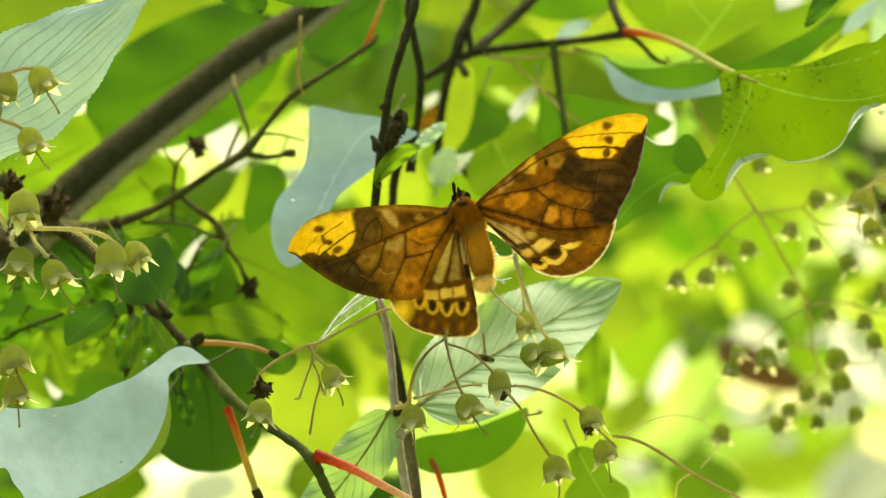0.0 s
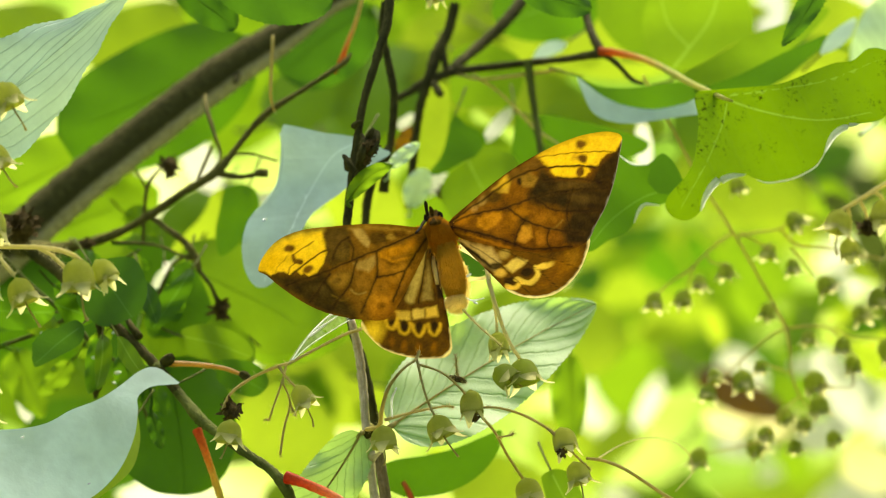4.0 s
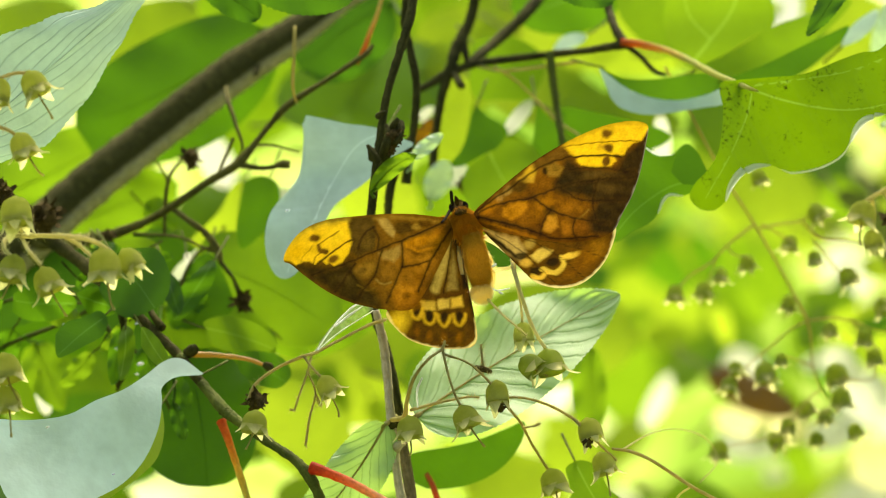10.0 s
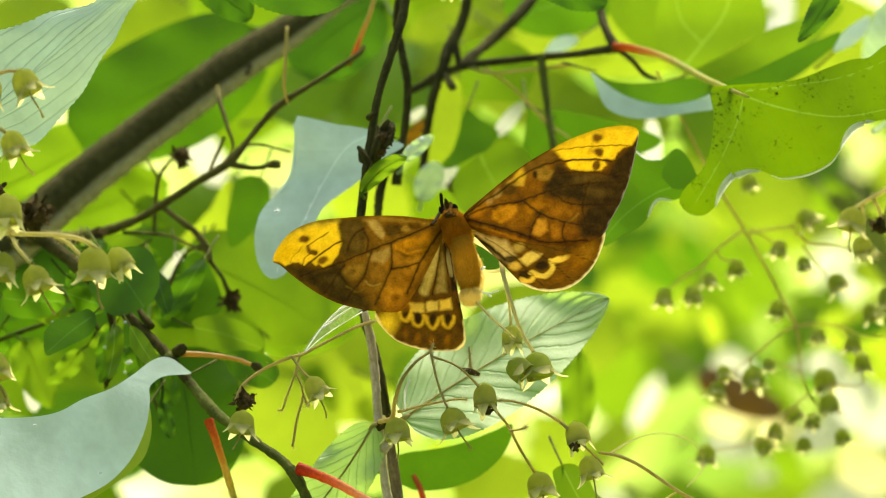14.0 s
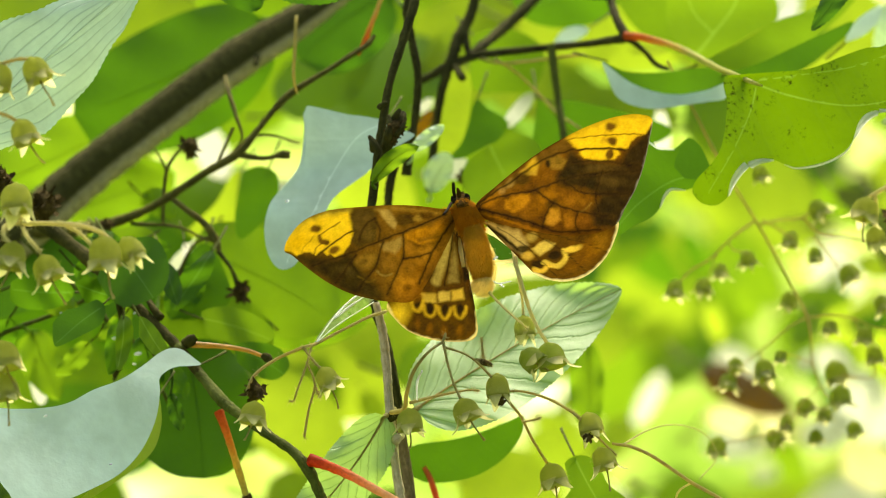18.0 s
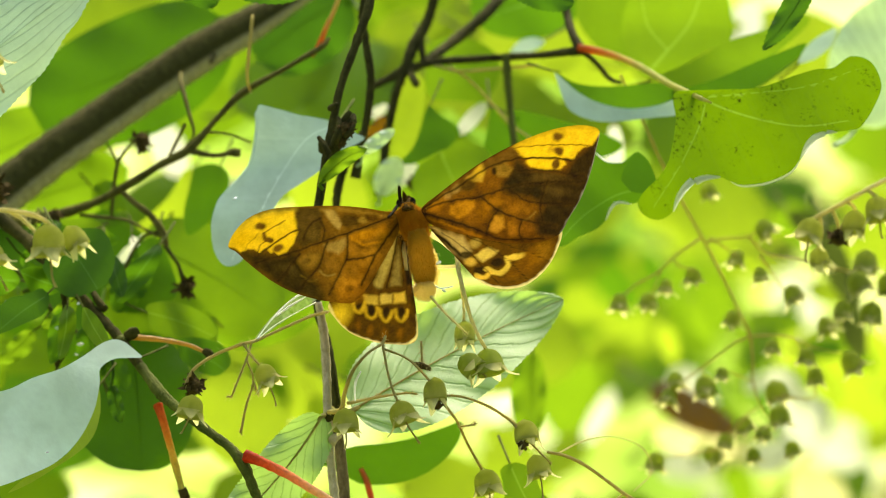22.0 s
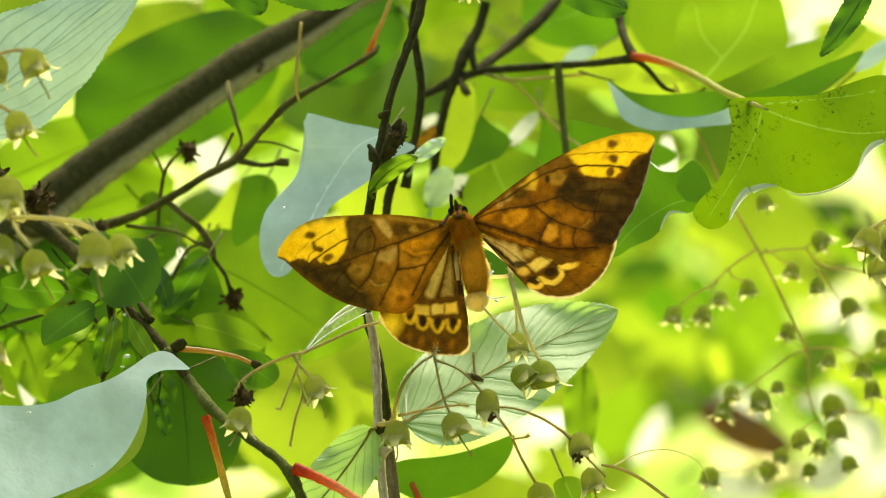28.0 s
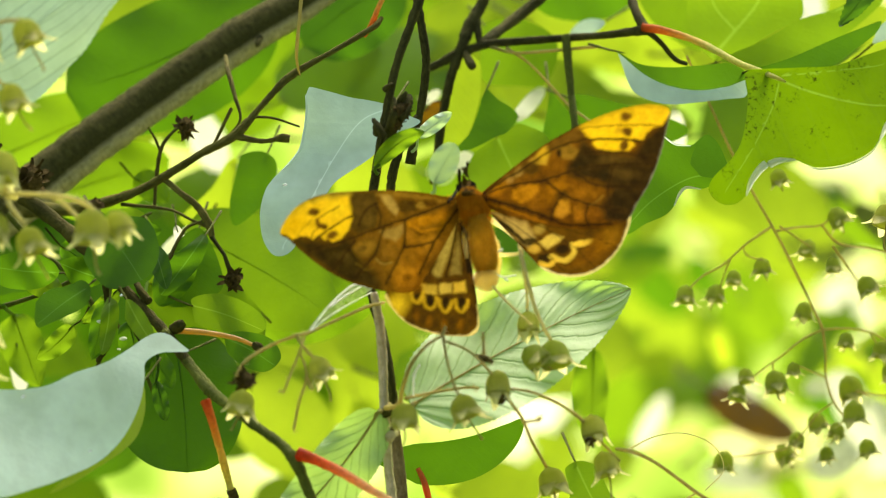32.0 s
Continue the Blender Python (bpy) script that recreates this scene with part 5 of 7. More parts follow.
    for i, (x, y, ang, ln, w, d, mat) in enumerate([
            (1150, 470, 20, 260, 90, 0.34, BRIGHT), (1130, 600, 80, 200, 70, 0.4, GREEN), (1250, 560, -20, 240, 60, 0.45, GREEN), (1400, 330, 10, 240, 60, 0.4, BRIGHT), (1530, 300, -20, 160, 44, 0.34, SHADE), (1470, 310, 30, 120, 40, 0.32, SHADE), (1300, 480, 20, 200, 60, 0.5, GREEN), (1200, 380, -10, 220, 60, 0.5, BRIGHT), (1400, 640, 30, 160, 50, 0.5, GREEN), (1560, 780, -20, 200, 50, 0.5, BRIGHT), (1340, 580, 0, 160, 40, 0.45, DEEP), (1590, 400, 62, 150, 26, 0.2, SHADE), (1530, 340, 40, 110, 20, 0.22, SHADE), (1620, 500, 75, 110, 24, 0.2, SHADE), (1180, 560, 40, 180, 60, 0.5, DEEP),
            (1370, 420, 40, 180, 60, 0.36, GREEN), (1470, 250, -30, 200, 60, 0.5, DEEP), (1250, 850, 10, 140, 50, 0.22, GREEN),
            (1320, 850, -20, 200, 40, 0.5, BRIGHT), (1420, 820, -25, 240, 46, 0.45, BRIGHT), (1440, 560, 70, 120, 40, 0.3, GREEN), (1530, 500, 90, 160, 40, 0.4, BRIGHT),
            (930, 850, 20, 200, 80, 0.22, BRIGHT), (560, 720, 40, 220, 80, 0.2, BRIGHT), (600, 860, 0, 200, 60, 0.24, BRIGHT), 
            (130, 650, 10, 220, 70, 0.2, GREEN), (60, 560, 30, 260, 100, 0.22, DEEP), (150, 450, 10, 240, 90, 0.24, DEEP), (300, 450, 0, 240, 100, 0.22, DEEP),
            (400, 330, -30, 180, 50, 0.2, GREEN), (600, 130, -30, 200, 60, 0.18, GREEN), (720, 110, -20, 220, 80, 0.2, GREEN), (880, 100, 0, 240, 70, 0.22, BRIGHT),
            (860, 20, -10, 240, 60, 0.24, BRIGHT), (1020, 40, 10, 200, 60, 0.2, BRIGHT), (980, 130, 10, 220, 60, 0.2, BRIGHT), (660, 180, -30, 180, 60, 0.22, GREEN),
            (60, 20, -20, 220, 60, 0.2, BRIGHT), (250, 240, -30, 240, 60, 0.2, BRIGHT), (560, 420, 20, 220, 80, 0.2, GREEN), (680, 330, 60, 200, 70, 0.2, BRIGHT),
            (900, 240, 30, 220, 60, 0.22, GREEN), (1050, 280, -10, 220, 80, 0.2, GREEN), (1100, 180, 0, 240, 60, 0.2, BRIGHT), (1350, 180, -10, 260, 80, 0.2, GREEN),
            (700, 560, 40, 180, 70, 0.18, BRIGHT), (820, 640, 0, 200, 60, 0.16, GREEN), (380, 620, 40, 200, 80, 0.18, GREEN), (200, 760, 10, 240, 90, 0.16, DEEP),
            (1300, 20, -20, 220, 70, 0.22, BRIGHT), (1120, 30, 10, 280, 90, 0.23, BRIGHT), (690, 20, 0, 300, 110, 0.29, GREEN), (880, -30, 10, 320, 100, 0.28, GREEN), (560, 60, 20, 280, 90, 0.27, GREEN), (1020, -60, 0, 320, 90, 0.27, BRIGHT), (1420, 90, -20, 260, 70, 0.24, GREEN), (1500, 30, 10, 240, 80, 0.26, BRIGHT), (950, 60, -10, 240, 80, 0.25, BRIGHT), (1340, 290, 15, 260, 70, 0.28, BRIGHT), (1650, 560, 70, 260, 90, 0.45, BRIGHT), (1680, 300, 20, 260, 90, 0.4, BRIGHT), (480, -20, 10, 240, 60, 0.2, GREEN), (620, 620, 30, 260, 110, 0.26, BRIGHT), (480, 680, -20, 240, 90, 0.24, GREEN), (150, 860, 0, 240, 70, 0.24, GREEN), (300, 20, -20, 240, 70, 0.28, BRIGHT), (330, 560, 20, 300, 110, 0.28, DEEP), (120, 330, 10, 300, 110, 0.28, GREEN), (60, 860, 0, 300, 60, 0.27, DEEP),
            (500, 460, 10, 300, 120, 0.28, GREEN), (240, 640, -20, 280, 100, 0.28, GREEN), (700, 440, 0, 300, 120, 0.3, GREEN), (400, 150, 0, 320, 120, 0.28, GREEN), (860, 330, 10, 300, 100, 0.28, GREEN), (1000, 560, 0, 300, 100, 0.29, BRIGHT),
            (-60, 480, 20, 240, 80, 0.2, GREEN), (-60, 720, 20, 240, 80, 0.2, GREEN), (1640, 120, 40, 200, 80, 0.3, GREEN), (1040, 760, 30, 160, 60, 0.3, BRIGHT)]):
        c, s = math.cos(radians(ang)) * ln / 2, math.sin(radians(ang)) * ln / 2
        d = d * 2.6 if d >= 0.3 else d + 0.06
        leaf((x - c, y - s), (x + c, y + s), w, w * 0.9, mat, far, d=(d, d + 0.03), bend=8 * (-1) ** i, tilt=(i * 37) % 50 - 25, a=0.45, b=0.6, nu=12, nv=4, rib=0, group="leaves far behind",
             stalk=(x - c * 1.6, y - s * 1.6 - 20, d + 0.02, 4), stalk_material=TWIG_GREEN)
    # added white blades imitate bright blurred gaps between the leaves
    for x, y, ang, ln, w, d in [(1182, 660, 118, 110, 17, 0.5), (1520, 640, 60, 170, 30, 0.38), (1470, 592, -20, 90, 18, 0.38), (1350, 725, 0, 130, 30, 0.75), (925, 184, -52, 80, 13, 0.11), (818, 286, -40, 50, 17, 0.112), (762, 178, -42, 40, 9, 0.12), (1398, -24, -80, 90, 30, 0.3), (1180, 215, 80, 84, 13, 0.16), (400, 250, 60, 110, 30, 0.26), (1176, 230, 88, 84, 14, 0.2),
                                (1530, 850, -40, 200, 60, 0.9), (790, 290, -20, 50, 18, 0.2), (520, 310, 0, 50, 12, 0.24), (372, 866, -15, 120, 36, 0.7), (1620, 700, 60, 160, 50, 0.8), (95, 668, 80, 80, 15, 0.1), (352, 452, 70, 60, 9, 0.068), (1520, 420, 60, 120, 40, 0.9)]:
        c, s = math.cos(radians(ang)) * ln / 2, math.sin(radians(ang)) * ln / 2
        leaf((x - c, y - s), (x + c, y + s), w, w, GLARE, "small white leaf for a bright gap, out of focus", d=(d, d + 0.02), tilt=15, a=0.45, b=0.5, nu=12, nv=4, rib=0, group="leaves far behind", stalk=(x - c * 1.6, y - s * 1.6 - 20, d + 0.02, 2), stalk_material=TWIG_GREEN)
    leaf((575, 168), (652, 112), 12, 14, PALE, "pale leaf underside far behind, out of focus", d=(0.26, 0.27), a=0.45, b=0.5, nu=12, nv=4, rib=0, group="leaves far behind", stalk=(560, 180, 0.27, 2), stalk_material=TWIG_GREEN)
    rnd = random.Random(21)
    for i in range(96):
        x, y = (rnd.uniform(1010, 1700), rnd.uniform(300, 920)) if i < 66 else (rnd.uniform(-60, 1050), rnd.uniform(-20, 900))
        low = (y - 300) / 600
        d = rnd.uniform(0.34, 0.75) if i < 66 else rnd.uniform(0.27, 0.36)
        pick = rnd.random()
        if i >= 66:
            mat = DEEP if pick < 0.3 else GREEN if pick < 0.6 else BRIGHT
        else:
            # pale picks imitate the bright blurred patches low on the right
            mat = DEEP if pick < 0.16 - 0.12 * low else GREEN if pick < 0.38 - 0.24 * low else BRIGHT if pick < 0.72 - 0.26 * low else YELLOWLEAF if pick < 0.86 - 0.1 * low else GLARE
        if mat in (GLARE, YELLOWLEAF) and y < 590:
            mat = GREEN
        ang, ln = rnd.uniform(-70, 70), rnd.uniform(50, 130)
        w = ln * rnd.uniform(0.18, 0.32)
        c, s = math.cos(radians(ang)) * ln / 2, math.sin(radians(ang)) * ln / 2
        leaf((x - c, y - s), (x + c, y + s), w, w, mat, "small leaf far behind, out of focus", d=(d, d + 0.01), tilt=rnd.uniform(-30, 30), bend=rnd.uniform(-6, 6), a=0.45, b=0.6, nu=10, nv=3, rib=0, group="leaves far behind",
             stalk=(x - c * 1.5, y - s * 1.5 - 12, d + 0.01, 2), stalk_material=TWIG_GREEN)
    leaf((1265, 608), (1425, 682), 34, 30, DRYLEAF, "withered red-brown leaf, out of focus", d=(0.4, 0.39), bend=-10, a=0.4, b=0.5, tilt=20, nu=14, nv=5, rib=0, stalk=(1210, 570, 0.42, 4), stalk_material=TWIG_GREEN)
    leaf((1272, 690), (1428, 712), 26, 24, YELLOWLEAF, "pale yellowed leaf, out of focus", d=(0.44, 0.43), a=0.4, b=0.5, tilt=-30, nu=14, nv=5, rib=0, stalk=(1230, 740, 0.43, 4), stalk_material=TWIG_GREEN)


leaves()


# ---- seed capsules ----
def lathe(name, prof, seg=14, ribs=0.0):
    verts, faces = [], []
    for z, r in prof:
        for k in range(seg):
            w = 2 * math.pi * k / seg
            rr = r * (1 + ribs * math.cos(5 * w))
            verts.append((rr * math.cos(w), rr * math.sin(w), z))
    for i in range(len(prof) - 1):
        for k in range(seg):
            a, b = i * seg + k, i * seg + (k + 1) % seg
            faces.append((a, b, b + seg, a + seg))
    faces += [tuple(range(seg))[::-1], tuple(range((len(prof) - 1) * seg, len(prof) * seg))]
    return verts, faces


def capsule(label, points=5, flare=0.5, style=0.7, body_mat=None):
    """A bell-shaped fruit one unit wide, hanging down from the origin, with pointed sepals and a dry style."""
    root = thing("seed_capsule", (0, 0, 0), label, "seed capsule", "seed capsules")
    v, f = lathe("body", [(0.05, 0.06), (0.0, 0.12), (-0.05, 0.24), (-0.13, 0.34), (-0.26, 0.42), (-0.44, 0.465), (-0.62, 0.475), (-0.76, 0.475), (-0.86, 0.47), (-0.8, 0.42), (-0.62, 0.3), (-0.56, 0.04)], 20, 0.045)
    part("body", mesh_of("capsule_body", v, f), body_mat or CAPSULE, root)
    fuzz = random.Random(9)
    hv, hf = [], []
    for _ in range(110):
        w, z = fuzz.uniform(0, 6.283), -fuzz.uniform(0.35, 0.88)
        r = 0.49 * min(1.0, 0.3 + math.sqrt(max(0.0, -z) * 1.4))
        p, out = Vector((r * math.cos(w), r * math.sin(w), z)), Vector((math.cos(w), math.sin(w), fuzz.uniform(-0.8, 0.3))).normalized()
        side = Vector((-math.sin(w), math.cos(w), 0)) * 0.006
        k = len(hv)
        hv += [p - side, p + side, p + out * fuzz.uniform(0.05, 0.12)]
        hf.append((k, k + 1, k + 2))
    tagged(part("fuzz", mesh_of("capsule_fuzz", hv, hf, False), CAPSULE, root), kind="stuff")
    rnd = random.Random(points * 7 + int(flare * 10))
    sv, sf = [], []
    for i in range(7):
        s = i / 6
        w = 0.33 * (1 - s) ** 0.85 * (1 - 0.12 * math.sin(math.pi * s)) + 0.015
        out, down = 0.472 + 0.08 * s + flare * 0.45 * s ** 2, -0.64 - 0.58 * s * (1 - flare * 0.4 * s)
        for k in (-1, -0.5, 0, 0.5, 1):
            sv.append((out - 0.13 * k * k * (1 - s) + 0.008, k * w + 0.06 * s * s, down + 0.04 * (1 - abs(k)) * s))
    for i in range(6):
        for k in range(4):
            q = i * 5 + k
            sf.append((q, q + 1, q + 6, q + 5))
    me = mesh_of("sepal", sv, sf)
    me.materials.append(SEPAL)
    for k in range(points):
        ob = new("sepal", me)
        ob.parent = root
        ob.matrix_basis = Matrix.Rotation(2 * math.pi * k / points + rnd.uniform(-0.15, 0.15), 4, "Z") @ Matrix.Rotation(rnd.uniform(-0.1, 0.12), 4, "Y") @ Matrix.Diagonal((1, rnd.uniform(0.85, 1.1), rnd.uniform(0.8, 1.12), 1))
    if style:
        pts = spline([(0, 0, -0.7), (0.05, 0.02, -0.7 - 0.4 * style), (0.14, 0.0, -0.75 - 0.8 * style), (0.24, 0.05, -0.75 - 1.1 * style)], 3)
        tv, tf = [], []
        for i, p in enumerate(pts):
            r = 0.035 if i < len(pts) - 2 else 0.05
            for k in range(5):
                tv.append((p[0] + r * math.cos(k * 1.2566), p[1] + r * math.sin(k * 1.2566), p[2]))
        for i in range(len(pts) - 1):
            for k in range(5):
                a, b = i * 5 + k, i * 5 + (k + 1) % 5
                tf.append((a, b, b + 5, a + 5))
        part("style", mesh_of("style", tv, tf), STALK_BROWN, root)
    return root


def capsules():
    lab = "green bell-shaped seed capsule with cream pointed sepals"
    kinds = [capsule(lab, 5, 0.35, 0.7), capsule(lab + " and a dry thread", 5, 0.6, 0.9), capsule(lab + ", slightly closed", 5, 0.15, 0.0), capsule("dark-topped seed capsule with flared cream sepals", 5, 0.68, 0.0, DARK_TOP), capsule("dark-topped seed capsule with flared cream sepals", 5, 0.48, 0.5, DARK_TOP)]
    for k in kinds:
        k.location = (0, 0.4, 0)
    rnd = random.Random(5)
    # x, y of the stalk's end; width; lean (degrees, to the right); tilt to the viewer; depth; kind
    near = [(62, 120, 46, 26, 10, -0.037, 1), (12, 130, 48, -10, 30, -0.036, 0), (44, 228, 44, 25, 15, -0.036, 1), (40, 338, 54, 5, 30, -0.03, 2), (40, 440, 48, -8, 25, -0.033, 0),
            (88, 462, 48, 22, 15, -0.033, 1), (192, 428, 56, 8, 10, -0.033, 1), (228, 430, 42, 35, 20, -0.031, 2), (20, 612, 54, 12, 30, -0.03, 0), (20, 668, 46, 15, 15, -0.03, 1),
            (578, 648, 38, 28, 15, -0.004, 1), (462, 708, 44, -6, 15, -0.005, 0), (728, 718, 44, 8, 20, -0.01, 0), (820, 700, 46, 24, 15, -0.007, 1), (882, 655, 40, 5, 30, 0.001, 2),
            (926, 616, 42, 52, 30, 0.002, 4), (968, 600, 48, 16, 26, 0.003, 3), (1040, 720, 42, 14, 30, 0.007, 2), (1062, 780, 40, 20, 20, 0.008, 1), (975, 808, 46, 20, 15, 0.017, 0), (928, 552, 36, 6, 20, 0.01, 2), (812, -62, 34, 10, 20, 0.05, 2),
            (1528, 336, 46, -12, 20, 0.05, 1), (1636, 292, 44, 10, 20, 0.05, 0), (1602, 318, 40, -5, 25, 0.052, 2), (1540, 386, 34, 10, 15, 0.054, 2)]
    far = [(1200, 478, 36, -5), (1252, 474, 36, -10), (1278, 448, 30, 0), (1322, 426, 34, 10), (1402, 392, 34, -10), (1436, 340, 40, 40), (1492, 450, 42, 30), (1400, 496, 34, -10), (1530, 556, 36, 0), (1545, 392, 36, 20),
           (1296, 640, 36, -10), (1352, 614, 44, 10), (1384, 598, 26, 0), (1474, 616, 48, 20), (1486, 658, 44, 10), (1464, 694, 32, -10), (1424, 680, 38, 20), (1398, 712, 32, -10),
           (1280, 750, 40, -10), (1366, 738, 40, 40), (1303, 612, 32, 10), (1590, 470, 40, 0), (1605, 420, 46, 30), (1545, 590, 36, 10), (1600, 560, 46, 30), (1640, 470, 46, 0), (1625, 380, 50, 0), (1660, 420, 46, 20), (1440, 420, 30, 10), (1470, 545, 30, 0), (1556, 500, 38, 20), (1445, 735, 30, 10), (1510, 720, 34, 20), (1340, 278, 34, 20)]
    rows = near + [(x, y, w * 0.82, a, rnd.uniform(-10, 35), 0.104 + 0.005 * rnd.uniform(-1, 1), 3 + i % 2) for i, (x, y, w, a) in enumerate(far)]
    for x, y, w, lean, tip, d, k in rows:
        size = w * 1.07 * UNIT * (1 + d)
        m = Matrix.Translation(at(x, y, d)) @ Matrix.Rotation(radians(-lean), 4, "Y") @ Matrix.Rotation(radians(-0.5 * tip), 4, "X") @ Matrix.Rotation(rnd.uniform(0, 6.28), 4, "Z")
        ob = copy_thing(kinds[k], m)
        ob.scale = (size, size, size * rnd.uniform(0.92, 1.08))
    for k in kinds:
        for o in (*k.children_recursive, k):
            bpy.data.objects.remove(o)


capsules()


def withered_balls():
    """Dry brown flower heads, and the dried bud on the stem: knots of shrivelled scales."""
    rnd = random.Random(11)
    for x, y, d, r, n in [(350, 258, 0.074, 24, 26), (440, 510, 0.068, 24, 26), (462, 690, -0.002, 26, 30), (832, 305, 0.1, 24, 18), (886, 700, 0.0, 14, 14), (1040, 762, 0.005, 14, 14), (1575, 366, 0.052, 24, 30), (704, 226, 0.021, 21, 34), (697, 246, 0.022, 16, 24), (95, 366, 0.04, 40, 34), (22, 328, 0.03, 30, 26), (205, 396, 0.075, 20, 20), (0, 430, 0.03, 26, 20)]:
        root = thing("withered_flower", at(x, y, d), "withered dark brown knot of shrivelled scales", "flower head", "withered flower heads")
        v, f = lathe("core", [(0.62, 0.02), (0.5, 0.3), (0.2, 0.55), (-0.2, 0.55), (-0.5, 0.3), (-0.62, 0.02)], 9)
        s = r * UNIT * (1 + d)
        part("core", mesh_of("core", [tuple(c * s * rnd.uniform(0.85, 1.15) for c in p) for p in v], f), WITHERED, root)
        sv, sf = [], []
        for k in range(n):
            dirn = Vector((rnd.gauss(0, 1), rnd.gauss(0, 1), rnd.gauss(0, 1))).normalized()
            a = dirn.orthogonal().normalized()
            b = dirn.cross(a)
            q = len(sv)
            ln, w = rnd.uniform(0.75, 1.15), rnd.uniform(0.1, 0.24)
            for g, h in ((0.4, w), (0.75, w * 1.1), (ln, w * 0.15)):
                for e in (-1, 1):
                    sv.append((dirn * g + a * h * e + b * rnd.uniform(-0.12, 0.12)) * s)
            sf += [(q, q + 1, q + 3, q + 2), (q + 2, q + 3, q + 5, q + 4)]
        tagged(part("scale_tuft", mesh_of("scale_tuft", sv, sf), WITHERED, root), kind="stuff")
    twig("drop_stalk", "thin dark stalk of a dry flower head", [[(425, 470, 0.068, 3), (432, 488, 0.068, 4), (440, 505, 0.068, 5)], [(425, 470, 0.068, 3), (402, 440, 0.07, 4)]], BARK, "stalk")


withered_balls()


# ---- the moth ----
def soft_poly(X, Y, pts, blur):
    """1 inside the closed polygon, 0 outside, over a soft border."""
    n = len(pts)
    inside = np.zeros(X.shape, bool)
    dist = np.full(X.shape, 1e9)
    for i in range(n):
        (x0, y0), (x1, y1) = pts[i], pts[(i + 1) % n]
        cross = (y0 > Y) != (y1 > Y)
        with np.errstate(divide="ignore", invalid="ignore"):
            inside ^= cross & (X < (x1 - x0) * (Y - y0) / (y1 - y0 if y1 != y0 else 1e-9) + x0)
        L = (x1 - x0) ** 2 + (y1 - y0) ** 2
        t = np.clip(((X - x0) * (x1 - x0) + (Y - y0) * (y1 - y0)) / L, 0, 1)
        dist = np.minimum(dist, np.hypot(X - x0 - t * (x1 - x0), Y - y0 - t * (y1 - y0)))
    s = np.where(inside, dist, -dist)
    return np.clip(0.5 + s / (2 * blur), 0, 1)


def soft_line(X, Y, pts, width, blur=1.5):
    q = spline(pts, 5)
    dist = np.full(X.shape, 1e9)
    for (x0, y0), (x1, y1) in zip(q[:-1], q[1:]):
        L = (x1 - x0) ** 2 + (y1 - y0) ** 2 + 1e-9
        t = np.clip(((X - x0) * (x1 - x0) + (Y - y0) * (y1 - y0)) / L, 0, 1)
        dist = np.minimum(dist, np.hypot(X - x0 - t * (x1 - x0), Y - y0 - t * (y1 - y0)))
    return np.clip((width / 2 + blur - dist) / (2 * blur), 0, 1)


def soft_spot(X, Y, x, y, rx, ry, turn=0.0, blur=0.25):
    c, s = math.cos(radians(turn)), math.sin(radians(turn))
    u, v = (X - x) * c + (Y - y) * s, -(X - x) * s + (Y - y) * c
    r = np.sqrt((u / rx) ** 2 + (v / ry) ** 2)
    return np.clip((1 + blur - r) / (2 * blur), 0, 1)


YEL, CRM, ORA, RUS, BRN, DRK = (0.76, 0.45, 0.014), (0.58, 0.34, 0.04), (0.46, 0.18, 0.006), (0.21, 0.08, 0.003), (0.075, 0.031, 0.003), (0.018, 0.011, 0.003)


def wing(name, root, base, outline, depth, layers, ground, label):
    """A wing: a single thin sheet spanned from its base to a smooth outline traced in the camera's view, with its
    pattern.
    """
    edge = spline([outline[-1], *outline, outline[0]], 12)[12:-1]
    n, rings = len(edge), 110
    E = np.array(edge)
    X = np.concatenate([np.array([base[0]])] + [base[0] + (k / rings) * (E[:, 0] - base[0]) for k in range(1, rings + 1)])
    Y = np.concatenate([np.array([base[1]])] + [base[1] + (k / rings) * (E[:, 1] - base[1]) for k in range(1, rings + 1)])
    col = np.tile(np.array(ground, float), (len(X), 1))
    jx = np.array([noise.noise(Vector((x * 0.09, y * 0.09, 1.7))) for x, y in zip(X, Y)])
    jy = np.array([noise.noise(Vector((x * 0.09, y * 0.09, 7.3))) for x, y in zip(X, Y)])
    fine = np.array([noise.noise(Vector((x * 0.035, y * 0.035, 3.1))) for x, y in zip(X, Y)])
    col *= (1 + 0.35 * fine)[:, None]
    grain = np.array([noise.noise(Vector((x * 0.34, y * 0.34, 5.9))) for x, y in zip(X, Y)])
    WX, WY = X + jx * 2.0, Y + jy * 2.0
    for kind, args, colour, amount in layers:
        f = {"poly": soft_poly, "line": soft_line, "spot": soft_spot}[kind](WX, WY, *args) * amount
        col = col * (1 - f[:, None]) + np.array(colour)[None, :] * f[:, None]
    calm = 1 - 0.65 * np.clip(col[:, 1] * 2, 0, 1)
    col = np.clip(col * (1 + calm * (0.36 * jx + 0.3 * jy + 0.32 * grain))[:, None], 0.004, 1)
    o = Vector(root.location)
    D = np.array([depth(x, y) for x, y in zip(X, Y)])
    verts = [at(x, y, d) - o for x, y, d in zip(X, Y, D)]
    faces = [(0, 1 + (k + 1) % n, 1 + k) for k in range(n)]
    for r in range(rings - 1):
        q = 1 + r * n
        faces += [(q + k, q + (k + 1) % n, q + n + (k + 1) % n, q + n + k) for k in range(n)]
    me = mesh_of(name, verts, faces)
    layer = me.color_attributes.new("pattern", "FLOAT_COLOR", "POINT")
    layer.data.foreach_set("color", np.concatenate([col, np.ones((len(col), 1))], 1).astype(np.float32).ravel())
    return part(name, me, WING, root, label)


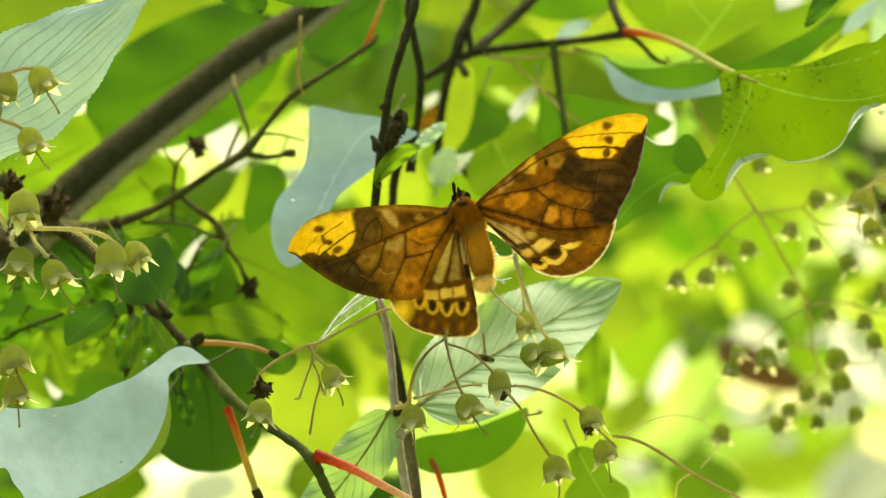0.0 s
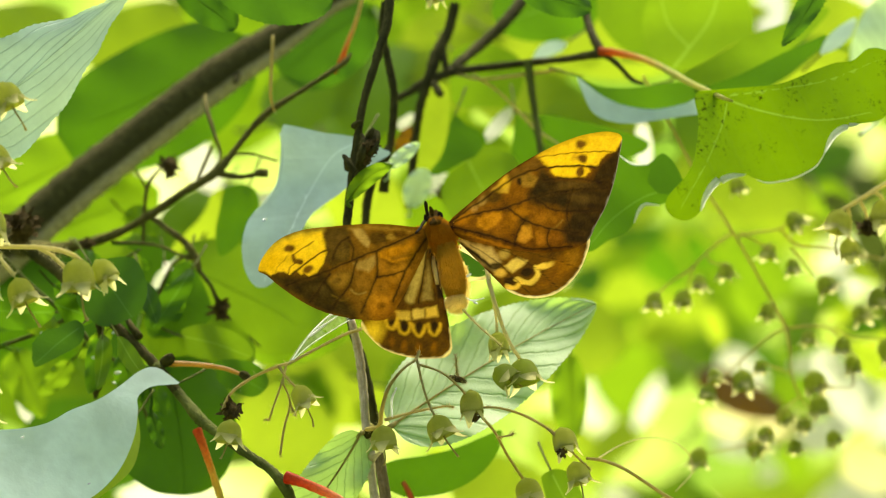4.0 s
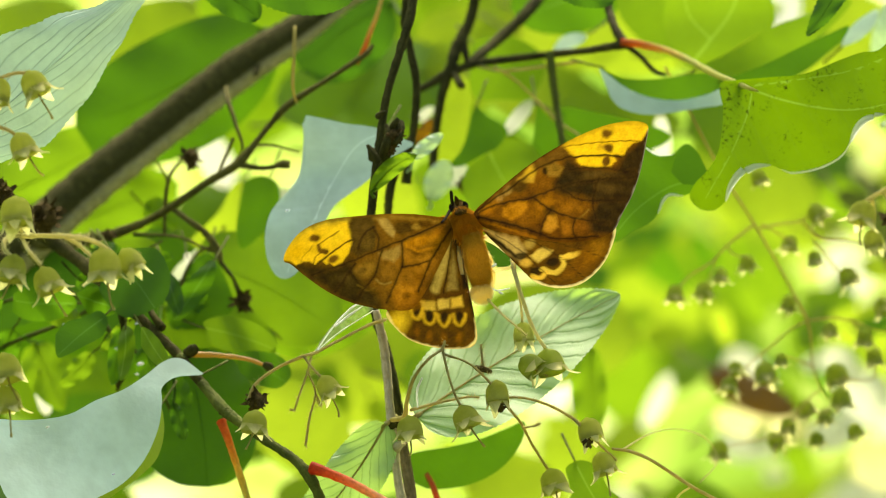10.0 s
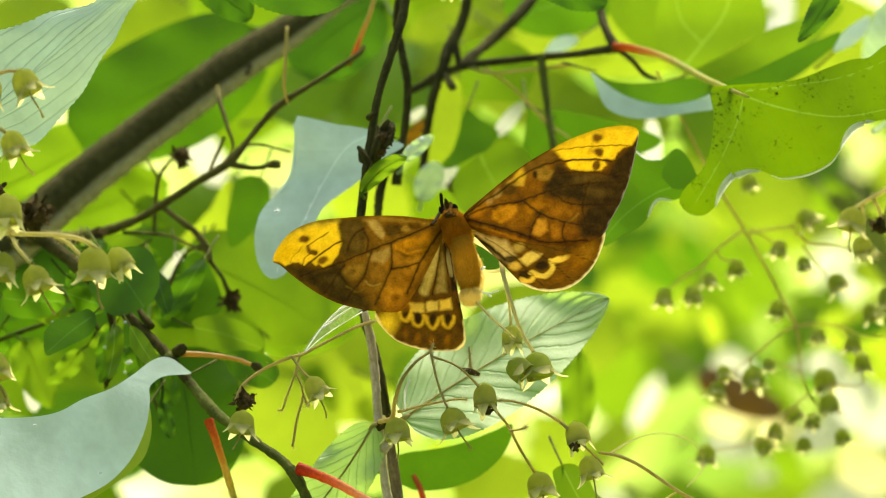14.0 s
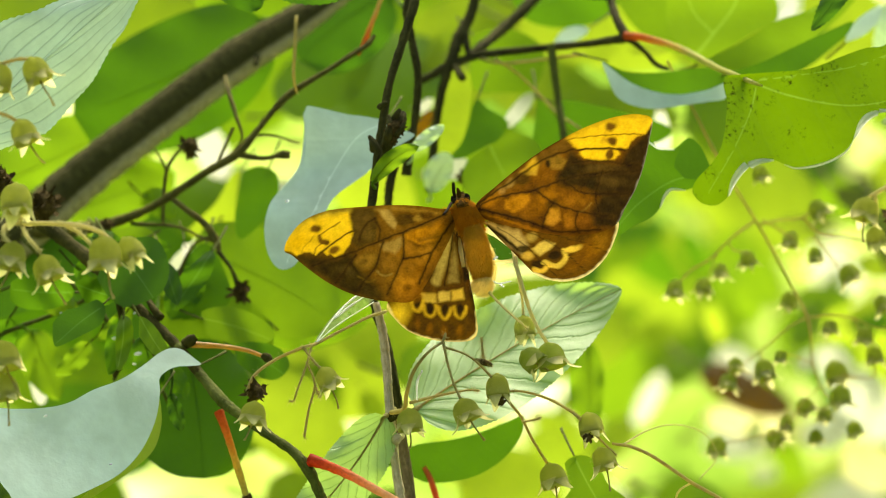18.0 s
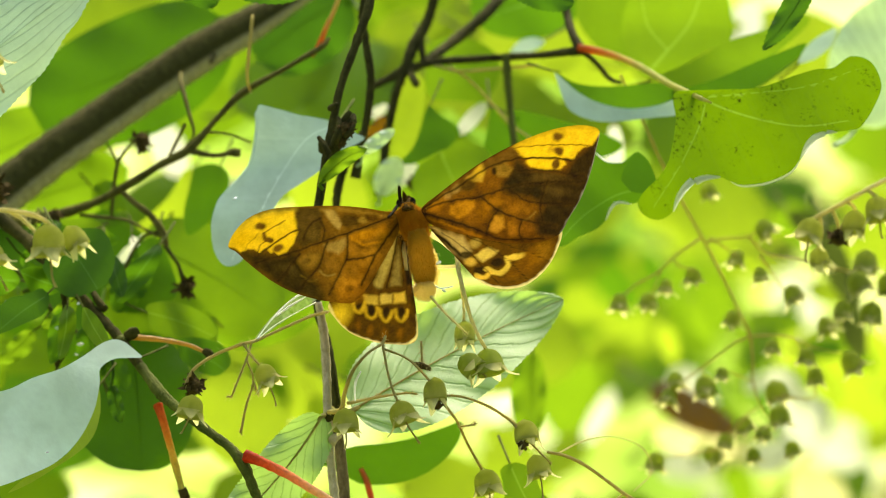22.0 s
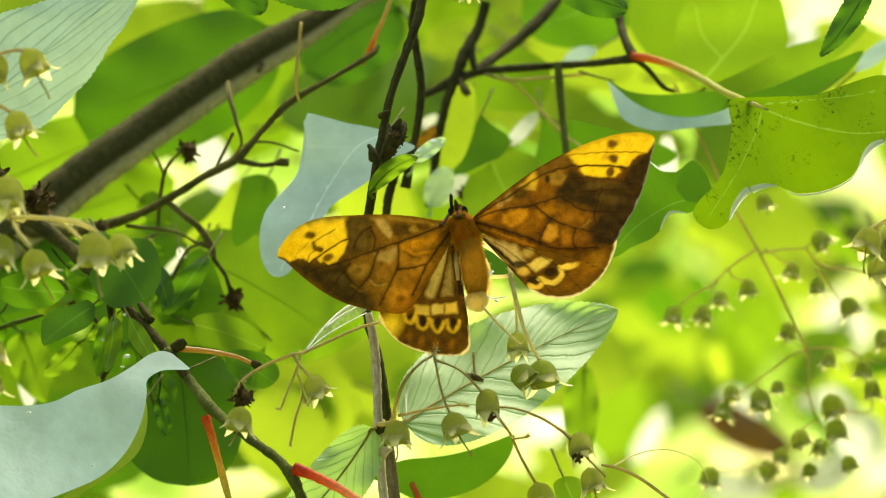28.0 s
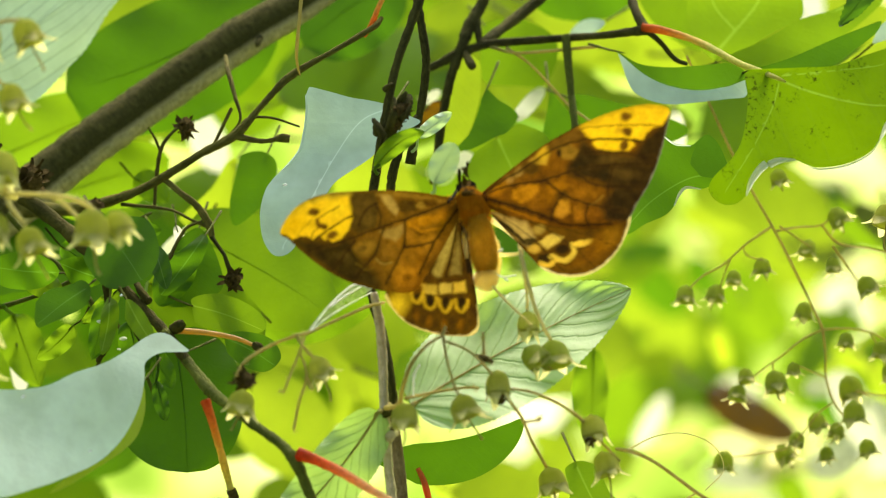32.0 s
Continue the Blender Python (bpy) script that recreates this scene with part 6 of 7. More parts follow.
def moth():
    root = thing("moth", at(835, 420, 0.012), "orange-brown moth with yellow wing tips, wings spread, clinging to a stalk", "moth")
    o = Vector(root.location)

    def fore_depth(x, y):
        return 0.009 - 0.017 * abs(x - 828) / 320 + 0.004 * ((x - 828) / 320) ** 2

    def hind_depth(x, y):
        return fore_depth(x, y) + 0.0022

    OLV, TAN = (0.17, 0.095, 0.01), (0.34, 0.22, 0.035)
    vein_r = [[(849, 361), (887, 345), (945, 333), (992, 316), (1060, 302), (1120, 300)], [(945, 334), (977, 356), (1020, 370), (1080, 380)], [(847, 366), (894, 378), (945, 392), (985, 405), (1060, 402)],
              [(992, 316), (1030, 338), (1105, 338)], [(846, 358), (905, 318), (960, 280), (1012, 262)], [(977, 356), (962, 380), (958, 400)], [(1020, 370), (1015, 390), (1022, 408)], [(1010, 285), (1060, 283), (1125, 290)], [(1060, 302), (1050, 340), (1055, 372)]]
    WOOD, INK = (0.06, 0.03, 0.004), (0.02, 0.013, 0.004)
    # from the base outwards: costal strip, dark outer field with dim windows, ochre costal marks, orange cells, yellow tip
    fr = [("poly", ([(850, 358), (900, 308), (960, 264), (1000, 241), (1008, 262), (960, 284), (905, 330)], 6), (0.12, 0.06, 0.008), 0.8),
          ("poly", ([(1004, 262), (1030, 282), (1090, 286), (1105, 258), (1130, 236), (1150, 206), (1160, 240), (1128, 350), (1092, 402), (1048, 398), (1042, 372), (1056, 345), (1030, 332), (1000, 330), (985, 318), (990, 298)], 7), (0.024, 0.015, 0.004), 0.95),
          ("spot", (1058, 296, 26, 8, -4, 0.5), (0.11, 0.06, 0.01), 0.55), ("spot", (1075, 318, 24, 8, 0, 0.5), (0.1, 0.055, 0.01), 0.45), ("spot", (998, 312, 18, 14, 0, 0.4), INK, 0.9), ("spot", (1044, 322, 9, 9, 0, 0.4), INK, 0.85), ("spot", (1062, 372, 24, 18, 20, 0.5), INK, 0.6),
          ("poly", ([(918, 304), (944, 277), (950, 290), (947, 308), (930, 308)], 2.5), (0.46, 0.26, 0.02), 0.9), ("spot", (940, 290, 8, 9, 0, 0.5), YEL, 0.5), ("spot", (902, 322, 10, 6, -40, 0.4), (0.38, 0.22, 0.04), 0.75), ("spot", (888, 335, 6, 7, 30, 0.4), (0.36, 0.2, 0.04), 0.6),
          ("spot", (922, 316, 14, 10, -15, 0.35), WOOD, 0.95), ("poly", ([(963, 277), (985, 273), (998, 283), (992, 296), (972, 298)], 3), (0.26, 0.14, 0.015), 0.85), ("spot", (966, 288, 4, 7, 0, 0.3), INK, 0.95)]
    fr += [("poly", ([(893, 352), (934, 339), (936, 352), (925, 366), (908, 373), (894, 366)], 3), (0.42, 0.17, 0.008), 0.9), ("poly", ([(946, 344), (975, 330), (985, 340), (974, 352), (960, 356)], 4), (0.32, 0.125, 0.006), 0.8), ("spot", (975, 358, 10, 8, 0, 0.4), WOOD, 0.7),
           ("spot", (950, 362, 10, 14, 10, 0.4), RUS, 0.7), ("poly", ([(960, 391), (972, 368), (986, 364), (990, 384), (978, 395)], 3), (0.48, 0.22, 0.015), 0.9), ("spot", (1003, 388, 10, 13, 0, 0.4), (0.36, 0.145, 0.008), 0.75), ("spot", (1022, 352, 18, 10, 10, 0.5), (0.2, 0.08, 0.005), 0.6),
           ("spot", (1000, 350, 12, 9, 0, 0.5), (0.26, 0.1, 0.006), 0.6), ("spot", (870, 352, 18, 8, -35, 0.5), ORA, 0.5), ("spot", (868, 375, 20, 5, 12, 0.5), ORA, 0.5), ("line", ([(850, 368), (900, 380), (950, 395)], 8, 3), BRN, 0.85), ("line", ([(858, 377), (905, 390), (950, 404)], 4, 2), ORA, 0.45),
           ("line", ([(1020, 372), (1032, 366), (1042, 356)], 3), TAN, 0.35), ("line", ([(985, 402), (1020, 405), (1050, 398)], 4, 2), RUS, 0.6)]
    fr += [("poly", ([(998, 242), (1030, 223), (1070, 208), (1115, 199), (1149, 204), (1147, 216), (1134, 236), (1120, 239), (1111, 247), (1104, 259), (1092, 259), (1018, 262), (1009, 256)], 1.5), YEL, 1.0),
           ("poly", ([(1021, 267), (1036, 263), (1088, 263), (1092, 270), (1080, 280), (1045, 282), (1030, 278)], 1.5), YEL, 1.0), ("spot", (1060, 252, 34, 8, -4, 0.5), (0.82, 0.52, 0.012), 0.5), ("spot", (1050, 271, 22, 6, 0, 0.5), (0.82, 0.52, 0.012), 0.5),
           ("line", ([(1001, 245), (1040, 240), (1072, 237), (1110, 235), (1138, 237)], 2, 0.9), BRN, 0.9), ("line", ([(1017, 263), (1071, 260), (1100, 262)], 3, 0.9), INK, 0.95), ("line", ([(1068, 222), (1066, 240)], 2, 1), WOOD, 0.6),
           ("spot", (1074, 222, 9, 8, 0, 0.3), (0.11, 0.045, 0.006), 0.97), ("spot", (1077, 248, 9, 7, 0, 0.3), (0.11, 0.045, 0.006), 0.97), ("spot", (1073, 271, 6, 10, 15, 0.3), (0.11, 0.045, 0.006), 0.97), ("spot", (1064, 247, 6, 6, 0, 0.5), (0.3, 0.14, 0.01), 0.6),
           ("line", ([(1002, 240), (1050, 215), (1110, 201), (1148, 205)], 10, 4), (0.42, 0.25, 0.01), 0.75), ("line", ([(843, 362), (895, 312), (940, 276), (1000, 238)], 3), INK, 0.8), ("line", ([(1148, 214), (1143, 240), (1134, 285), (1120, 328), (1102, 362), (1088, 390)], 2.4, 0.8), (0.3, 0.28, 0.2), 0.7)]
    fr += [("line", (v, 6, 4), BRN, 0.4) for v in vein_r] + [("line", (v, 3.0, 1.5), DRK, 0.8) for v in vein_r]
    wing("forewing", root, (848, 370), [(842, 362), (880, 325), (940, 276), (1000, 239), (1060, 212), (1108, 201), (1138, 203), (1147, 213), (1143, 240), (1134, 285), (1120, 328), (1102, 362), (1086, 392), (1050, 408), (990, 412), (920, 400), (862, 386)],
         fore_depth, fr, (0.15, 0.057, 0.004), "forewing with a yellow tip and dark outer band")
    vein_l = [[(790, 378), (725, 406), (668, 429), (630, 446), (560, 470)], [(682, 427), (668, 470), (640, 510)], [(717, 412), (716, 455), (690, 518)], [(675, 424), (676, 408), (668, 386)], [(635, 450), (615, 480), (600, 500)],
              [(803, 388), (770, 440), (745, 498)], [(717, 455), (740, 452), (765, 445)], [(668, 386), (650, 400), (640, 425)]]
    fl = [("poly", ([(690, 430), (740, 405), (800, 385), (800, 420), (770, 470), (740, 530), (700, 530), (700, 480)], 14), (0.25, 0.105, 0.007), 0.85), ("poly", ([(508, 442), (560, 452), (600, 455), (625, 440), (642, 470), (668, 500), (684, 532), (620, 518), (560, 482)], 9), (0.028, 0.018, 0.003), 0.96),
          ("poly", ([(624, 371), (668, 366), (672, 395), (668, 425), (640, 438), (626, 430)], 4), (0.062, 0.036, 0.006), 0.92), ("spot", (648, 395, 12, 14, 0, 0.5), (0.11, 0.06, 0.01), 0.5), ("spot", (657, 414, 12, 10, 0, 0.5), (0.15, 0.085, 0.012), 0.6),
          ("line", ([(670, 371), (720, 369), (780, 377)], 6, 3), (0.29, 0.155, 0.015), 0.7), ("poly", ([(672, 372), (690, 371), (707, 392), (703, 403), (692, 398)], 2.5), (0.42, 0.26, 0.05), 0.9), ("spot", (720, 388, 17, 11, 10, 0.3), WOOD, 0.95), ("spot", (742, 385, 8, 6, 0, 0.4), (0.32, 0.18, 0.02), 0.85), ("spot", (757, 379, 12, 6, 5, 0.4), BRN, 0.8),
          ("poly", ([(676, 432), (714, 418), (716, 432), (704, 448), (684, 442)], 3), (0.33, 0.2, 0.036), 0.85), ("spot", (746, 411, 24, 8, -18, 0.4), ORA, 0.75), ("line", ([(722, 416), (735, 424), (752, 427), (775, 420)], 5, 2), ORA, 0.65), ("line", ([(728, 424), (745, 432), (768, 428)], 5, 2), BRN, 0.6)]
    fl += [("spot", (656, 460, 20, 13, -20, 0.4), (0.23, 0.12, 0.012), 0.8), ("spot", (648, 463, 8, 5, -20, 0.4), INK, 0.5), ("spot", (692, 462, 15, 14, 0, 0.5), (0.22, 0.1, 0.009), 0.75), ("spot", (734, 454, 14, 10, 0, 0.5), (0.26, 0.105, 0.006), 0.7), ("spot", (760, 446, 14, 18, 30, 0.5), (0.4, 0.17, 0.01), 0.75), ("spot", (704, 490, 12, 10, 20, 0.5), (0.26, 0.12, 0.008), 0.6),
           ("line", ([(672, 478), (682, 485), (698, 482)], 4, 1.5), (0.3, 0.19, 0.03), 0.75), ("line", ([(640, 488), (655, 496), (668, 494)], 3, 1.5), OLV, 0.6), ("spot", (618, 478, 14, 8, 25, 0.5), (0.08, 0.05, 0.01), 0.6), ("spot", (660, 514, 20, 9, 8, 0.5), (0.05, 0.03, 0.006), 0.6),
           ("poly", ([(706, 490), (745, 484), (762, 498), (746, 530), (712, 531), (700, 510)], 8), (0.38, 0.155, 0.008), 0.85), ("spot", (724, 505, 7, 5, 0, 0.5), BRN, 0.5), ("spot", (748, 474, 9, 8, 0, 0.5), RUS, 0.8), ("spot", (782, 404, 14, 12, -40, 0.5), ORA, 0.6)]
    fl += [("poly", ([(506, 445), (513, 420), (533, 400), (562, 386), (598, 377), (621, 375), (624, 392), (629, 412), (624, 432), (612, 447), (600, 454), (590, 448), (584, 452), (577, 444), (566, 453), (556, 446), (545, 446), (533, 453), (520, 446)], 1.5), YEL, 1.0),
           ("spot", (602, 400, 20, 14, -10, 0.5), (0.84, 0.54, 0.018), 0.6), ("spot", (608, 434, 14, 8, -30, 0.5), (0.82, 0.52, 0.012), 0.5), ("spot", (532, 430, 20, 14, -30, 0.5), (0.66, 0.35, 0.004), 0.5), ("line", ([(512, 424), (540, 397), (580, 381), (622, 373)], 8, 4), (0.38, 0.26, 0.02), 0.7),
           ("line", ([(627, 409), (600, 427), (584, 438), (566, 453)], 3.2, 0.9), INK, 0.9), ("line", ([(607, 394), (585, 408), (571, 418)], 2.2, 0.9), WOOD, 0.85), ("line", ([(560, 420), (548, 434), (540, 447)], 1.5, 0.9), WOOD, 0.6), ("line", ([(577, 430), (566, 440), (562, 452)], 2.2, 0.9), WOOD, 0.8),
           ("spot", (564, 406, 9, 6, -10, 0.3), (0.11, 0.045, 0.006), 0.97), ("line", ([(571, 420), (574, 428), (584, 429)], 8, 1.5), (0.11, 0.045, 0.006), 0.95), ("spot", (598, 442, 10, 6, -20, 0.3), (0.11, 0.045, 0.006), 0.95)]
    fl += [("line", (v, 6, 4), BRN, 0.4) for v in vein_l] + [("line", (v, 3.2, 1.6), DRK, 0.85) for v in vein_l]
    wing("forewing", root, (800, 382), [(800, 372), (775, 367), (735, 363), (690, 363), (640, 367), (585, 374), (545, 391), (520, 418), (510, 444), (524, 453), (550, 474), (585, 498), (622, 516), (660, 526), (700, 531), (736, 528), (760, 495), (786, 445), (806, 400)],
         fore_depth, fl, (0.15, 0.068, 0.006), "forewing with a yellow tip and dark outer band")
    hr = [("poly", ([(860, 390), (919, 405), (935, 428), (925, 445), (905, 436)], 4), (0.42, 0.28, 0.07), 0.95), ("line", ([(862, 397), (890, 416), (915, 436)], 6, 2), DRK, 0.95), ("spot", (925, 436, 11, 7, -10, 0.3), DRK, 0.9), ("spot", (940, 415, 9, 8, 0, 0.4), TAN, 0.9),
          ("poly", ([(941, 436), (962, 420), (981, 427), (970, 438), (955, 447)], 2.5), (0.62, 0.42, 0.065), 0.97), ("spot", (934, 448, 11, 7, -15, 0.35), CRM, 0.9), ("spot", (979, 447, 11, 8, -10, 0.3), DRK, 0.92), ("spot", (950, 462, 11, 7, -10, 0.3), DRK, 0.92),
          ("line", ([(962, 459), (984, 465), (999, 452), (996, 438)], 9, 1.5), (0.64, 0.42, 0.045), 0.97), ("line", ([(944, 471), (958, 474), (969, 466)], 8, 1.5), (0.75, 0.45, 0.04), 0.95), ("spot", (1012, 435, 15, 5, -12, 0.3), (0.8, 0.5, 0.05), 0.95),
          ("spot", (1040, 440, 30, 14, -40, 0.5), RUS, 0.7), ("spot", (1010, 465, 20, 8, -20, 0.5), RUS, 0.5), ("spot", (1060, 420, 14, 18, 30, 0.5), (0.26, 0.12, 0.008), 0.5),
          ("line", ([(945, 478), (970, 489), (1002, 491), (1035, 481), (1064, 455), (1082, 423), (1090, 388)], 5, 1.5), (0.72, 0.6, 0.24), 0.95), ("line", ([(880, 398), (930, 430), (985, 485)], 1.8, 1), DRK, 0.7), ("line", ([(925, 402), (985, 432), (1035, 475)], 1.8, 1), DRK, 0.7), ("line", ([(970, 408), (1030, 425), (1070, 440)], 1.8, 1), DRK, 0.6)]
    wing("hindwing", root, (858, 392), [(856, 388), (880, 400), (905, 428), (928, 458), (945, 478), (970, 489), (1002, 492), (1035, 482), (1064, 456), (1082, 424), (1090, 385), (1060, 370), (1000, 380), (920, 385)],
         hind_depth, hr, (0.1, 0.043, 0.003), "hindwing with a yellow scalloped line")
    hl = [("poly", ([(804, 402), (786, 440), (768, 490), (772, 508), (782, 500), (798, 450)], 3.5), (0.36, 0.25, 0.045), 0.95), ("poly", ([(806, 425), (800, 470), (796, 496), (815, 496), (812, 455)], 3), (0.24, 0.16, 0.03), 0.9), ("line", ([(812, 402), (822, 445), (830, 495)], 11, 2), DRK, 0.97), ("line", ([(805, 405), (799, 450), (790, 500)], 2.4, 1), DRK, 0.85),
          ("line", ([(752, 502), (785, 508), (832, 498)], 10, 3), BRN, 0.9), ("poly", ([(748, 514), (776, 516), (777, 530), (764, 534), (752, 527)], 2.5), (0.52, 0.33, 0.035), 0.97), ("poly", ([(780, 512), (799, 511), (800, 527), (781, 530)], 2.5), (0.56, 0.37, 0.05), 0.97), ("poly", ([(802, 510), (822, 506), (825, 524), (804, 527)], 2.5), (0.62, 0.38, 0.035), 0.97),
          ("line", ([(738, 536), (766, 540), (792, 540), (832, 534)], 10, 3), (0.09, 0.04, 0.004), 0.9)]
    for cx, cy in ((743, 538), (765, 547), (791, 550), (818, 548)):
        hl += [("line", ([(cx - 11, cy - 10), (cx - 7, cy + 3), (cx, cy + 8), (cx + 7, cy + 3), (cx + 11, cy - 10)], 5.5, 2.4), (0.58, 0.34, 0.016), 0.9), ("spot", (cx, cy - 7, 6, 9, 0, 0.3), DRK, 0.92), ("spot", (cx, cy + 30, 5, 10, 0, 0.5), RUS, 0.6)]
    hl += [("spot", (706, 556, 18, 30, 35, 0.5), (0.72, 0.46, 0.02), 0.92), ("spot", (730, 515, 20, 14, 0, 0.5), ORA, 0.6), ("line", ([(690, 536), (705, 562), (735, 585), (780, 597), (830, 597), (848, 580), (846, 545)], 5, 1.5), (0.78, 0.62, 0.2), 0.95)]
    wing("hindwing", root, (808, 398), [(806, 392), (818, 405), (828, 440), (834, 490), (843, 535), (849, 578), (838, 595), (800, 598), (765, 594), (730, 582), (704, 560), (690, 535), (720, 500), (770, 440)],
         hind_depth, hl, (0.08, 0.036, 0.003), "hindwing with a yellow scalloped line")

    # body: thorax, abdomen, head, eyes, feelers, legs
    def flattened(name, rows, mat, label="", seg=30, hair=0, hair_len=7.0, parent=root):
        q = spline(rows, 5)
        mid = [at(r[0], r[1], r[2]) - o for r in q]
        verts, faces = [], []
        rnd = random.Random(len(rows) * 13)
        strands = []
        for i, c in enumerate(mid):
            tan = (mid[min(i + 1, len(mid) - 1)] - mid[max(i - 1, 0)]).normalized()
            a = Vector((0, -1, 0))
            a = (a - tan * a.dot(tan)).normalized()
            b = tan.cross(a)
            r = q[i][3] * UNIT
            for k in range(seg):
                w = 2 * math.pi * k / seg
                # depth squeezed to 0.38 so the body looks right from the camera
                out = a * math.cos(w) * 0.38 + b * math.sin(w)
                verts.append(c + out * r)
                if r > 4 * UNIT:
                    strands.append((c + out * r * 0.95, out, tan))
        for i in range(len(mid) - 1):
            for k in range(seg):
                e, f = i * seg + k, i * seg + (k + 1) % seg
                faces.append((e, f, f + seg, e + seg))
        faces += [tuple(range(seg))[::-1], tuple(range((len(mid) - 1) * seg, len(mid) * seg))]
        ob = part(name, mesh_of(name, verts, faces), mat, parent, label)
        if hair:
            hv, hf = [], []
            for _ in range(hair):
                p, out, tan = strands[rnd.randrange(len(strands))]
                p = p + tan * rnd.uniform(-3, 3) * UNIT + tan.cross(out) * rnd.uniform(-4.5, 4.5) * UNIT
                dirn = (out * rnd.uniform(0.3, 0.7) + tan * rnd.uniform(0.6, 1.2) + Vector((rnd.uniform(-0.6, 0.6), rnd.uniform(-0.6, 0.6), rnd.uniform(-0.6, 0.6)))).normalized()
                s = dirn.orthogonal().normalized() * 0.5 * UNIT
                n = len(hv)
                hv += [p - s, p + s, p + dirn * hair_len * rnd.uniform(0.5, 1.2) * UNIT]
                hf.append((n, n + 1, n + 2))
            tagged(part("hair", mesh_of("hair", hv, hf, False), mat, ob), kind="stuff")
        return ob

    flattened("thorax", [(818, 352, 0.009, 8), (820, 360, 0.0088, 16), (823, 370, 0.009, 22), (828, 382, 0.0092, 25), (834, 395, 0.0095, 22), (841, 410, 0.0098, 16)], FUR, "furry orange-brown thorax", hair=3600, hair_len=14)
    flattened("shoulder_fur", [(812, 366, 0.0088, 4), (802, 376, 0.0086, 12), (790, 386, 0.0084, 11), (774, 396, 0.0078, 3)], FUR, "orange-brown shoulder fur", hair=1200, hair_len=12)
    flattened("shoulder_fur", [(832, 372, 0.0088, 4), (846, 372, 0.0086, 12), (862, 372, 0.0084, 11), (882, 374, 0.0074, 3)], FUR, "orange-brown shoulder fur", hair=1200, hair_len=12)
    flattened("palp", [(814, 348, 0.0078, 3), (813, 340, 0.0065, 4), (811, 334, 0.006, 2.5), (810, 331, 0.006, 1)], FUR_DARK, "short brown palp", seg=8)
    flattened("abdomen", [(836, 396, 0.009, 14), (843, 420, 0.0093, 20), (849, 448, 0.0098, 22), (853, 470, 0.0102, 20), (855, 482, 0.0108, 15), (856, 490, 0.0114, 8)], FUR_GOLD, "furry golden-brown abdomen", hair=4200, hair_len=9)
    flattened("tail_tuft", [(854, 484, 0.0108, 8), (855, 491, 0.0108, 17), (855, 500, 0.011, 19), (854, 508, 0.0115, 16), (853, 514, 0.012, 7)], FUR_PALE, "cream tuft at the abdomen's end", hair=2200, hair_len=9)
    flattened("side_fringe", [(867, 428, 0.012, 3), (870, 450, 0.0122, 6), (873, 474, 0.0125, 7), (870, 500, 0.0125, 5), (864, 512, 0.0125, 3)], FUR_PALE, "cream fringe along the abdomen", hair=1100, hair_len=8)
    flattened("head", [(815, 338, 0.01, 4), (816, 345, 0.01, 12), (818, 354, 0.009, 13), (820, 362, 0.008, 10)], FUR_DARK, "small dark furry head", hair=200, hair_len=5)
    for x, y in ((804, 352), (828, 347)):
        flattened("eye", [(x - 4, y - 6, 0.0085, 1), (x - 2, y - 4, 0.009, 3.6), (x, y, 0.009, 5), (x + 2, y + 4, 0.009, 3.6), (x + 4, y + 6, 0.0085, 1)], CHITIN, "dark round eye", seg=12)
    for pts in ([(806, 346, 0.008, 3), (804, 338, 0.006, 3), (803, 328, 0.002, 3.4), (802, 324, -0.002, 2)], [(800, 358, 0.007, 3), (793, 370, 0.003, 2.6), (786, 378, -0.001, 2.2)]):
        part("antenna", tube_mesh("antenna", pts, o, n=4, seg=6), CHITIN, root)
    for pts in ([(862, 402, 0.012, 5), (885, 415, 0.013, 5), (908, 434, 0.011, 4.5), (912, 445, 0.008, 3.5), (914, 460, 0.006, 3)], [(850, 440, 0.012, 4), (872, 457, 0.012, 4), (892, 458, 0.011, 3.4), (911, 456, 0.009, 3)], [(812, 410, 0.011, 4), (818, 440, 0.0105, 4), (823, 468, 0.0105, 3)]):
        part("leg", tube_mesh("leg", pts, o, n=4, seg=7), FUR_PALE, root, "pale thin leg")
    return root


moth()


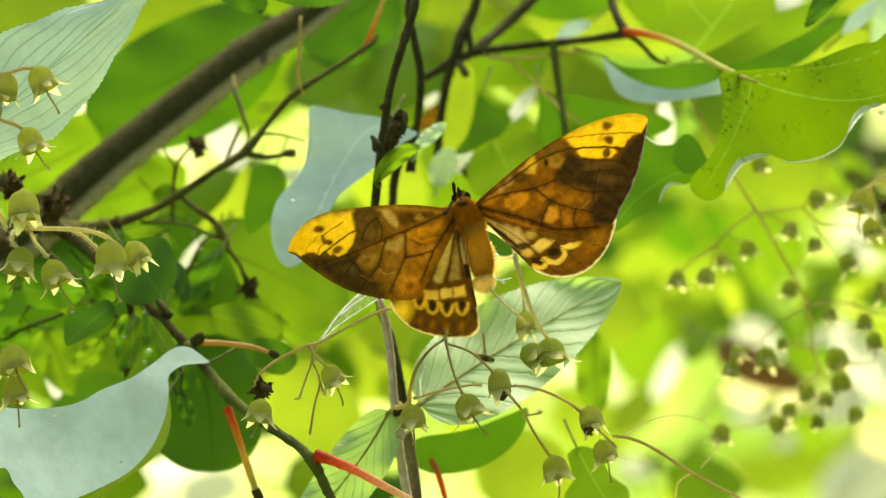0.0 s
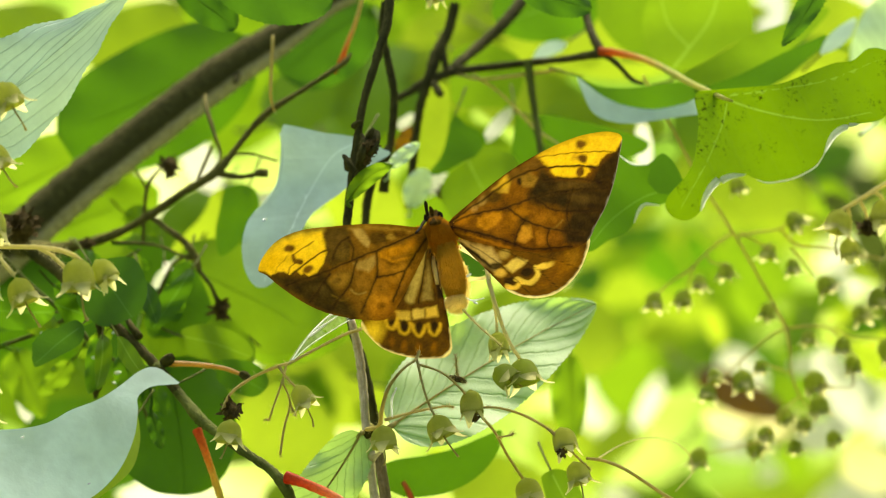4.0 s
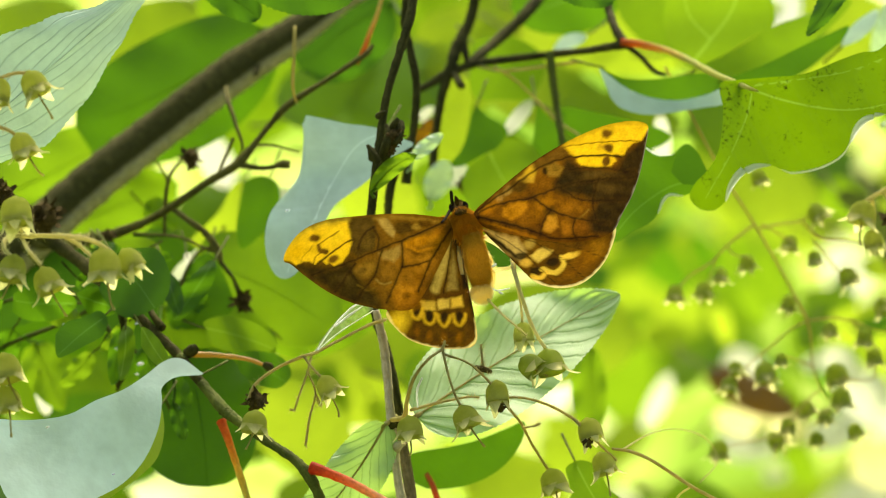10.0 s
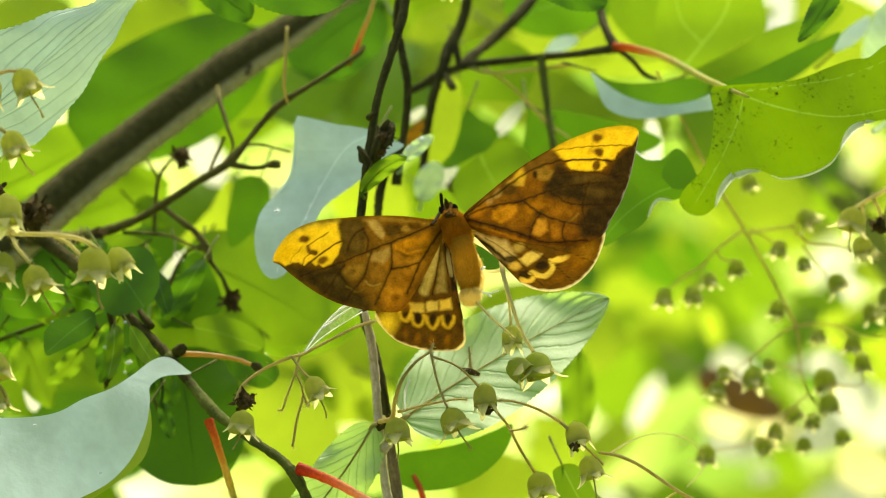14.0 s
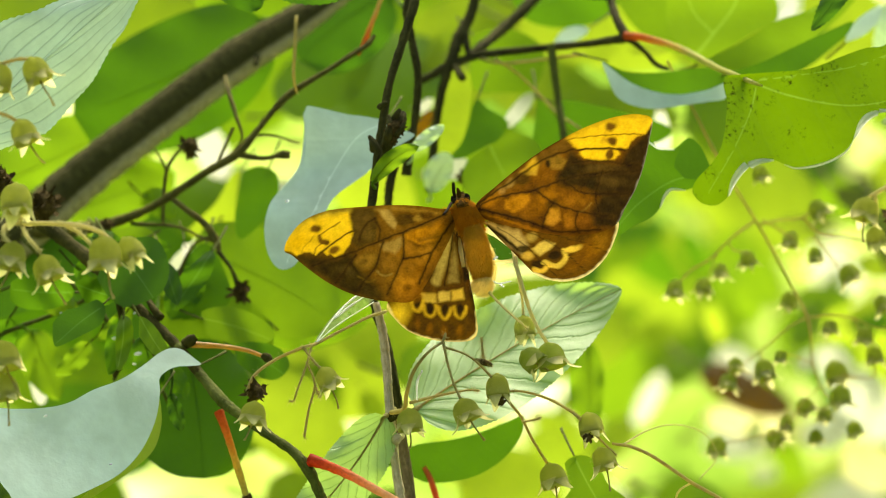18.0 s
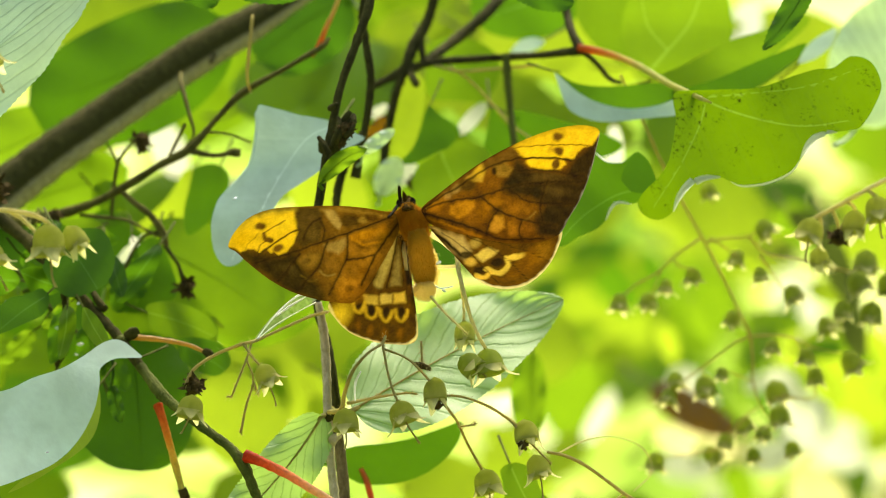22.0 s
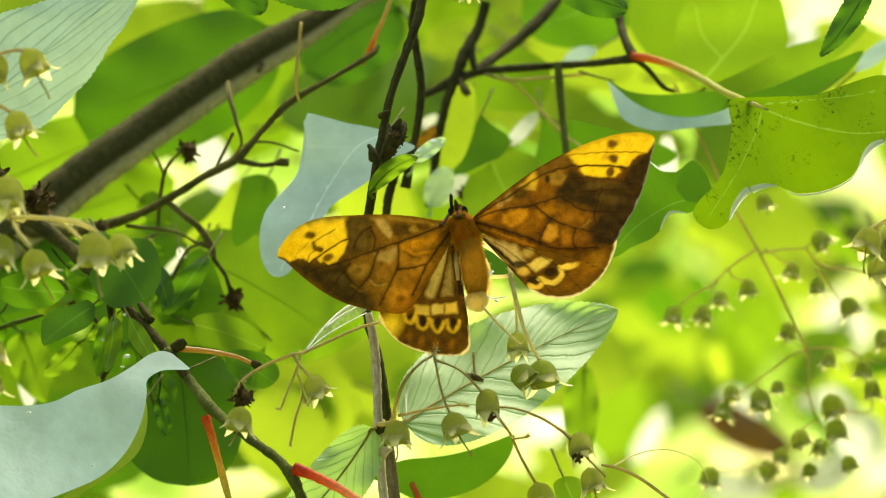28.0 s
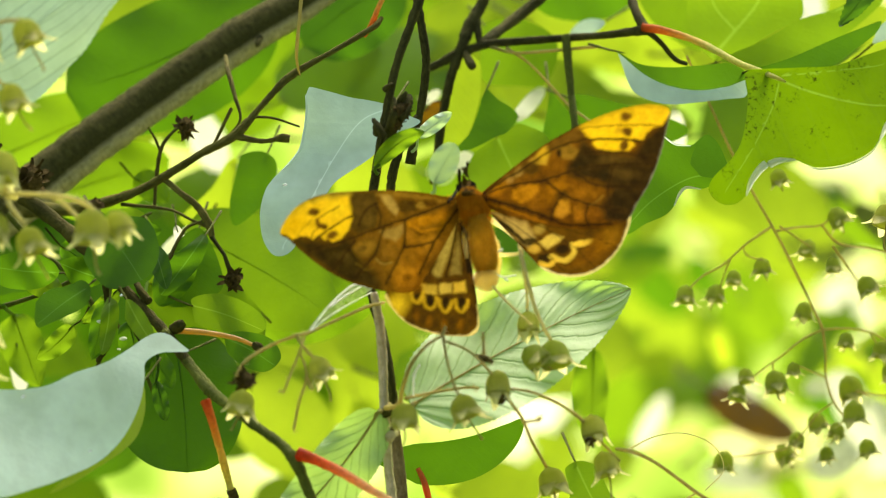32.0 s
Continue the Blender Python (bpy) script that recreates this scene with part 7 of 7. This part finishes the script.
def small_things():
    """Dew drops on leaves and torn silk threads between the stalks."""
    m = Mat("water")
    p = m.node("BsdfPrincipled", Roughness=0.02)
    p.inputs["IOR"].default_value = 1.33
    p.inputs["Transmission Weight"].default_value = 0.6
    p.inputs["Base Color"].default_value = (0.95, 0.98, 0.96, 1)
    water = m.done(p.outputs[0])
    rnd = random.Random(3)
    for x, y, d, r in [(518, 354, 0.042, 6), (222, 596, 0.04, 8), (262, 622, 0.042, 9), (256, 640, 0.042, 5), (130, 553, 0.046, 5), (256, 552, 0.03, 6), (878, 452, 0.009, 7), (890, 500, 0.01, 6), (214, 818, 0.004, 4), (98, 738, -0.02, 5), (1448, 226, 0.05, 3)]:
        v, f = lathe("drop", [(0.9, 0.05), (0.7, 0.6), (0.3, 0.9), (-0.2, 0.98), (-0.6, 0.75), (-0.9, 0.1)], 10)
        k = r * 0.62 * UNIT
        ob = part("dew_drop", mesh_of("dew_drop", [(a * k * 1.3, b * k * 0.6, c * k * 0.7) for a, b, c in v], f), water)
        ob.matrix_basis = Matrix.Translation(at(x, y, d - 0.0008)) @ Matrix.Rotation(rnd.uniform(-0.6, 0.6), 4, "Y")
        tagged(ob, "clear bright dew drop on a leaf", "dew drop", "dew drops")
    silk = solid_material("silk", (0.6, 0.62, 0.58), (0.9, 0.92, 0.88), 0.4, 900.0, 0.3, 0.0002, (0.9, 0.95, 0.85), 0.5)
    twig("silk_thread", "torn whitish silk threads between stalks", [
        [(566, 606, 0.0, 2.5), (590, 570, 0.004, 3), (615, 540, 0.008, 3.5), (640, 520, 0.012, 4), (662, 522, 0.02, 2)],
        [(566, 606, 0.0, 2), (600, 575, 0.004, 2), (640, 548, 0.01, 2.5), (668, 530, 0.02, 2)],
        [(600, 560, 0.005, 3), (618, 545, 0.008, 5), (636, 532, 0.01, 4), (650, 522, 0.014, 2)],
    ], silk, "silk", thin=0.5)
    sheet = Mat("silk_sheet")
    veil, body = sheet.t.nodes.new("ShaderNodeBsdfTransparent"), sheet.node("BsdfTranslucent", Color=(0.85, 0.9, 0.8, 1))
    blend = sheet.t.nodes.new("ShaderNodeMixShader")
    sheet.join(sheet.math("MULTIPLY", sheet.noise(700.0, 4.0), 0.75, clamp=True), blend.inputs[0])
    sheet.join(veil.outputs[0], blend.inputs[1])
    sheet.join(body.outputs[0], blend.inputs[2])
    film_cloth = lobed([(563, 608), (584, 572), (612, 540), (640, 518), (664, 513), (668, 526), (640, 546), (606, 574)], (563, 608), (668, 518), sheet.done(blend.outputs[0]), "torn translucent silk sheet by the stalk", d=(0.002, 0.02), stalk=False, step=6.0, name="silk_sheet", group="silk")
    film_cloth["category"] = "silk"
    twig("silk_thread", "torn whitish silk under the moth", [
        [(872, 490, 0.011, 2), (884, 496, 0.01, 3), (905, 492, 0.008, 2)],
        [(745, 700, 0.006, 3), (744, 670, 0.003, 5), (752, 650, 0.0, 3)],
    ], silk, "silk", thin=0.5)


small_things()
